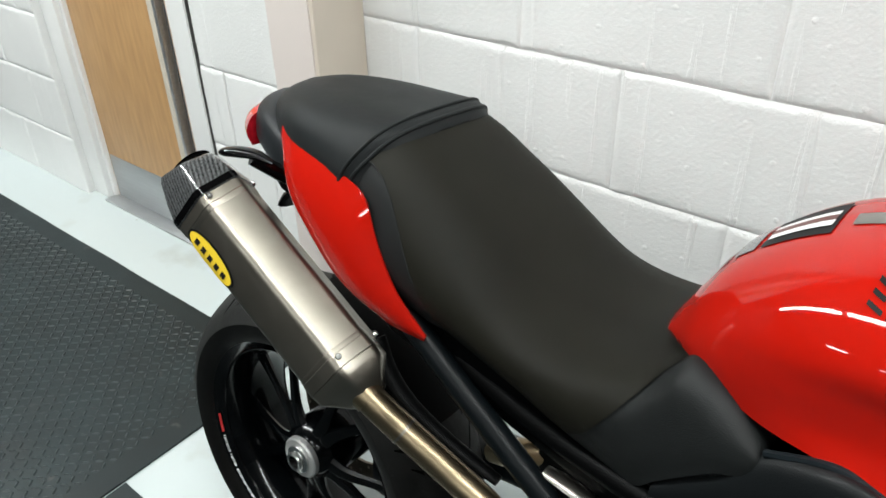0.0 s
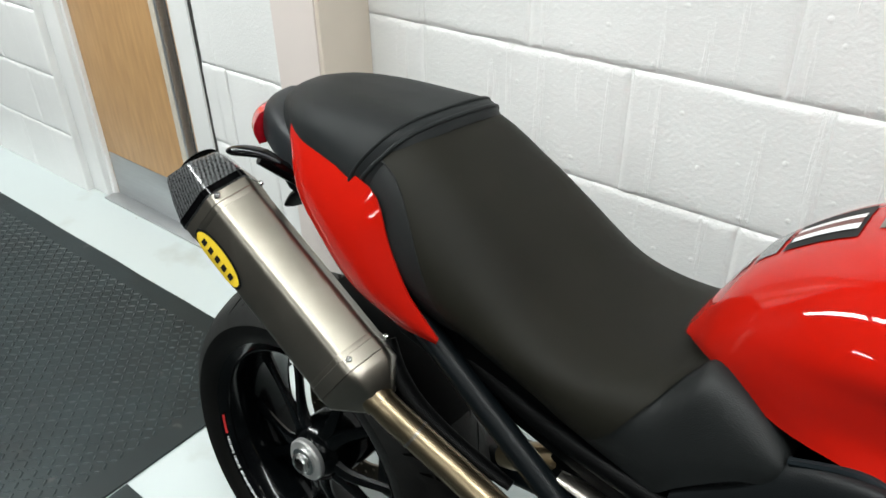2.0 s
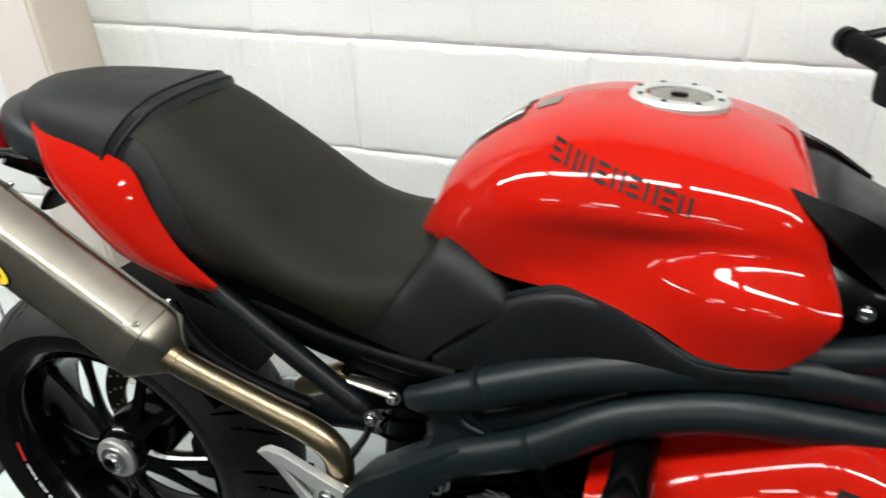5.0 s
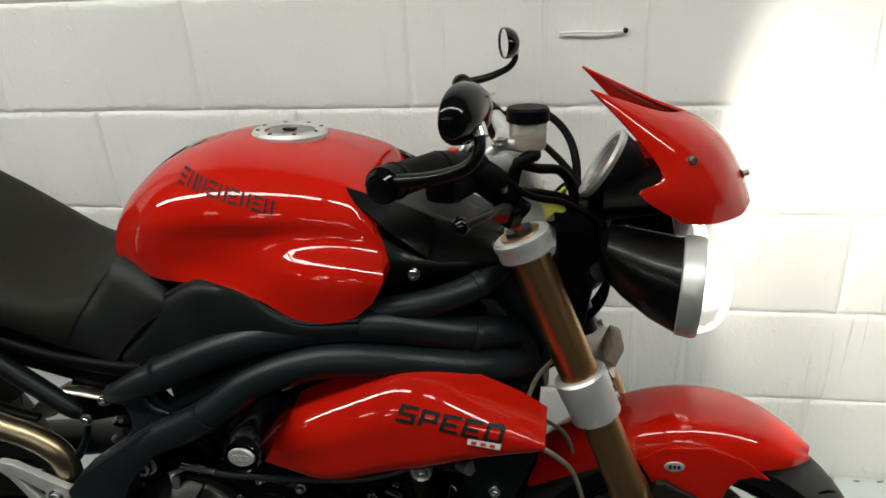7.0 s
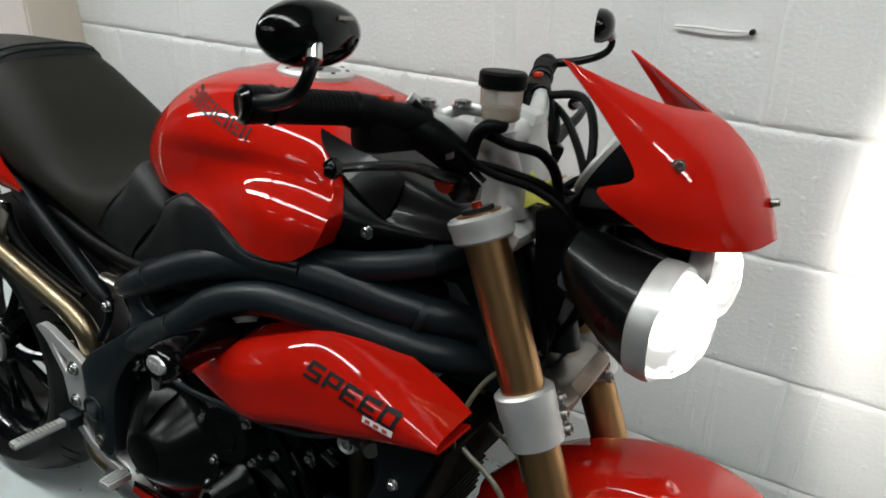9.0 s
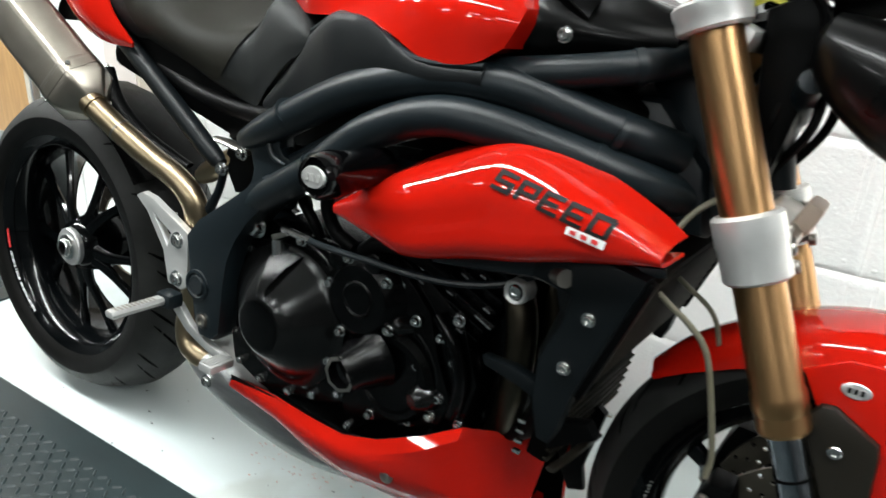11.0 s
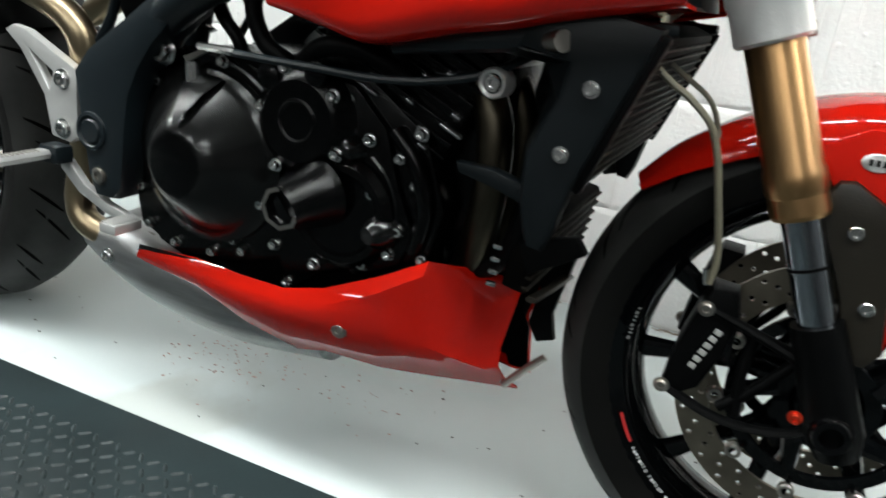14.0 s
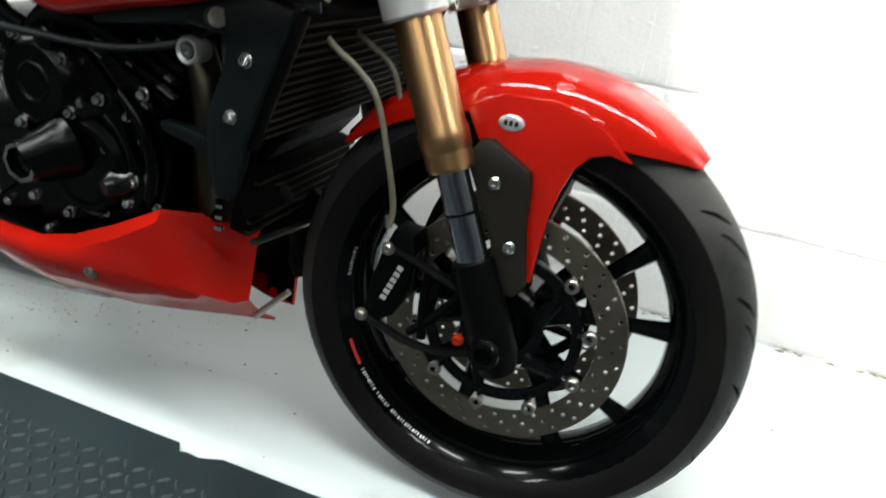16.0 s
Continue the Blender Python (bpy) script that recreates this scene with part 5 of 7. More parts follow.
plug = part("oil_filler", lathe([(0.0, -0.206), (0.017, -0.206), (0.020, -0.214), (0.026, -0.213), (0.028, -0.205), (0.029, -0.19), (0.036, -0.175), (0.04, -0.15)], 8), M_BLACKGLOSS, moto, "machined black oil filler plug", m=Matrix.Translation((0.857, 0, 0.404)), angle=20)
part("plug_rim", lathe([(0.0205, -0.2142), (0.0255, -0.2138), (0.0255, -0.2130), (0.0205, -0.2132)], 8, close=True), M_DISC, plug, "bright machined edge", m=Matrix.Translation((0.857, 0, 0.404)))
bolts([(0.580, -0.150, 0.412), (0.588, -0.150, 0.360), (0.607, -0.150, 0.313), (0.651, -0.150, 0.297), (0.711, -0.150, 0.299), (0.759, -0.150, 0.312), (0.806, -0.150, 0.332), (0.827, -0.150, 0.289), (0.864, -0.150, 0.322),
       (0.900, -0.150, 0.339), (0.931, -0.150, 0.340), (0.962, -0.150, 0.360), (0.972, -0.150, 0.390), (0.792, -0.160, 0.382), (0.938, -0.155, 0.427), (0.928, -0.155, 0.486), (0.813, -0.165, 0.436), (0.790, -0.165, 0.500),
       (0.893, -0.165, 0.464), (0.884, -0.165, 0.527), (0.831, -0.18, 0.550), (0.725, -0.155, 0.540), (0.619, -0.145, 0.500)], eng, 0.0058, 0.007)
HEADM = pose(0.945, 0, 0.585, 0, 24)
fin_rng = random.Random(14)
cyl = part("cylinder_block", moved(block((0.20, 0.25, 0.20), (0, 0, 0), 0.012), HEADM), M_ENGINE, moto, "black finned cylinder block")
for k in range(10):
    fin = part("fin", moved(block((0.203, 0.272, 0.0045), (0, 0, -0.088 + 0.0165 * k), 0.0016), HEADM), M_ENGINE, cyl)
    # bright bars at random along each fin stand for glints on its edge
    u = -0.10 + 0.02 * fin_rng.random()
    while u < 0.085:
        w = 0.014 + 0.030 * fin_rng.random()
        part("fin_lug", moved(block((w * 0.62, 0.012, 0.0036), (u + w / 2, -0.139, -0.088 + 0.0165 * k), 0.0016), HEADM), M_GLINT, fin)
        u += w + 0.016 + 0.05 * fin_rng.random()
for u, v in ((-0.06, -0.03), (0.01, 0.02), (0.07, -0.06), (-0.02, -0.075)):
    part("stud_nut", moved(bolt_mesh(0.0062, 0.007), HEADM @ Matrix.Translation((u, -0.1435, v))), M_CHROME, cyl)
part("cylinder_head", moved(block((0.22, 0.26, 0.11), (0, 0, 0.155), 0.016), HEADM), M_ENGINE, cyl)
part("air_box", body([(0.66, [(0, 0.80), (0.10, 0.79), (0.12, 0.74), (0.11, 0.66), (0, 0.65)]), (0.85, [(0, 0.83), (0.13, 0.82), (0.15, 0.77), (0.14, 0.70), (0, 0.69)]), (1.05, [(0, 0.83), (0.12, 0.82), (0.14, 0.78), (0.12, 0.70), (0, 0.69)]), (1.15, [(0, 0.80), (0.07, 0.79), (0.08, 0.76), (0.07, 0.72), (0, 0.71)])], 3, 3), M_BLACKMATT, moto, "black air box")
part("throttle_hose", tube([(0.800, -0.13, 0.665), (0.785, -0.15, 0.640), (0.766, -0.155, 0.610), (0.780, -0.152, 0.570), (0.812, -0.148, 0.552)], 0.010, 12), M_BLACKMATT, moto, "black rubber hose")
part("breather_hose", tube([(0.70, -0.12, 0.640), (0.705, -0.14, 0.600), (0.735, -0.145, 0.570), (0.745, -0.14, 0.548)], 0.008, 10), M_BLACKMATT, moto, "black breather hose")
for x, z in ((0.690, 0.600), (0.722, 0.612)):
    part("throttle_linkage", tube([(x, -0.115, z), (x + 0.022, -0.128, z - 0.018)], 0.0045, 8, straight=True), M_DISC, moto, "small steel linkage rod")
part("coolant_hose", tube([(0.835, -0.155, 0.556), (0.870, -0.168, 0.578), (0.92, -0.168, 0.580), (0.965, -0.15, 0.556)], 0.011, 12), M_BLACKMATT, moto, "black coolant hose")
for p, q in (((0.908, -0.168, 0.574), (0.926, -0.168, 0.586)), ((0.872, -0.166, 0.590), (0.862, -0.166, 0.566))):
    part("hose_clamp", tube([p, q], 0.0042, 8, straight=True), M_CHROME, moto, "bright hose clip screw")
part("clutch_cable", tube([(0.720, -0.172, 0.556), (0.785, -0.185, 0.556), (0.865, -0.182, 0.556), (0.94, -0.178, 0.556), (1.004, -0.17, 0.563), (1.06, -0.155, 0.58), (1.12, -0.13, 0.62)], 0.0045, 8), M_BLACKSATIN, moto, "black clutch cable")
part("cable_adjuster", tube([(0.705, -0.172, 0.555), (0.765, -0.182, 0.557)], 0.005, 8, straight=True), M_CHROME, moto)
for y in (-0.10, -0.02, 0.06):
    part("header_pipe", tube([(1.02, y, 0.58), (1.055, y * 1.15, 0.52), (1.058, y * 1.15, 0.43), (1.032, y * 0.85, 0.34), (0.98, y * 0.6, 0.265), (0.88, y * 0.5, 0.228)], 0.020, 14), M_HEADER, moto, "exhaust header coloured dark for the shade around it")
CAT = [(0.470, [(0.0, 0.276), (0.09, 0.276), (0.132, 0.270), (0.140, 0.258), (0.134, 0.244), (0.09, 0.238), (0, 0.238)]),
       (0.530, [(0.0, 0.290), (0.10, 0.290), (0.143, 0.278), (0.150, 0.248), (0.140, 0.215), (0.10, 0.200), (0, 0.198)]),
       (0.62, [(0.0, 0.278), (0.11, 0.278), (0.150, 0.262), (0.155, 0.225), (0.135, 0.185), (0.10, 0.172), (0, 0.170)]),
       (0.74, [(0.0, 0.26), (0.11, 0.26), (0.150, 0.245), (0.152, 0.205), (0.125, 0.170), (0.09, 0.160), (0, 0.158)]),
       (0.86, [(0.0, 0.24), (0.09, 0.24), (0.12, 0.225), (0.12, 0.19), (0.09, 0.165), (0.06, 0.158), (0, 0.156)])]
cat = part("exhaust_collector", body(CAT, 4, 4), M_COLLECTOR, moto, "grey metal exhaust collector box under the engine", angle=60)
bolts([(0.528, -0.151, 0.244)], cat, 0.0085, 0.006)

# frame slider bobbin
bob = part("crash_bobbin", lathe([(0.0, -0.300), (0.018, -0.300), (0.022, -0.305), (0.0265, -0.297), (0.0275, -0.275), (0.024, -0.25), (0.023, -0.185)], 32), M_BLACKGLOSS, moto, "black crash bobbin with oval badge", m=Matrix.Translation((0.874, 0, 0.681)))
part("badge", moved(lathe([(0.0, -0.3065), (0.016, -0.306), (0.0175, -0.303)], 24), Matrix.Diagonal((1.0, 1, 0.72, 1))), M_ALU, bob, "oval silver badge", m=Matrix.Translation((0.874, 0, 0.681)))
for dx in (-0.008, 0.0, 0.008):
    part("badge_mark", block((0.005, 0.0006, 0.008), (0.874 + dx, -0.3067, 0.681), 0), M_GREYINK, bob)
part("slider_mount", tube([(0.90, -0.12, 0.665), (0.874, -0.19, 0.679)], 0.016, 12, straight=True), M_BLACKSATIN, moto)

# red side scoops
SCOOP = [
    (0.826, [(0.155, 0.632), (0.190, 0.631), (0.210, 0.627), (0.213, 0.620), (0.205, 0.613), (0.155, 0.611)]),
    (0.862, [(0.155, 0.660), (0.203, 0.653), (0.222, 0.640), (0.224, 0.626), (0.215, 0.609), (0.155, 0.602)]),
    (0.905, [(0.155, 0.688), (0.207, 0.676), (0.230, 0.653), (0.232, 0.630), (0.224, 0.603), (0.155, 0.594)]),
    (0.955, [(0.160, 0.714), (0.208, 0.700), (0.233, 0.670), (0.236, 0.638), (0.231, 0.598), (0.160, 0.590)]),
    (1.035, [(0.160, 0.745), (0.205, 0.735), (0.233, 0.704), (0.237, 0.668), (0.230, 0.618), (0.160, 0.612)]),
    (1.085, [(0.155, 0.745), (0.202, 0.735), (0.230, 0.708), (0.236, 0.675), (0.229, 0.628), (0.155, 0.622)]),
    (1.14, [(0.150, 0.727), (0.200, 0.720), (0.228, 0.702), (0.235, 0.680), (0.225, 0.642), (0.150, 0.636)]),
    (1.20, [(0.150, 0.702), (0.197, 0.699), (0.225, 0.690), (0.232, 0.677), (0.222, 0.655), (0.150, 0.650)]),
    (1.237, [(0.150, 0.680), (0.190, 0.680), (0.218, 0.677), (0.228, 0.671), (0.218, 0.662), (0.150, 0.659)]),
]
scoops = []
for s in (-1, 1):
    scoops.append(part("side_scoop", shell(patch_side(skin(SCOOP, 5, 4), s), 0.004), M_RED, moto, "glossy red radiator side scoop", angle=60))
    part("scoop_strip", tube([(0.965, s * 0.190, 0.590), (1.06, s * 0.196, 0.611), (1.15, s * 0.188, 0.630), (1.228, s * 0.168, 0.642)], [0.004, 0.008, 0.010, 0.004], 8, flat=1.4), M_BLACKSATIN, moto, "black strip under the scoop")
GLYPH = {"S": [(0, 1, 0.8, 1), (0, 0.24, 0.4, 1), (0, 1, 0.4, 0.6), (0.76, 1, 0, 0.6), (0, 1, 0, 0.2)], "P": [(0, 0.24, 0, 1), (0, 1, 0.8, 1), (0.76, 1, 0.36, 1), (0, 1, 0.34, 0.54)],
         "E": [(0, 0.24, 0, 1), (0, 1, 0.8, 1), (0, 0.86, 0.4, 0.6), (0, 1, 0, 0.2)], "D": [(0, 0.24, 0, 1), (0, 0.9, 0.8, 1), (0.76, 1, 0.08, 0.92), (0, 0.9, 0, 0.2)]}
for k, sign in enumerate("SPEED"):
    o, along, rise = np.array((1.0515, 0.7010)) + k * np.array((0.0271, -0.0051)), np.array((0.0228, -0.0043)), np.array((0.0070, 0.0190))
    for i, (u0, u1, v0, v1) in enumerate(GLYPH[sign]):
        decal(scoops[0], [o + along * u + rise * v for u, v in ((u0, v0), (u1, v0), (u1, v1), (u0, v1))], M_INK, scoops[0], "scoop_letter", n=(3, 2), lift=0.0012 + 0.00012 * i)
decal(scoops[0], [(1.1415, 0.6745), (1.1820, 0.6680), (1.1836, 0.6765), (1.1430, 0.6830)], M_WHITEINK, scoops[0], "scoop_tag", lift=0.0024)
for k in range(3):
    o = np.array((1.1462 + 0.0115 * k, 0.6757 - 0.0018 * k))
    decal(scoops[0], [o, o + (0.0066, -0.001), o + (0.0074, 0.0035), o + (0.0008, 0.0045)], M_REDINK, scoops[0], "tag_mark", n=(2, 2), lift=0.0032)


# belly pan
BELLY = [
    (0.585, [(0.142, 0.272), (0.150, 0.268), (0.152, 0.266), (0.154, 0.264), (0.155, 0.260), (0.152, 0.256)]),
    (0.70, [(0.164, 0.290), (0.172, 0.283), (0.173, 0.278), (0.174, 0.272), (0.171, 0.261), (0.166, 0.252)]),
    (0.78, [(0.175, 0.292), (0.184, 0.282), (0.185, 0.275), (0.186, 0.268), (0.177, 0.244), (0.166, 0.226)]),
    (0.845, [(0.182, 0.296), (0.192, 0.283), (0.192, 0.276), (0.193, 0.268), (0.172, 0.226), (0.145, 0.200)]),
    (0.90, [(0.178, 0.310), (0.190, 0.291), (0.190, 0.281), (0.188, 0.268), (0.160, 0.220), (0.085, 0.186)]),
    (0.965, [(0.170, 0.340), (0.182, 0.322), (0.177, 0.300), (0.179, 0.278), (0.145, 0.214), (0.060, 0.184)]),
    (1.014, [(0.152, 0.366), (0.163, 0.352), (0.146, 0.290), (0.153, 0.264), (0.106, 0.202), (0.045, 0.178)]),
    (1.052, [(0.100, 0.352), (0.111, 0.340), (0.097, 0.254), (0.107, 0.234), (0.076, 0.194), (0.034, 0.174)]),
    (1.074, [(0.078, 0.344), (0.087, 0.332), (0.073, 0.238), (0.082, 0.220), (0.060, 0.190), (0.030, 0.174)]),
    (1.09, [(1.098, 0.060, 0.336), (1.099, 0.067, 0.324), (1.082, 0.054, 0.243), (1.086, 0.066, 0.222), (1.094, 0.048, 0.194), (1.104, 0.026, 0.177)]),
]
for s in (-1, 1):
    pan = part("belly_pan", shell(patch_side(skin(BELLY, 1, 1), s), 0.004), M_RED, moto, "glossy red belly pan with folded creases", angle=40)
    part("pan_liner", shell([[q * (1, s * 0.955, 1) + np.array((-0.005, 0, -0.006 if i == 0 else 0.003)) for i, q in enumerate(r)] for r in skin(BELLY, 1, 1)], -0.002), M_BLACKMATT, pan, "black inner face")
    bolts([(0.923, s * 0.181, 0.265) if s < 0 else (0.923, 0.174, 0.265)], pan, 0.008, 0.004, material=M_DISC)
part("cooler_strut", tube([(1.128, -0.124, 0.343), (1.130, -0.045, 0.333), (1.130, 0.034, 0.323)], 0.007, 8, flat=0.5), M_GUARD, moto, "dull brown cooler strut")
part("belly_bracket", tube([(1.095, -0.065, 0.198), (1.115, -0.055, 0.220), (1.137, -0.047, 0.243)], 0.005, 8), M_DISC, moto, "bare metal pan bracket")
part("pan_brace", plate([(1.090, 0.355), (1.128, 0.372), (1.140, 0.362), (1.120, 0.27), (1.128, 0.235), (1.105, 0.226), (1.090, 0.250), (1.098, 0.30)], 0.02, 0.035, 0.004), M_BLACKMATT, moto, "black pan brace")

# radiator and oil cooler
part("fan_shroud", plate([(1.092, 0.600), (1.150, 0.600), (1.150, 0.47), (1.125, 0.44), (1.108, 0.452), (1.100, 0.495), (1.088, 0.505), (1.094, 0.535), (1.086, 0.56)], -0.10, 0.10, 0.006), M_BLACKMATT, moto, "black fan shroud behind the radiator")
part("bottom_hose", tube([(1.135, -0.09, 0.50), (1.112, -0.112, 0.462), (1.100, -0.112, 0.415), (1.078, -0.10, 0.37), (1.04, -0.09, 0.345)], 0.013, 14), M_BLACKMATT, moto, "black rubber radiator hose")
RADM = pose(1.181, 0, 0.565, 0, 20.5)
rad = part("radiator", moved(block((0.030, 0.40, 0.152), (0, 0, 0.004), 0.006), RADM), M_FIN, moto, "black finned radiator")
for k in range(13):
    part("fin", moved(block((0.004, 0.37, 0.0022), (0.0165, 0, -0.066 + 0.0112 * k), 0.0008), RADM), M_FINBAR, rad)
for s in (-1, 1):
    part("side_tank", moved(block((0.042, 0.016, 0.158), (0, s * 0.193, 0.004), 0.004), RADM), M_BLACKMATT, rad, "black radiator end tank")
COOLM = pose(1.110, 0, 0.388, 0, 10)
cool = part("oil_cooler", moved(block((0.03, 0.24, 0.085), (0, 0, 0), 0.006), COOLM), M_FIN, moto, "black oil cooler")
for k in range(6):
    part("fin", moved(block((0.008, 0.245, 0.0035), (0.014, 0, -0.034 + 0.0135 * k), 0.0012), COOLM), M_FINBAR, cool)
for k in range(4):
    part("cooler_rib", block((0.011, 0.006, 0.0055), (1.083 - 0.0006 * k, -0.128, 0.395 - 0.0147 * k), 0.0015), M_CHROME, cool)
part("radiator_bracket", plate([(1.105, 0.405), (1.165, 0.425), (1.178, 0.408), (1.12, 0.372)], -0.13, -0.11, 0.003), M_BLACKMATT, moto)
for s in (-1, 1):
    cov = part("radiator_cover", plate([(1.105, 0.640), (1.175, 0.650), (1.224, 0.642), (1.2148, 0.617), (1.190, 0.553), (1.1685, 0.494), (1.158, 0.447), (1.150, 0.428), (1.135, 0.430), (1.124, 0.470), (1.122, 0.520), (1.142, 0.570), (1.148, 0.604), (1.10, 0.612)], s * 0.186, s * 0.210, 0.007), M_SIDECOVER, moto, "satin black radiator side cover")
    part("cover_flange", shell([[(1.074, s * 0.176, 0.604), (1.120, s * 0.178, 0.600), (1.130, s * 0.178, 0.575), (1.112, s * 0.176, 0.520), (1.112, s * 0.172, 0.470), (1.122, s * 0.172, 0.432)],
                                 [(1.100, s * 0.204, 0.611), (1.150, s * 0.207, 0.606), (1.145, s * 0.207, 0.571), (1.125, s * 0.207, 0.520), (1.127, s * 0.207, 0.470), (1.137, s * 0.205, 0.432)]], 0.002), M_SIDECOVER, cov, "bevelled cover edge", flat=True)
    part("cover_tab", plate([(1.046, 0.492), (1.085, 0.492), (1.126, 0.482), (1.126, 0.462), (1.095, 0.472), (1.050, 0.482)], s * 0.172, s * 0.190, 0.003), M_SIDECOVER, cov, "bevelled lower tab")
bolts([(1.172, -0.211, 0.585), (1.155, -0.211, 0.524)], moto, 0.0058, 0.006)
mount = part("radiator_mount", lathe([(0.010, -0.164), (0.0135, -0.166), (0.0155, -0.163), (0.0155, -0.14)], 24), M_ALU, moto, "bare frame mount boss", m=Matrix.Translation((1.064, 0.0, 0.570)))
part("mount_bolt", bolt_mesh(0.0085, 0.006), M_CHROME, mount, m=Matrix.Translation((1.064, -0.160, 0.570)))
part("mount_washer", lathe([(0.006, -0.1605), (0.0105, -0.1605)], 20), M_BLACKGLOSS, mount, m=Matrix.Translation((1.064, 0.0, 0.570)))
part("cover_fastener", tube([(1.118, -0.195, 0.618), (1.142, -0.215, 0.622)], 0.010, 12, straight=True), M_DISC, moto, "tarnished fastener")

# tank front cowl
COWL = [
    (0.990, [(0, 0.952), (0.07, 0.952), (0.112, 0.948), (0.136, 0.922), (0.151, 0.885), (0.150, 0.845), (0.13, 0.818)]),
    (1.030, [(0, 0.943), (0.07, 0.943), (0.103, 0.939), (0.123, 0.908), (0.146, 0.877), (0.144, 0.846), (0.13, 0.826)]),
    (1.075, [(0, 0.923), (0.06, 0.923), (0.086, 0.919), (0.104, 0.890), (0.126, 0.866), (0.122, 0.848), (0.11, 0.834)]),
    (1.135, [(0, 0.900), (0.05, 0.900), (0.070, 0.897), (0.086, 0.877), (0.106, 0.863), (0.103, 0.851), (0.09, 0.842)]),
    (1.170, [(0, 0.892), (0.04, 0.892), (0.060, 0.888), (0.074, 0.874), (0.089, 0.863), (0.085, 0.853), (0.07, 0.846)]),
]
part("tank_cowl", body(COWL, 4, 4), M_COWL, moto, "gloss black cowl in front of the tank", angle=60)
for s in (-1, 1):
    EAR = [[(0.976, 0.120, 0.970), (1.010, 0.114, 0.957), (1.045, 0.104, 0.943), (1.085, 0.090, 0.920)], [(0.982, 0.128, 0.963), (1.014, 0.126, 0.946), (1.048, 0.118, 0.924), (1.085, 0.104, 0.900)], [(0.992, 0.135, 0.953), (1.022, 0.138, 0.928), (1.052, 0.132, 0.900), (1.080, 0.122, 0.876)]]
    part("cowl_ear", shell([[np.array((x, s * y, z)) for x, y, z in spline(r, 3)] for r in EAR], 0.004), M_COWL, moto, "pointed gloss black trim beside the tank", angle=50)
bolts([(1.061, -0.133, 0.857), (1.061, 0.129, 0.857)], moto, 0.007, 0.005)
part("steering_head", tube([(1.150, 0, 0.885), (1.235, 0, 0.68)], 0.050, 20, straight=True), M_BLACKSATIN, moto, "black steering head")
part("head_casting", plate([(1.06, 0.80), (1.16, 0.80), (1.22, 0.735), (1.235, 0.66), (1.16, 0.66), (1.10, 0.70), (1.05, 0.73)], -0.075, 0.075, 0.015), M_BLACKSATIN, moto, "black frame head casting")
part("side_stand", tube([(0.62, 0.13, 0.26), (0.58, 0.19, 0.12), (0.56, 0.215, 0.03)], 0.011, 10), M_BLACKSATIN, moto, "black side stand")


# ---- front end ----
def fx(z):
    return 1.197 + (0.896 - z) * 0.404


for s in (-1, 1):
    Y = s * 0.104
    fork = part("fork_outer", tube([(fx(0.906), Y, 0.906), (fx(0.535), Y, 0.535), (fx(0.53), Y, 0.53), (fx(0.513), Y, 0.513), (fx(0.510), Y, 0.510), (fx(0.494), Y, 0.494), (fx(0.490), Y, 0.490)],
                                   [0.0265, 0.0265, 0.0285, 0.0285, 0.0270, 0.0275, 0.0255], 28, straight=True), M_GOLD, moto, "gold anodised fork tube", m=STEER, angle=25)
    part("fork_cap", tube([(fx(0.906), Y, 0.906), (fx(0.911), Y, 0.911)], 0.019, 6, straight=True), M_BLACKSATIN, fork, m=STEER)
    part("preload_adjuster", tube([(fx(0.911), Y, 0.911), (fx(0.917), Y, 0.917)], 0.006, 12, straight=True), M_ANODRED, fork, "red preload adjuster", m=STEER)
    part("fork_inner", tube([(fx(0.492), Y, 0.492), (fx(0.36), Y, 0.36)], 0.0185, 24, straight=True), M_STANCHION, moto, "polished fork stanchion", m=STEER)
    part("travel_ring", tube([(fx(0.446), Y, 0.446), (fx(0.443), Y, 0.443)], 0.0192, 20, straight=True), M_BLACKMATT, fork, m=STEER)
    foot = part("fork_foot", tube([(fx(0.392), Y, 0.392), (fx(0.37), Y, 0.37), (fx(0.32), Y, 0.32), (fx(0.285), Y, 0.285), (fx(0.262), Y, 0.262)], [0.0245, 0.026, 0.027, 0.028, 0.021], 18, straight=True), M_BLACKMATT, moto, "black fork foot", m=STEER)
    am = STEER @ Matrix.Translation(FRONT_AT) @ (I4 if s < 0 else pose(0, 0, 0, 0, 0, 180))
    part("axle_end", lathe([(0.0, -0.128), (0.010, -0.128), (0.011, -0.136), (0.017, -0.136), (0.020, -0.132), (0.021, -0.1)], 22), M_BLACKGLOSS, foot, m=am)
    part("axle_socket", lathe([(0.0, -0.129), (0.0095, -0.129)], 6), M_DISC, foot, m=am)
    for z, h, r, nm in ((0.890, 0.028, 0.0385, "upper_clamp"), (0.673, 0.066, 0.0365, "lower_clamp")):
        part(nm, tube([(fx(z + h / 2), Y, z + h / 2), (fx(z + h / 2 - 0.003), Y, z + h / 2 - 0.003), (fx(z + 0.004), Y, z + 0.004), (fx(z), Y, z), (fx(z - h / 2 + 0.003), Y, z - h / 2 + 0.003), (fx(z - h / 2), Y, z - h / 2)],
                      [r - 0.004, r, r, r - 0.0015, r - 0.0015, r - 0.005], 28, straight=True), M_ALU, moto, "cast aluminium fork clamp", m=STEER, angle=25)
    bolts([(fx(0.692 - 0.018 * k) + 0.032, s * 0.078, 0.692 - 0.018 * k) for k in range(3)], moto, 0.0075, 0.007, STEER, material=M_DISC, name="clamp_bolt", axis=(1, 0, 0.3))
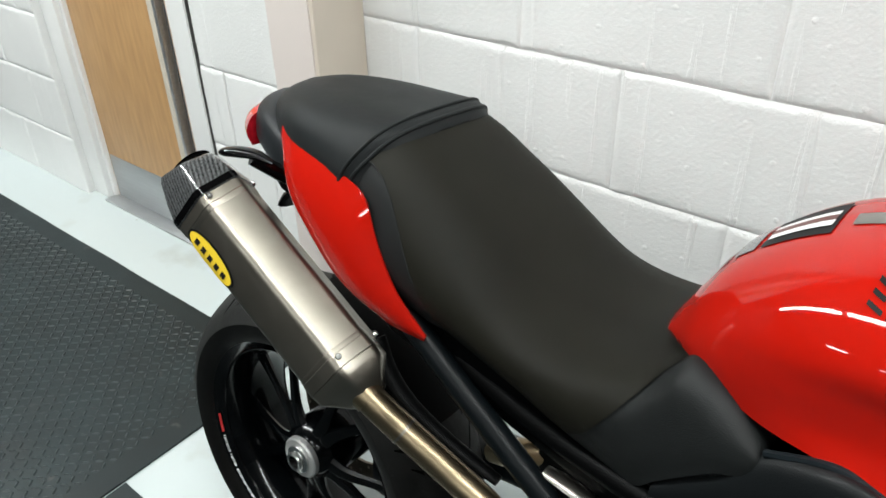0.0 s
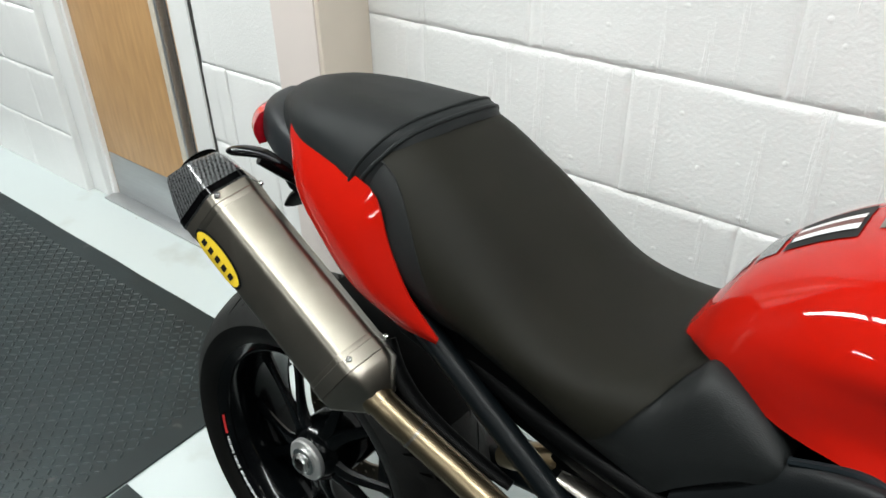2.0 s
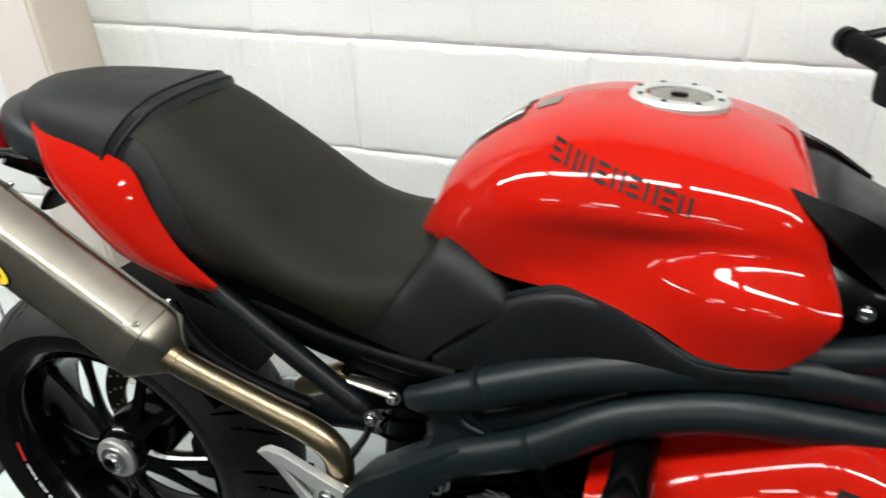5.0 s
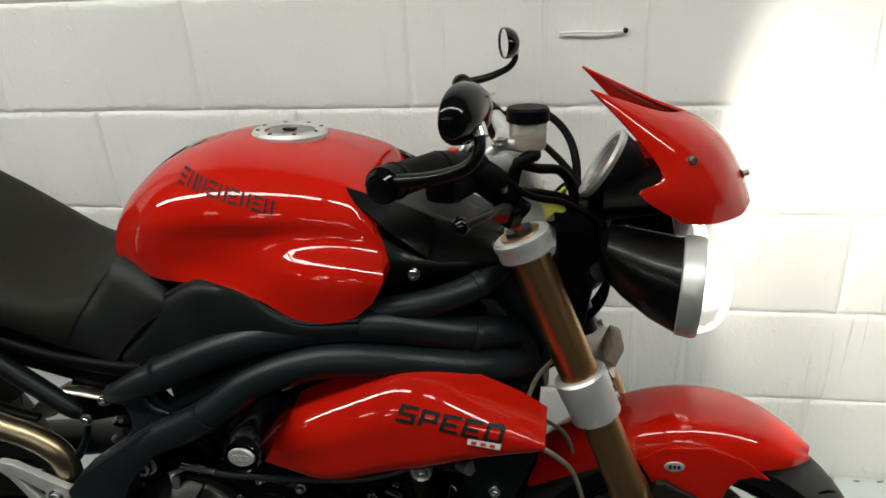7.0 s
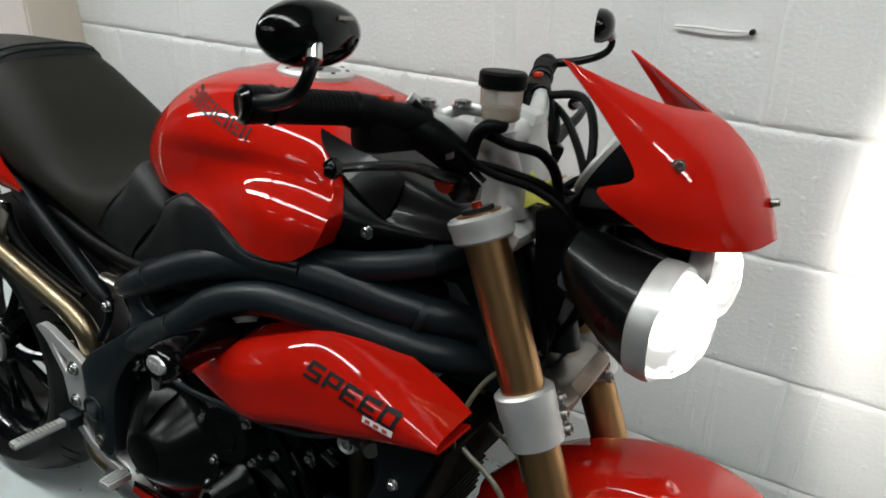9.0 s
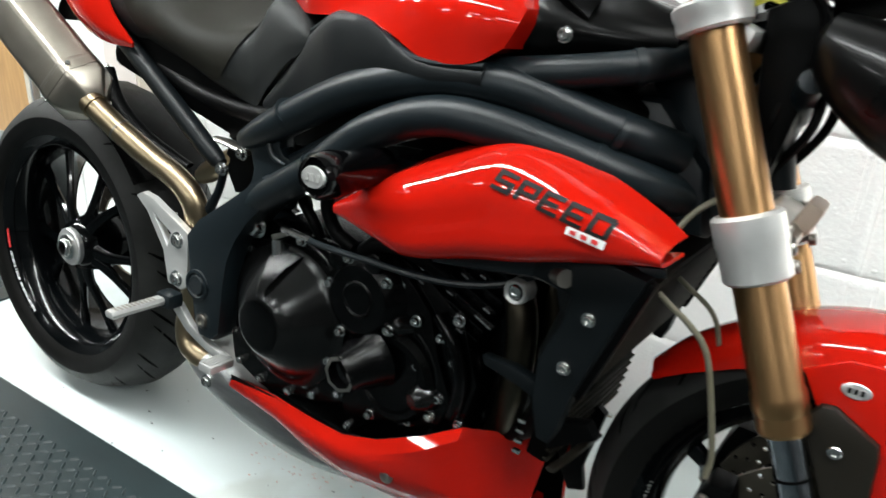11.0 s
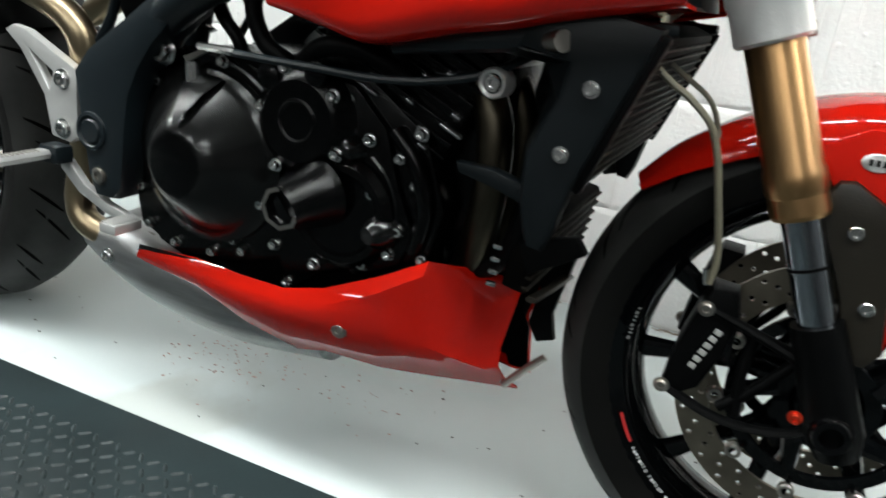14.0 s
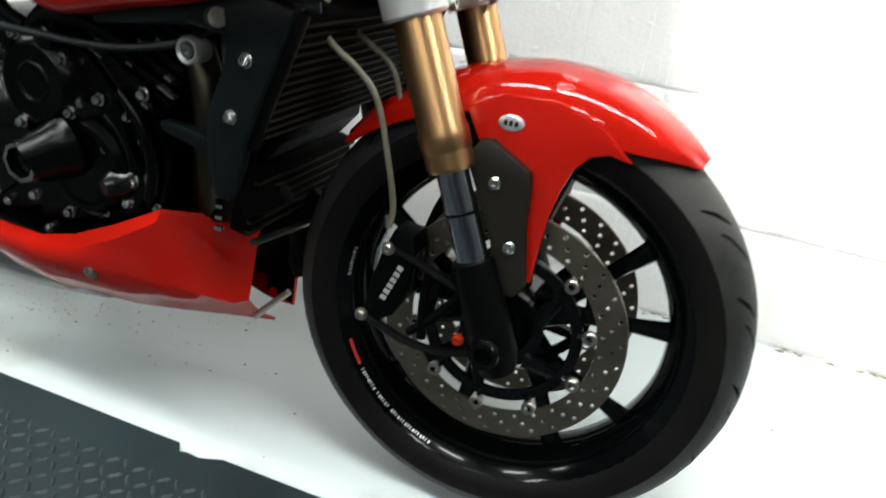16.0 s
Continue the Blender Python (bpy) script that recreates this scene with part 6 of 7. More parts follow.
yoke = part("top_yoke", moved(block((0.066, 0.18, 0.026), (0, 0, 0), 0.010), pose(1.208, 0, 0.882, 0, 22)), M_ALU, moto, "silver top yoke", m=STEER)
part("stem_nut", tube([(1.205, 0, 0.895), (1.198, 0, 0.915)], 0.020, 6, straight=True), M_BLACKSATIN, yoke, m=STEER)
part("ignition_barrel", tube([(1.248, 0.010, 0.868), (1.238, 0.010, 0.905)], 0.022, 20, straight=True), M_BLACKSATIN, yoke, "black ignition switch", m=STEER)
part("ignition_collar", tube([(1.241, 0.010, 0.896), (1.239, 0.010, 0.904)], 0.030, 24, straight=True), M_ALU, yoke, "silver ignition collar", m=STEER)
part("bottom_yoke", moved(block((0.050, 0.17, 0.050), (0, 0, 0), 0.012), pose(1.296, 0, 0.675, 0, 22)), M_DISC, moto, "grey bottom yoke", m=STEER)
part("brake_splitter", moved(block((0.02, 0.07, 0.036), (0, 0, 0), 0.006), pose(1.325, -0.01, 0.70, 0, 22)), M_CARDPINK, moto, "cream plastic block below the headlamps", m=STEER)

# mudguard
MUD = []
for ang, half, r, skirt in ((-52, 0.040, 0.303, 0.010), (-40, 0.058, 0.304, 0.024), (-22, 0.066, 0.306, 0.036), (-6, 0.072, 0.310, 0.046), (8, 0.074, 0.312, 0.050), (20, 0.068, 0.310, 0.044), (30, 0.048, 0.306, 0.024), (37, 0.016, 0.301, 0.006)):
    a = radians(90 - ang)
    MUD.append([(math.cos(a) * rr, y, math.sin(a) * rr) for y, rr in ((-half - 0.008, r - skirt), (-half - 0.002, r - skirt * 0.45), (-half * 0.78, r - 0.003), (-half * 0.4, r + 0.003), (0, r + 0.005), (half * 0.4, r + 0.003), (half * 0.78, r - 0.003), (half + 0.002, r - skirt * 0.45), (half + 0.008, r - skirt))])
fm = STEER @ Matrix.Translation(FRONT_AT)
rows = list(zip(*[spline(c, 4) for c in zip(*[spline(r, 3) for r in MUD])]))
mud = part("front_mudguard", shell(rows, 0.0035), M_RED, moto, "glossy red front mudguard", m=fm, angle=50)
for s in (-1, 1):
    part("mudguard_leg", plate([(1.362, 0.555), (1.40, 0.577), (1.46, 0.580), (1.51, 0.562), (1.545, 0.532), (1.522, 0.536), (1.503, 0.530), (1.489, 0.514), (1.479, 0.488), (1.472, 0.455), (1.468, 0.42), (1.466, 0.372), (1.458, 0.372), (1.450, 0.42), (1.440, 0.50), (1.385, 0.515)], s * 0.077, s * 0.0835, 0.002), M_RED, mud, m=STEER)
    guard = part("fork_guard", plate([(1.372, 0.505), (1.386, 0.528), (1.400, 0.530), (1.446, 0.504), (1.450, 0.49), (1.452, 0.444), (1.464, 0.372), (1.452, 0.355), (1.432, 0.355), (1.412, 0.42)], s * 0.084, s * 0.101, 0.0095), M_GUARD, moto, "dark bronze-black fork guard", m=STEER)
    bolts([(1.410, s * 0.099 if s < 0 else 0.095, 0.484), (1.438, s * 0.099 if s < 0 else 0.095, 0.415)], guard, 0.0072, 0.005, STEER)
part("mudguard_badge", moved(lathe([(0.0, -0.0012), (0.011, -0.001), (0.0125, 0.0)], 24), Matrix.Translation((1.413, -0.0838, 0.548)) @ Matrix.Diagonal((1.15, 1, 0.7, 1))), M_ALU, mud, "small oval silver badge", m=STEER)
for dx in (-0.006, 0, 0.006):
    part("badge_mark", block((0.004, 0.0006, 0.006), (1.413 + dx, -0.0852, 0.548), 0), M_INK, mud, m=STEER)

# front brake
for s in (-1, 1):
    y0, y1 = s * 0.060, s * 0.108
    cal = part("front_caliper", plate([(1.303, 0.402), (1.328, 0.400), (1.334, 0.375), (1.328, 0.335), (1.312, 0.292), (1.290, 0.276), (1.274, 0.285), (1.281, 0.335), (1.292, 0.375)], y0, y1, 0.007), M_BLACKMATT, moto, "matt black front brake caliper", m=STEER)
    part("upper_arm", tube([(1.300, s * 0.105, 0.382), (1.345, s * 0.105, 0.368), (1.392, s * 0.104, 0.352)], [0.007, 0.0068, 0.010], 10, flat=0.7), M_BLACKMATT, cal, m=STEER)
    part("lower_arm", tube([(1.276, s * 0.105, 0.286), (1.330, s * 0.105, 0.266), (1.380, s * 0.104, 0.264), (1.425, s * 0.104, 0.278)], [0.007, 0.0072, 0.0065, 0.008], 10, flat=0.7), M_BLACKMATT, cal, m=STEER)
    part("cross_arm", tube([(1.335, s * 0.100, 0.275), (1.365, s * 0.100, 0.305), (1.395, s * 0.100, 0.345)], 0.006, 10), M_BLACKMATT, cal, m=STEER)
    part("stay_arm", tube([(1.352, s * 0.100, 0.366), (1.349, s * 0.100, 0.320), (1.352, s * 0.100, 0.272)], 0.006, 10), M_BLACKMATT, cal, m=STEER)
    part("pad_slot", block((0.007, 0.030, 0.052), (1.331, s * 0.086, 0.352), 0.002), M_BLACKGLOSS, cal, m=STEER)
    ya = s * 0.110 if s < 0 else 0.104
    bolts([(1.301, ya - 0.002, 0.381), (1.276, ya - 0.002, 0.287)], cal, 0.0062, 0.005, STEER, material=M_DISC)
    bolts([(1.404, s * 0.128 if s < 0 else 0.124, 0.300)], cal, 0.0055, 0.005, STEER, material=M_ANODRED, name="reflector_bolt")
    for k in range(6 if s < 0 else 0):
        part("caliper_mark", moved(block((0.0075, 0.0012, 0.0058), (0, 0, -0.0225 + 0.009 * k), 0.0004), pose(1.309, y1 - 0.0003, 0.337, 0, 22)), M_GREYINK, cal, m=STEER)
    part("bleed_nipple", tube([(1.295, s * 0.10, 0.402), (1.292, s * 0.10, 0.418)], 0.004, 8, straight=True), M_CHROME, cal, m=STEER)
part("brake_hose", tube([(1.275, -0.060, 0.735), (1.220, -0.085, 0.69), (1.200, -0.110, 0.640), (1.204, -0.115, 0.6085), (1.2185, -0.115, 0.594), (1.240, -0.115, 0.581), (1.263, -0.115, 0.561), (1.275, -0.113, 0.536), (1.286, -0.110, 0.494), (1.296, -0.107, 0.450), (1.299, -0.105, 0.425), (1.297, -0.105, 0.405)], 0.0036, 8), M_HOSE, moto, "clear-coated braided brake hose", m=STEER)
part("sensor_wire", tube([(1.255, -0.02, 0.69), (1.205, -0.04, 0.655), (1.194, -0.05, 0.628), (1.206, -0.05, 0.610), (1.223, -0.05, 0.598), (1.249, -0.05, 0.582), (1.262, -0.05, 0.567), (1.270, -0.05, 0.545), (1.276, -0.052, 0.525)], 0.0030, 8), M_HOSE, moto, "thin grey sensor wire", m=STEER)

# flyscreen
SCREEN = [
    [(1.500, 0, 0.919), (1.487, 0, 0.954), (1.464, 0, 0.997), (1.432, 0, 1.028), (1.408, 0, 1.041)],
    [(1.478, 0.042, 0.911), (1.467, 0.046, 0.950), (1.440, 0.052, 0.997), (1.402, 0.055, 1.032), (1.366, 0.060, 1.051)],
    [(1.434, 0.086, 0.913), (1.430, 0.092, 0.950), (1.400, 0.094, 0.997), (1.347, 0.099, 1.042), (1.298, 0.109, 1.079)],
    [(1.395, 0.108, 0.920), (1.337, 0.140, 0.966), (1.366, 0.116, 0.983), (1.326, 0.114, 1.036), (1.277, 0.121, 1.088)],
]
half = [spline(r, 5) for r in SCREEN]
cols = [spline(c, 4) for c in zip(*half)]
full = [[q * (1, -1, 1) for q in reversed(c[1:])] + list(c) for c in cols]
screen = part("flyscreen", shell(full, 0.003), M_RED, moto, "glossy red pointed flyscreen", m=STEER, angle=60)
bolts([(1.402, -0.0945, 0.997)], screen, 0.0052, 0.005, STEER, material=M_DISC, axis=(0.35, -0.93, 0.1))
bolts([(1.487, 0, 0.957)], screen, 0.0045, 0.007, STEER, material=M_DISC, axis=(0.95, 0, 0.3))
part("screen_bracket", tube([(1.33, -0.05, 0.94), (1.38, -0.07, 0.95), (1.42, -0.07, 0.96)], 0.008, 8), M_BLACKMATT, moto, m=STEER)
part("screen_underside", body([(1.30, [(0, 0.955), (0.05, 0.95), (0.075, 0.93), (0.05, 0.905), (0, 0.90)]), (1.38, [(0, 0.97), (0.06, 0.965), (0.09, 0.94), (0.06, 0.918), (0, 0.915)]), (1.47, [(0, 0.94), (0.02, 0.938), (0.035, 0.93), (0.02, 0.918), (0, 0.917)])], 4, 4), M_BLACKMATT, moto, "black instrument support", m=STEER)

# headlamps
SHAPE = [(math.cos(a) * (1 + 0.025 * math.cos(5 * (a - math.pi / 2))), math.sin(a) * (1 + 0.025 * math.cos(5 * (a - math.pi / 2)))) for a in (2 * math.pi * i / 40 for i in range(40))]


def lamp_loft(stations, caps=True):
    rows = [[(u * r, -y, v * r + dv) for u, v in SHAPE] for y, r, dv in stations]
    return grid_mesh(rows, closed=True, caps=caps)


for s in (-1, 1):
    hm = STEER @ pose(1.342, s * 0.078, 0.834, 0, 0, 0) @ pose(0, 0, 0, 0, 3, -s * -9) @ pose(0, 0, 0, 0, 0, 90)
    bowl = part("headlamp", lamp_loft([(-0.046, 0.022, 0.036), (-0.036, 0.036, 0.034), (-0.012, 0.046, 0.023), (0.024, 0.056, 0.009), (0.058, 0.0622, 0), (0.062, 0.060, 0)]), M_COWL, moto, "black headlamp with silver rim, lit", m=hm)
    part("rim", lamp_loft([(0.057, 0.0620, 0), (0.059, 0.0645, 0), (0.072, 0.0660, 0), (0.081, 0.0658, 0), (0.085, 0.0635, 0), (0.084, 0.0595, 0), (0.060, 0.057, 0)], False), M_ALU, bowl, "silver rim", m=hm)
    part("lens", lamp_loft([(0.076, 0.0598, 0), (0.090, 0.0580, 0), (0.104, 0.051, 0), (0.114, 0.040, 0), (0.120, 0.026, 0), (0.123, 0.009, 0)]), M_LAMPON, bowl, "glowing lens", m=hm)
part("wiring_cover", plate([(1.238, 0.905), (1.282, 0.928), (1.304, 0.885), (1.296, 0.820), (1.284, 0.755), (1.270, 0.710), (1.258, 0.760), (1.246, 0.830)], -0.052, 0.052, 0.012), M_BLACKMATT, moto, "black wiring and bracket cover behind the headlamps", m=STEER)
part("lamp_bracket", tube([(1.30, -0.07, 0.84), (1.285, 0, 0.80), (1.30, 0.07, 0.84)], 0.014, 10), M_BLACKSATIN, moto, "black headlamp bracket", m=STEER)
part("lamp_stalk", tube([(1.30, 0, 0.90), (1.27, 0, 0.80), (1.285, 0, 0.72)], 0.02, 12), M_BLACKSATIN, moto, m=STEER)

# instruments
im = STEER @ pose(1.306, 0.0, 0.968, 0, -58, 0) @ pose(0, 0, 0, 90)
clock = part("rev_counter", lathe([(0.0, -0.055), (0.03, -0.05), (0.047, -0.02), (0.051, 0.0), (0.048, 0.004)], 40), M_BLACKSATIN, moto, "round rev counter with silver bezel", m=im)
part("bezel", lathe([(0.044, 0.0), (0.052, 0.0), (0.053, 0.006), (0.050, 0.010), (0.044, 0.008)], 40, close=True), M_ALU, clock, "silver bezel", m=im)
part("dial", lathe([(0.0, 0.002), (0.045, 0.002)], 40), M_DIAL, clock, m=im)
part("dial_hand", moved(block((0.003, 0.001, 0.032), (0, 0.003, 0.012), 0), pose(0, 0, 0, 0, 40)), M_REDINK, clock, m=im)
for k in range(11):
    part("dial_tick", moved(block((0.002, 0.0008, 0.006), (0, 0.0026, 0.038), 0), pose(0, 0, 0, 0, -130 + 26 * k)), M_WHITEINK, clock, m=im)

BARM = STEER @ Matrix.Translation((0, 0, -0.010))
# handlebar and controls
part("handlebar", tube([(1.070, -0.346, 1.032), (1.118, -0.22, 1.022), (1.150, -0.15, 1.006), (1.172, -0.08, 0.985), (1.176, 0.0, 0.980), (1.172, 0.08, 0.985), (1.150, 0.15, 1.006), (1.118, 0.22, 1.022), (1.070, 0.346, 1.032)], [0.011, 0.011, 0.012, 0.016, 0.016, 0.016, 0.012, 0.011, 0.011], 16, 5), M_ALU, moto, "silver tapered handlebar", m=STEER)
for s in (-1, 1):
    grip = part("grip", tube([(1.078, s * 0.330, 1.042), (1.080, s * 0.325, 1.042), (1.083, s * 0.318, 1.041), (1.108, s * 0.245, 1.035), (1.110, s * 0.24, 1.034)], [0.012, 0.019, 0.0165, 0.0165, 0.019], 18, straight=True), M_BLACKMATT, moto, "black rubber grip", m=BARM)
    for k in range(14):
        u = k / 14
        part("grip_ring", tube([(1.084 + 0.024 * u, s * (0.314 - 0.070 * u), 1.0410 - 0.0058 * u), (1.0850 + 0.024 * u, s * (0.3110 - 0.070 * u), 1.0408 - 0.0058 * u)], 0.0172, 14, straight=True), M_BLACKMATT, grip, m=BARM)
    part("grip_sleeve", tube([(1.107, s * 0.247, 1.0352), (1.118, s * 0.218, 1.031)], 0.0172, 18, straight=True), M_BLACKMATT, grip, m=BARM)
    part("bar_end", tube([(1.070, s * 0.356, 1.044), (1.072, s * 0.352, 1.044), (1.078, s * 0.330, 1.042)], [0.012, 0.016, 0.015], 16, straight=True), M_BLACKGLOSS, grip, "black bar end", m=BARM)
    part("switch_box", moved(block((0.042, 0.074, 0.050), (0, 0, 0), 0.013), Matrix.Translation((1.121, s * 0.192, 1.012)) @ pose(0, 0, 0, 0, 0, s * 20)), M_BLACKMATT, moto, "black switch housing", m=BARM)
    part("control_clamp", tube([(1.116, s * 0.222, 1.030), (1.146, s * 0.158, 1.017)], 0.0165, 14, straight=True), M_BLACKMATT, moto, "black control clamp", m=BARM)
    part("switch_button", block((0.013, 0.015, 0.012), (1.122, s * 0.199, 1.041), 0.004), M_ANODRED, moto, m=BARM)
    part("mirror_clamp", tube([(1.073, s * 0.350, 1.044), (1.078, s * 0.332, 1.043)], 0.0180, 16, straight=True), M_BLACKMATT, moto, m=BARM)
    arm = part("mirror_arm", tube([(1.070, s * 0.344, 1.036), (1.090, s * 0.350, 1.038), (1.125, s * 0.364, 1.045), (1.156, s * 0.378, 1.058), (1.168, s * 0.380, 1.074), (1.168, s * 0.374, 1.090)], [0.0085, 0.0075, 0.0068, 0.006, 0.0055, 0.0055], 12), M_COWL, moto, "black mirror arm", m=STEER)
    part("mirror_knuckle", tube([(1.168, s * 0.376, 1.084), (1.164, s * 0.370, 1.096)], 0.0085, 10, straight=True), M_CHROME, arm, m=STEER)
    mm = STEER @ Matrix.Translation((1.154, s * 0.360, 1.103)) @ pose(0, 0, 0, 0, 0, s * 14) @ pose(0, 0, 0, 0, 0, 90)
    mir = part("mirror", moved(lathe([(0.0, -0.021), (0.018, -0.0195), (0.034, -0.014), (0.043, -0.005), (0.045, 0.004), (0.043, 0.007), (0.040, 0.004)], 36), Matrix.Diagonal((1.10, 1, 0.61, 1))), M_BLACKGLOSS, moto, "oval gloss black mirror", m=mm, angle=60)
    part("mirror_glass", moved(lathe([(0.0, 0.0045), (0.040, 0.0045)], 36), Matrix.Diagonal((1.10, 1, 0.61, 1))), M_MIRROR, mir, "mirror glass", m=mm)
    part("mirror_mark", block((0.016, 0.0008, 0.003), (0.02, -0.0190, 0.014), 0), M_DISC, mir, m=mm) if s < 0 else None
    part("bar_riser", tube([(1.200, s * 0.048, 0.89), (1.196, s * 0.048, 0.925), (1.182, s * 0.048, 0.965), (1.176, s * 0.048, 0.985)], [0.030, 0.026, 0.024, 0.028], 18, straight=True), M_ALU, moto, "silver bar riser", m=STEER)
    part("riser_cap", moved(block((0.042, 0.032, 0.022), (0, 0, 0), 0.006), pose(1.174, s * 0.045, 0.997, 0, 12)), M_ALU, moto, "silver riser cap", m=STEER)
    part("lever", tube([(1.178, s * 0.130, 0.955), (1.178, s * 0.180, 0.970), (1.180, s * 0.235, 0.988), (1.168, s * 0.278, 0.994), (1.142, s * 0.312, 0.992)], [0.011, 0.010, 0.0075, 0.0062, 0.006], 10, flat=0.7), M_COWL, moto, "black brake and clutch lever", m=BARM)
    part("lever_ball", tube([(1.148, s * 0.306, 0.992), (1.142, s * 0.312, 0.992), (1.136, s * 0.318, 0.992)], [0.006, 0.0105, 0.006], 12), M_BLACKGLOSS, moto, m=BARM)
    part("master_cylinder", tube([(1.115, s * 0.189, 1.021), (1.147, s * 0.160, 1.006), (1.172, s * 0.130, 0.978), (1.180, s * 0.120, 0.960)], [0.018, 0.021, 0.020, 0.015], 14), M_BLACKMATT, moto, "black master cylinder", m=BARM)
    part("lever_perch", moved(block((0.036, 0.030, 0.030), (0, 0, 0), 0.008), Matrix.Translation((1.180, s * 0.128, 0.950)) @ pose(0, 0, 0, 0, 20, s * 30)), M_COWL, moto, "black lever perch", m=BARM)
    part("perch_screw", tube([(1.174, s * 0.150, 0.984), (1.173, s * 0.152, 0.990)], 0.0075, 12, straight=True), M_DISC, moto, m=BARM)
    part("lever_adjuster", tube([(1.173, s * 0.150, 0.956), (1.172, s * 0.158, 0.953)], 0.011, 8, straight=True), M_ANODRED, moto, "red lever adjuster", m=BARM)
for k, line in enumerate(([(1.128, -0.185, 1.015), (1.170, -0.150, 0.975), (1.215, -0.090, 0.955), (1.262, -0.050, 0.930), (1.285, -0.040, 0.880)],
                          [(1.128, 0.185, 1.015), (1.190, 0.140, 0.990), (1.240, 0.070, 0.965), (1.275, 0.020, 0.930), (1.290, 0.010, 0.880)],
                          [(1.140, -0.175, 1.030), (1.200, -0.130, 0.965), (1.250, -0.085, 0.940), (1.292, -0.070, 0.910), (1.300, -0.060, 0.86)],
                          [(1.225, 0.035, 0.90), (1.262, 0.045, 0.930), (1.290, 0.035, 0.900), (1.288, 0.025, 0.840)])):
    part("control_cable", tube(line, (0.0055, 0.0055, 0.0045, 0.006)[k], 10), M_BLACKMATT, moto, "black control cable", m=STEER)
part("adjuster_wheel", tube([(1.186, -0.128, 0.952), (1.200, -0.124, 0.940)], 0.013, 12, straight=True), M_BLACKGLOSS, moto, "black lever span adjuster", m=STEER)
part("bracket_arm", tube([(1.131, -0.168, 1.034), (1.138, -0.158, 1.026), (1.152, -0.140, 1.015), (1.162, -0.130, 1.018), (1.171, -0.121, 1.022), (1.188, -0.110, 1.021)], 0.0028, 8, flat=2.4), M_ALU, moto, "silver reservoir bracket", m=STEER)
bolts([(1.143, -0.152, 1.026), (1.171, -0.123, 1.026)], moto, 0.0095, 0.006, STEER, axis=(0, 0, 1))
RES = Vector((1.203, -0.096, 1.012))
pot = part("fluid_reservoir", tube([RES, RES + Vector((0, 0, 0.003)), RES + Vector((0, 0, 0.034))], [0.019, 0.0225, 0.0235], 28, straight=True), M_TRANSLUCENT, moto, "translucent brake fluid reservoir", m=STEER)
part("reservoir_fluid", tube([RES + Vector((0, 0, 0.002)), RES + Vector((0, 0, 0.016))], 0.0205, 24, straight=True), M_AMBER, pot, "amber brake fluid", m=STEER)
part("reservoir_cap", tube([RES + Vector((0, 0, 0.034)), RES + Vector((0, 0, 0.036)), RES + Vector((0, 0, 0.050)), RES + Vector((0, 0, 0.053))], [0.0235, 0.0265, 0.0265, 0.024], 28, straight=True), M_BLACKMATT, pot, "black reservoir cap", m=STEER)
part("reservoir_hose", tube([(1.203, -0.096, 1.014), (1.212, -0.108, 1.008), (1.202, -0.122, 1.007), (1.190, -0.122, 0.994), (1.184, -0.121, 0.971), (1.178, -0.118, 0.952)], 0.0080, 12), M_BLACKMATT, pot, m=STEER)
part("brake_line", tube([(1.188, -0.105, 0.998), (1.215, -0.085, 0.985), (1.245, -0.06, 0.975), (1.262, -0.045, 0.94), (1.262, -0.04, 0.87), (1.268, -0.045, 0.78), (1.275, -0.055, 0.73)], 0.0065, 10), M_BLACKMATT, moto, "black front brake line", m=STEER)
part("clutch_line", tube([(1.150, 0.16, 1.01), (1.22, 0.12, 1.02), (1.262, 0.06, 0.985), (1.266, 0.03, 0.91), (1.22, 0.05, 0.82), (1.15, 0.08, 0.74)], 0.006, 10), M_BLACKMATT, moto, "black clutch cable loop", m=STEER)
for k, (y, x) in enumerate(((-0.03, 1.268), (-0.015, 1.280), (0.005, 1.274), (0.025, 1.284), (-0.028, 1.306), (0.012, 1.316))):
    part("wiring", tube([(1.225 + 0.006 * k, y * 0.5, 0.92), (x - 0.006, y, 0.90), (x + 0.004, y * 1.4, 0.84), (x, y * 1.6, 0.79), (x - 0.03, y, 0.74)], 0.0055, 8), M_BLACKMATT, moto, "black wiring loom", m=STEER)
tag_at = moto.matrix_world @ STEER @ Vector((1.232, -0.022, 0.912))
tag = new("key_tag")
tag.matrix_world = Matrix.Translation(tag_at)
tagged(tag, "yellow plastic key tag hanging from the ignition key", "key tag")
part("tag_plate", moved(plate([(-0.030, 0.002), (-0.016, 0.012), (-0.010, 0.026), (0.004, 0.016), (0.022, 0.024), (0.018, 0.006), (0.026, -0.012), (0.006, -0.010), (-0.008, -0.022), (-0.014, -0.008)], -0.0012, 0.0012, 0.0006), pose(0, -0.012, 0.012, -38, 12, 24)), M_KEYTAG, tag)
part("tag_strap", tube([(0.008, -0.008, 0.018), (0.018, 0.004, 0.030), (0.020, 0.016, 0.016)], 0.0022, 8), M_KEYTAG, tag)
part("key_head", moved(block((0.022, 0.006, 0.026), (0, 0, 0), 0.003), pose(0.004, 0.024, 0.004, 0, 0, 20)), M_BLACKMATT, tag)

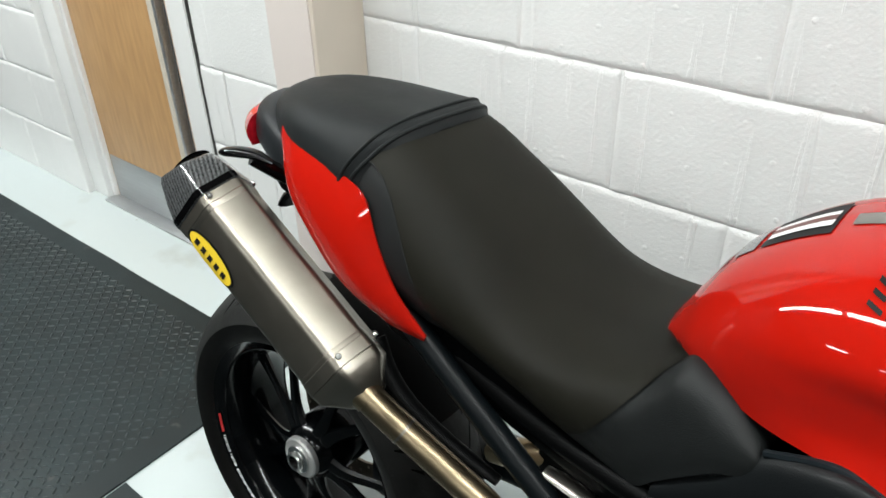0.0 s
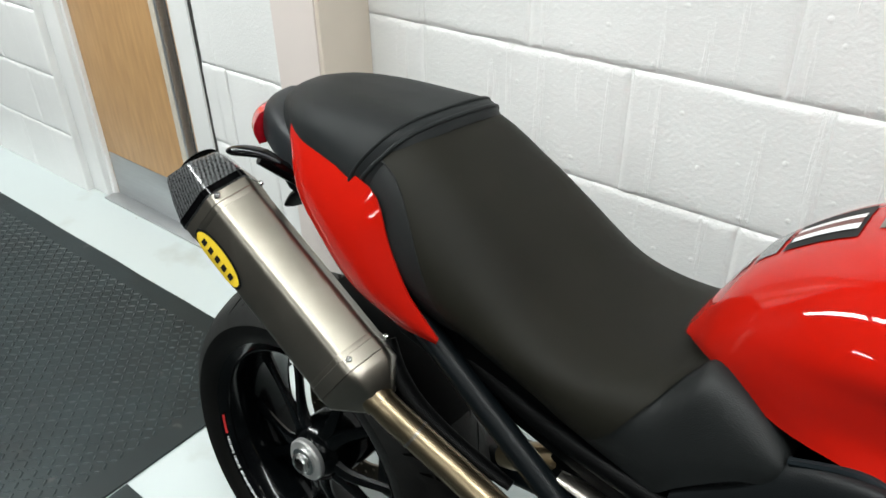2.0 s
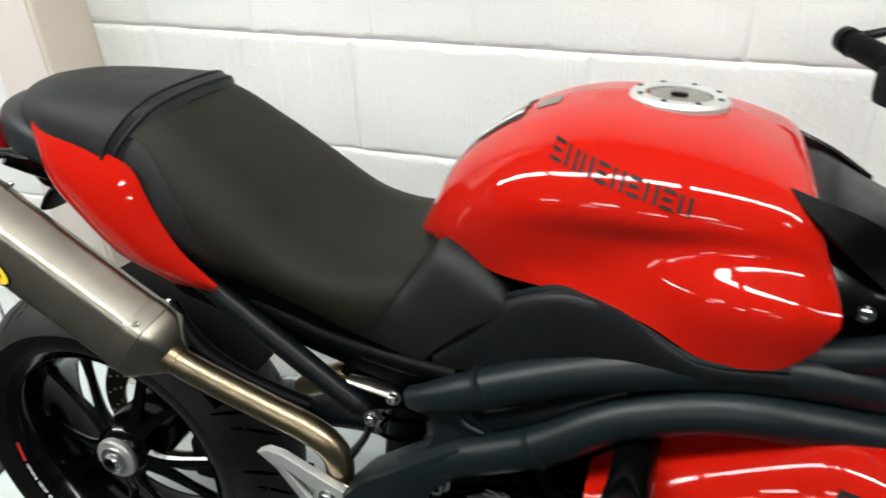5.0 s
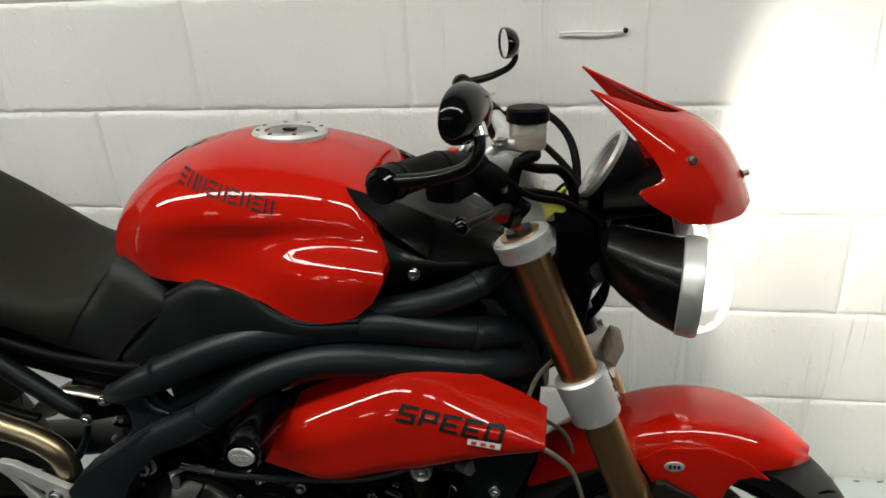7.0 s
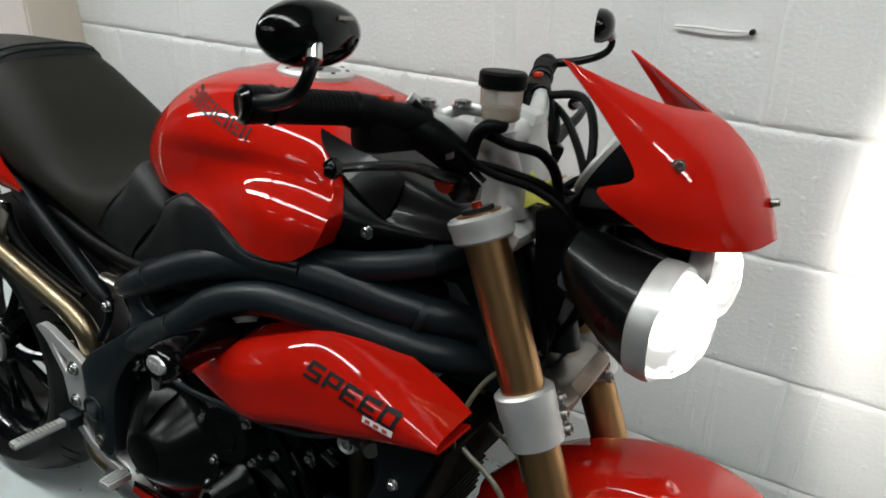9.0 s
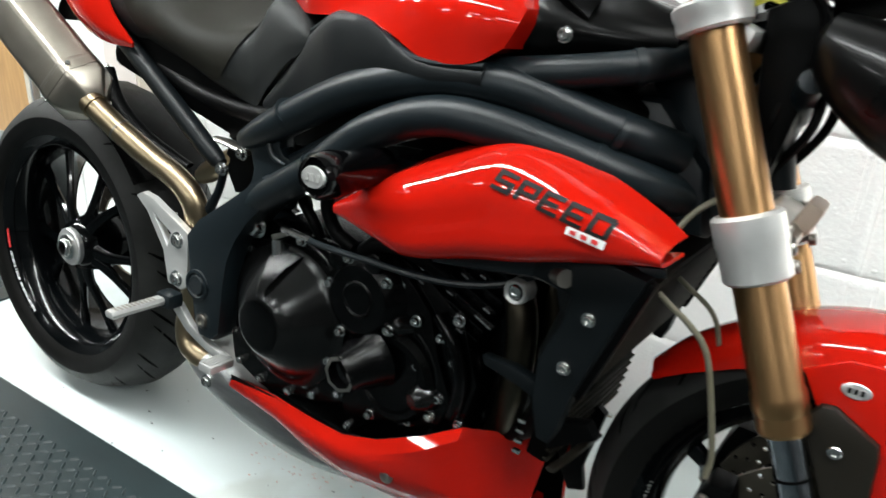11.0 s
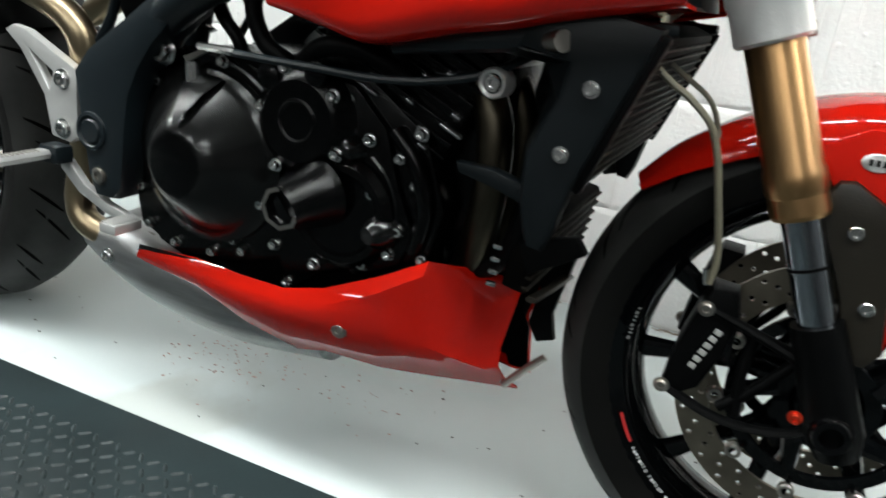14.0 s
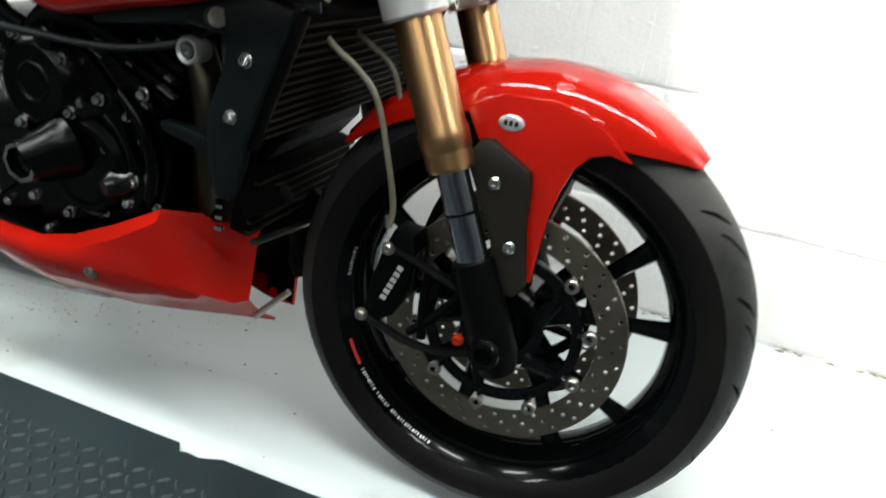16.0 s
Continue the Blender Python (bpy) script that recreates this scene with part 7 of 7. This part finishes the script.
# headlamp beams
for s in (-1, 1):
    hm = moto.matrix_world @ STEER @ pose(1.342, s * 0.078, 0.834, 0, 3, s * 9)
    lamp("headlamp_beam", "SPOT", 22, hm @ Matrix.Translation((0.135, 0, 0)) @ pose(0, 0, 0, 0, -90, 0), (1.0, 0.95, 0.86), spot=(150, 0.2, 0.045))


# ---- wall blocks, last ----
def block_mesh(w, h, seed):
    """A painted block face with soft ragged edges that fall into the joint."""
    rng = random.Random(seed)
    near = (0.0, 0.0035, 0.0075, 0.012, 0.020)
    us = [*near, *[0.02 + (w - 0.04) * i / 22 for i in range(1, 22)], *[w - q for q in reversed(near)]]
    vs = [*near, *[0.02 + (h - 0.04) * i / 8 for i in range(1, 8)], *[h - q for q in reversed(near)]]
    drop = (0.0042, 0.0026, 0.0009, 0.0002, 0.0)
    nu, nv = len(us), len(vs)
    wob = [[rng.uniform(-0.0026, 0.0022) for _ in range(nu)], [rng.uniform(-0.0026, 0.0022) for _ in range(nu)],
           [rng.uniform(-0.0012, 0.0012) for _ in range(nv)], [rng.uniform(-0.0012, 0.0012) for _ in range(nv)]]
    bm = bmesh.new()
    rows = []
    for j, v in enumerate(vs):
        row = []
        for i, u in enumerate(us):
            e, f = min(i, nu - 1 - i), min(j, nv - 1 - j)
            k = min(e, f)
            y = drop[k] if k < 5 else 0.0
            if 0 < k < 4:
                y += rng.uniform(-0.0010, 0.0009)
            elif k >= 4:
                y += rng.uniform(-0.0004, 0.0004)
            dx = (wob[2][j] if i < nu / 2 else wob[3][j]) if 0 < e < 4 else 0
            dz = (wob[0][i] if j < nv / 2 else wob[1][i]) if 0 < f < 4 else 0
            row.append(bm.verts.new((u - w / 2 + dx, y, v - h / 2 + dz)))
        rows.append(row)
    for a, b in zip(rows, rows[1:]):
        for i in range(nu - 1):
            bm.faces.new((a[i], a[i + 1], b[i + 1], b[i]))
    me = bpy.data.meshes.new("block")
    bm.to_mesh(me)
    bm.free()
    me.materials.append(M_WALL)
    me.polygons.foreach_set("use_smooth", [True] * len(me.polygons))
    return me


BLOCKS = [block_mesh(0.450, COURSE, s) for s in range(8)]
OFFSETS = (0.45, 0.18, 0.477, 0.255, 0.50)
rng = random.Random(11)
for k in range(12):
    for i in range(-12, 12):
        x0 = OFFSETS[k % 2 + 3 if k > 4 else k] + 0.45 * i
        x1 = x0 + 0.45
        for lo, hi, owner in ((-0.974, 4.6, back), (-4.2, DOOR_L, back_left)):
            a, b = max(lo, x0), min(hi, x1)
            if b - a < 0.06:
                continue
            ob = new("block", BLOCKS[rng.randrange(8)])
            ob.parent = owner
            ob.location = ((a + b) / 2, WALL_Y + rng.uniform(-0.0012, 0.0008), (k + 0.5) * COURSE - 0.006)
            ob.scale = ((b - a) / 0.45 * rng.choice((1, 1, -1)), 1, rng.choice((1, 1, -1)))
            if ob.scale.x < 0 or ob.scale.z < 0:
                ob.scale = (abs(ob.scale.x), 1, abs(ob.scale.z))
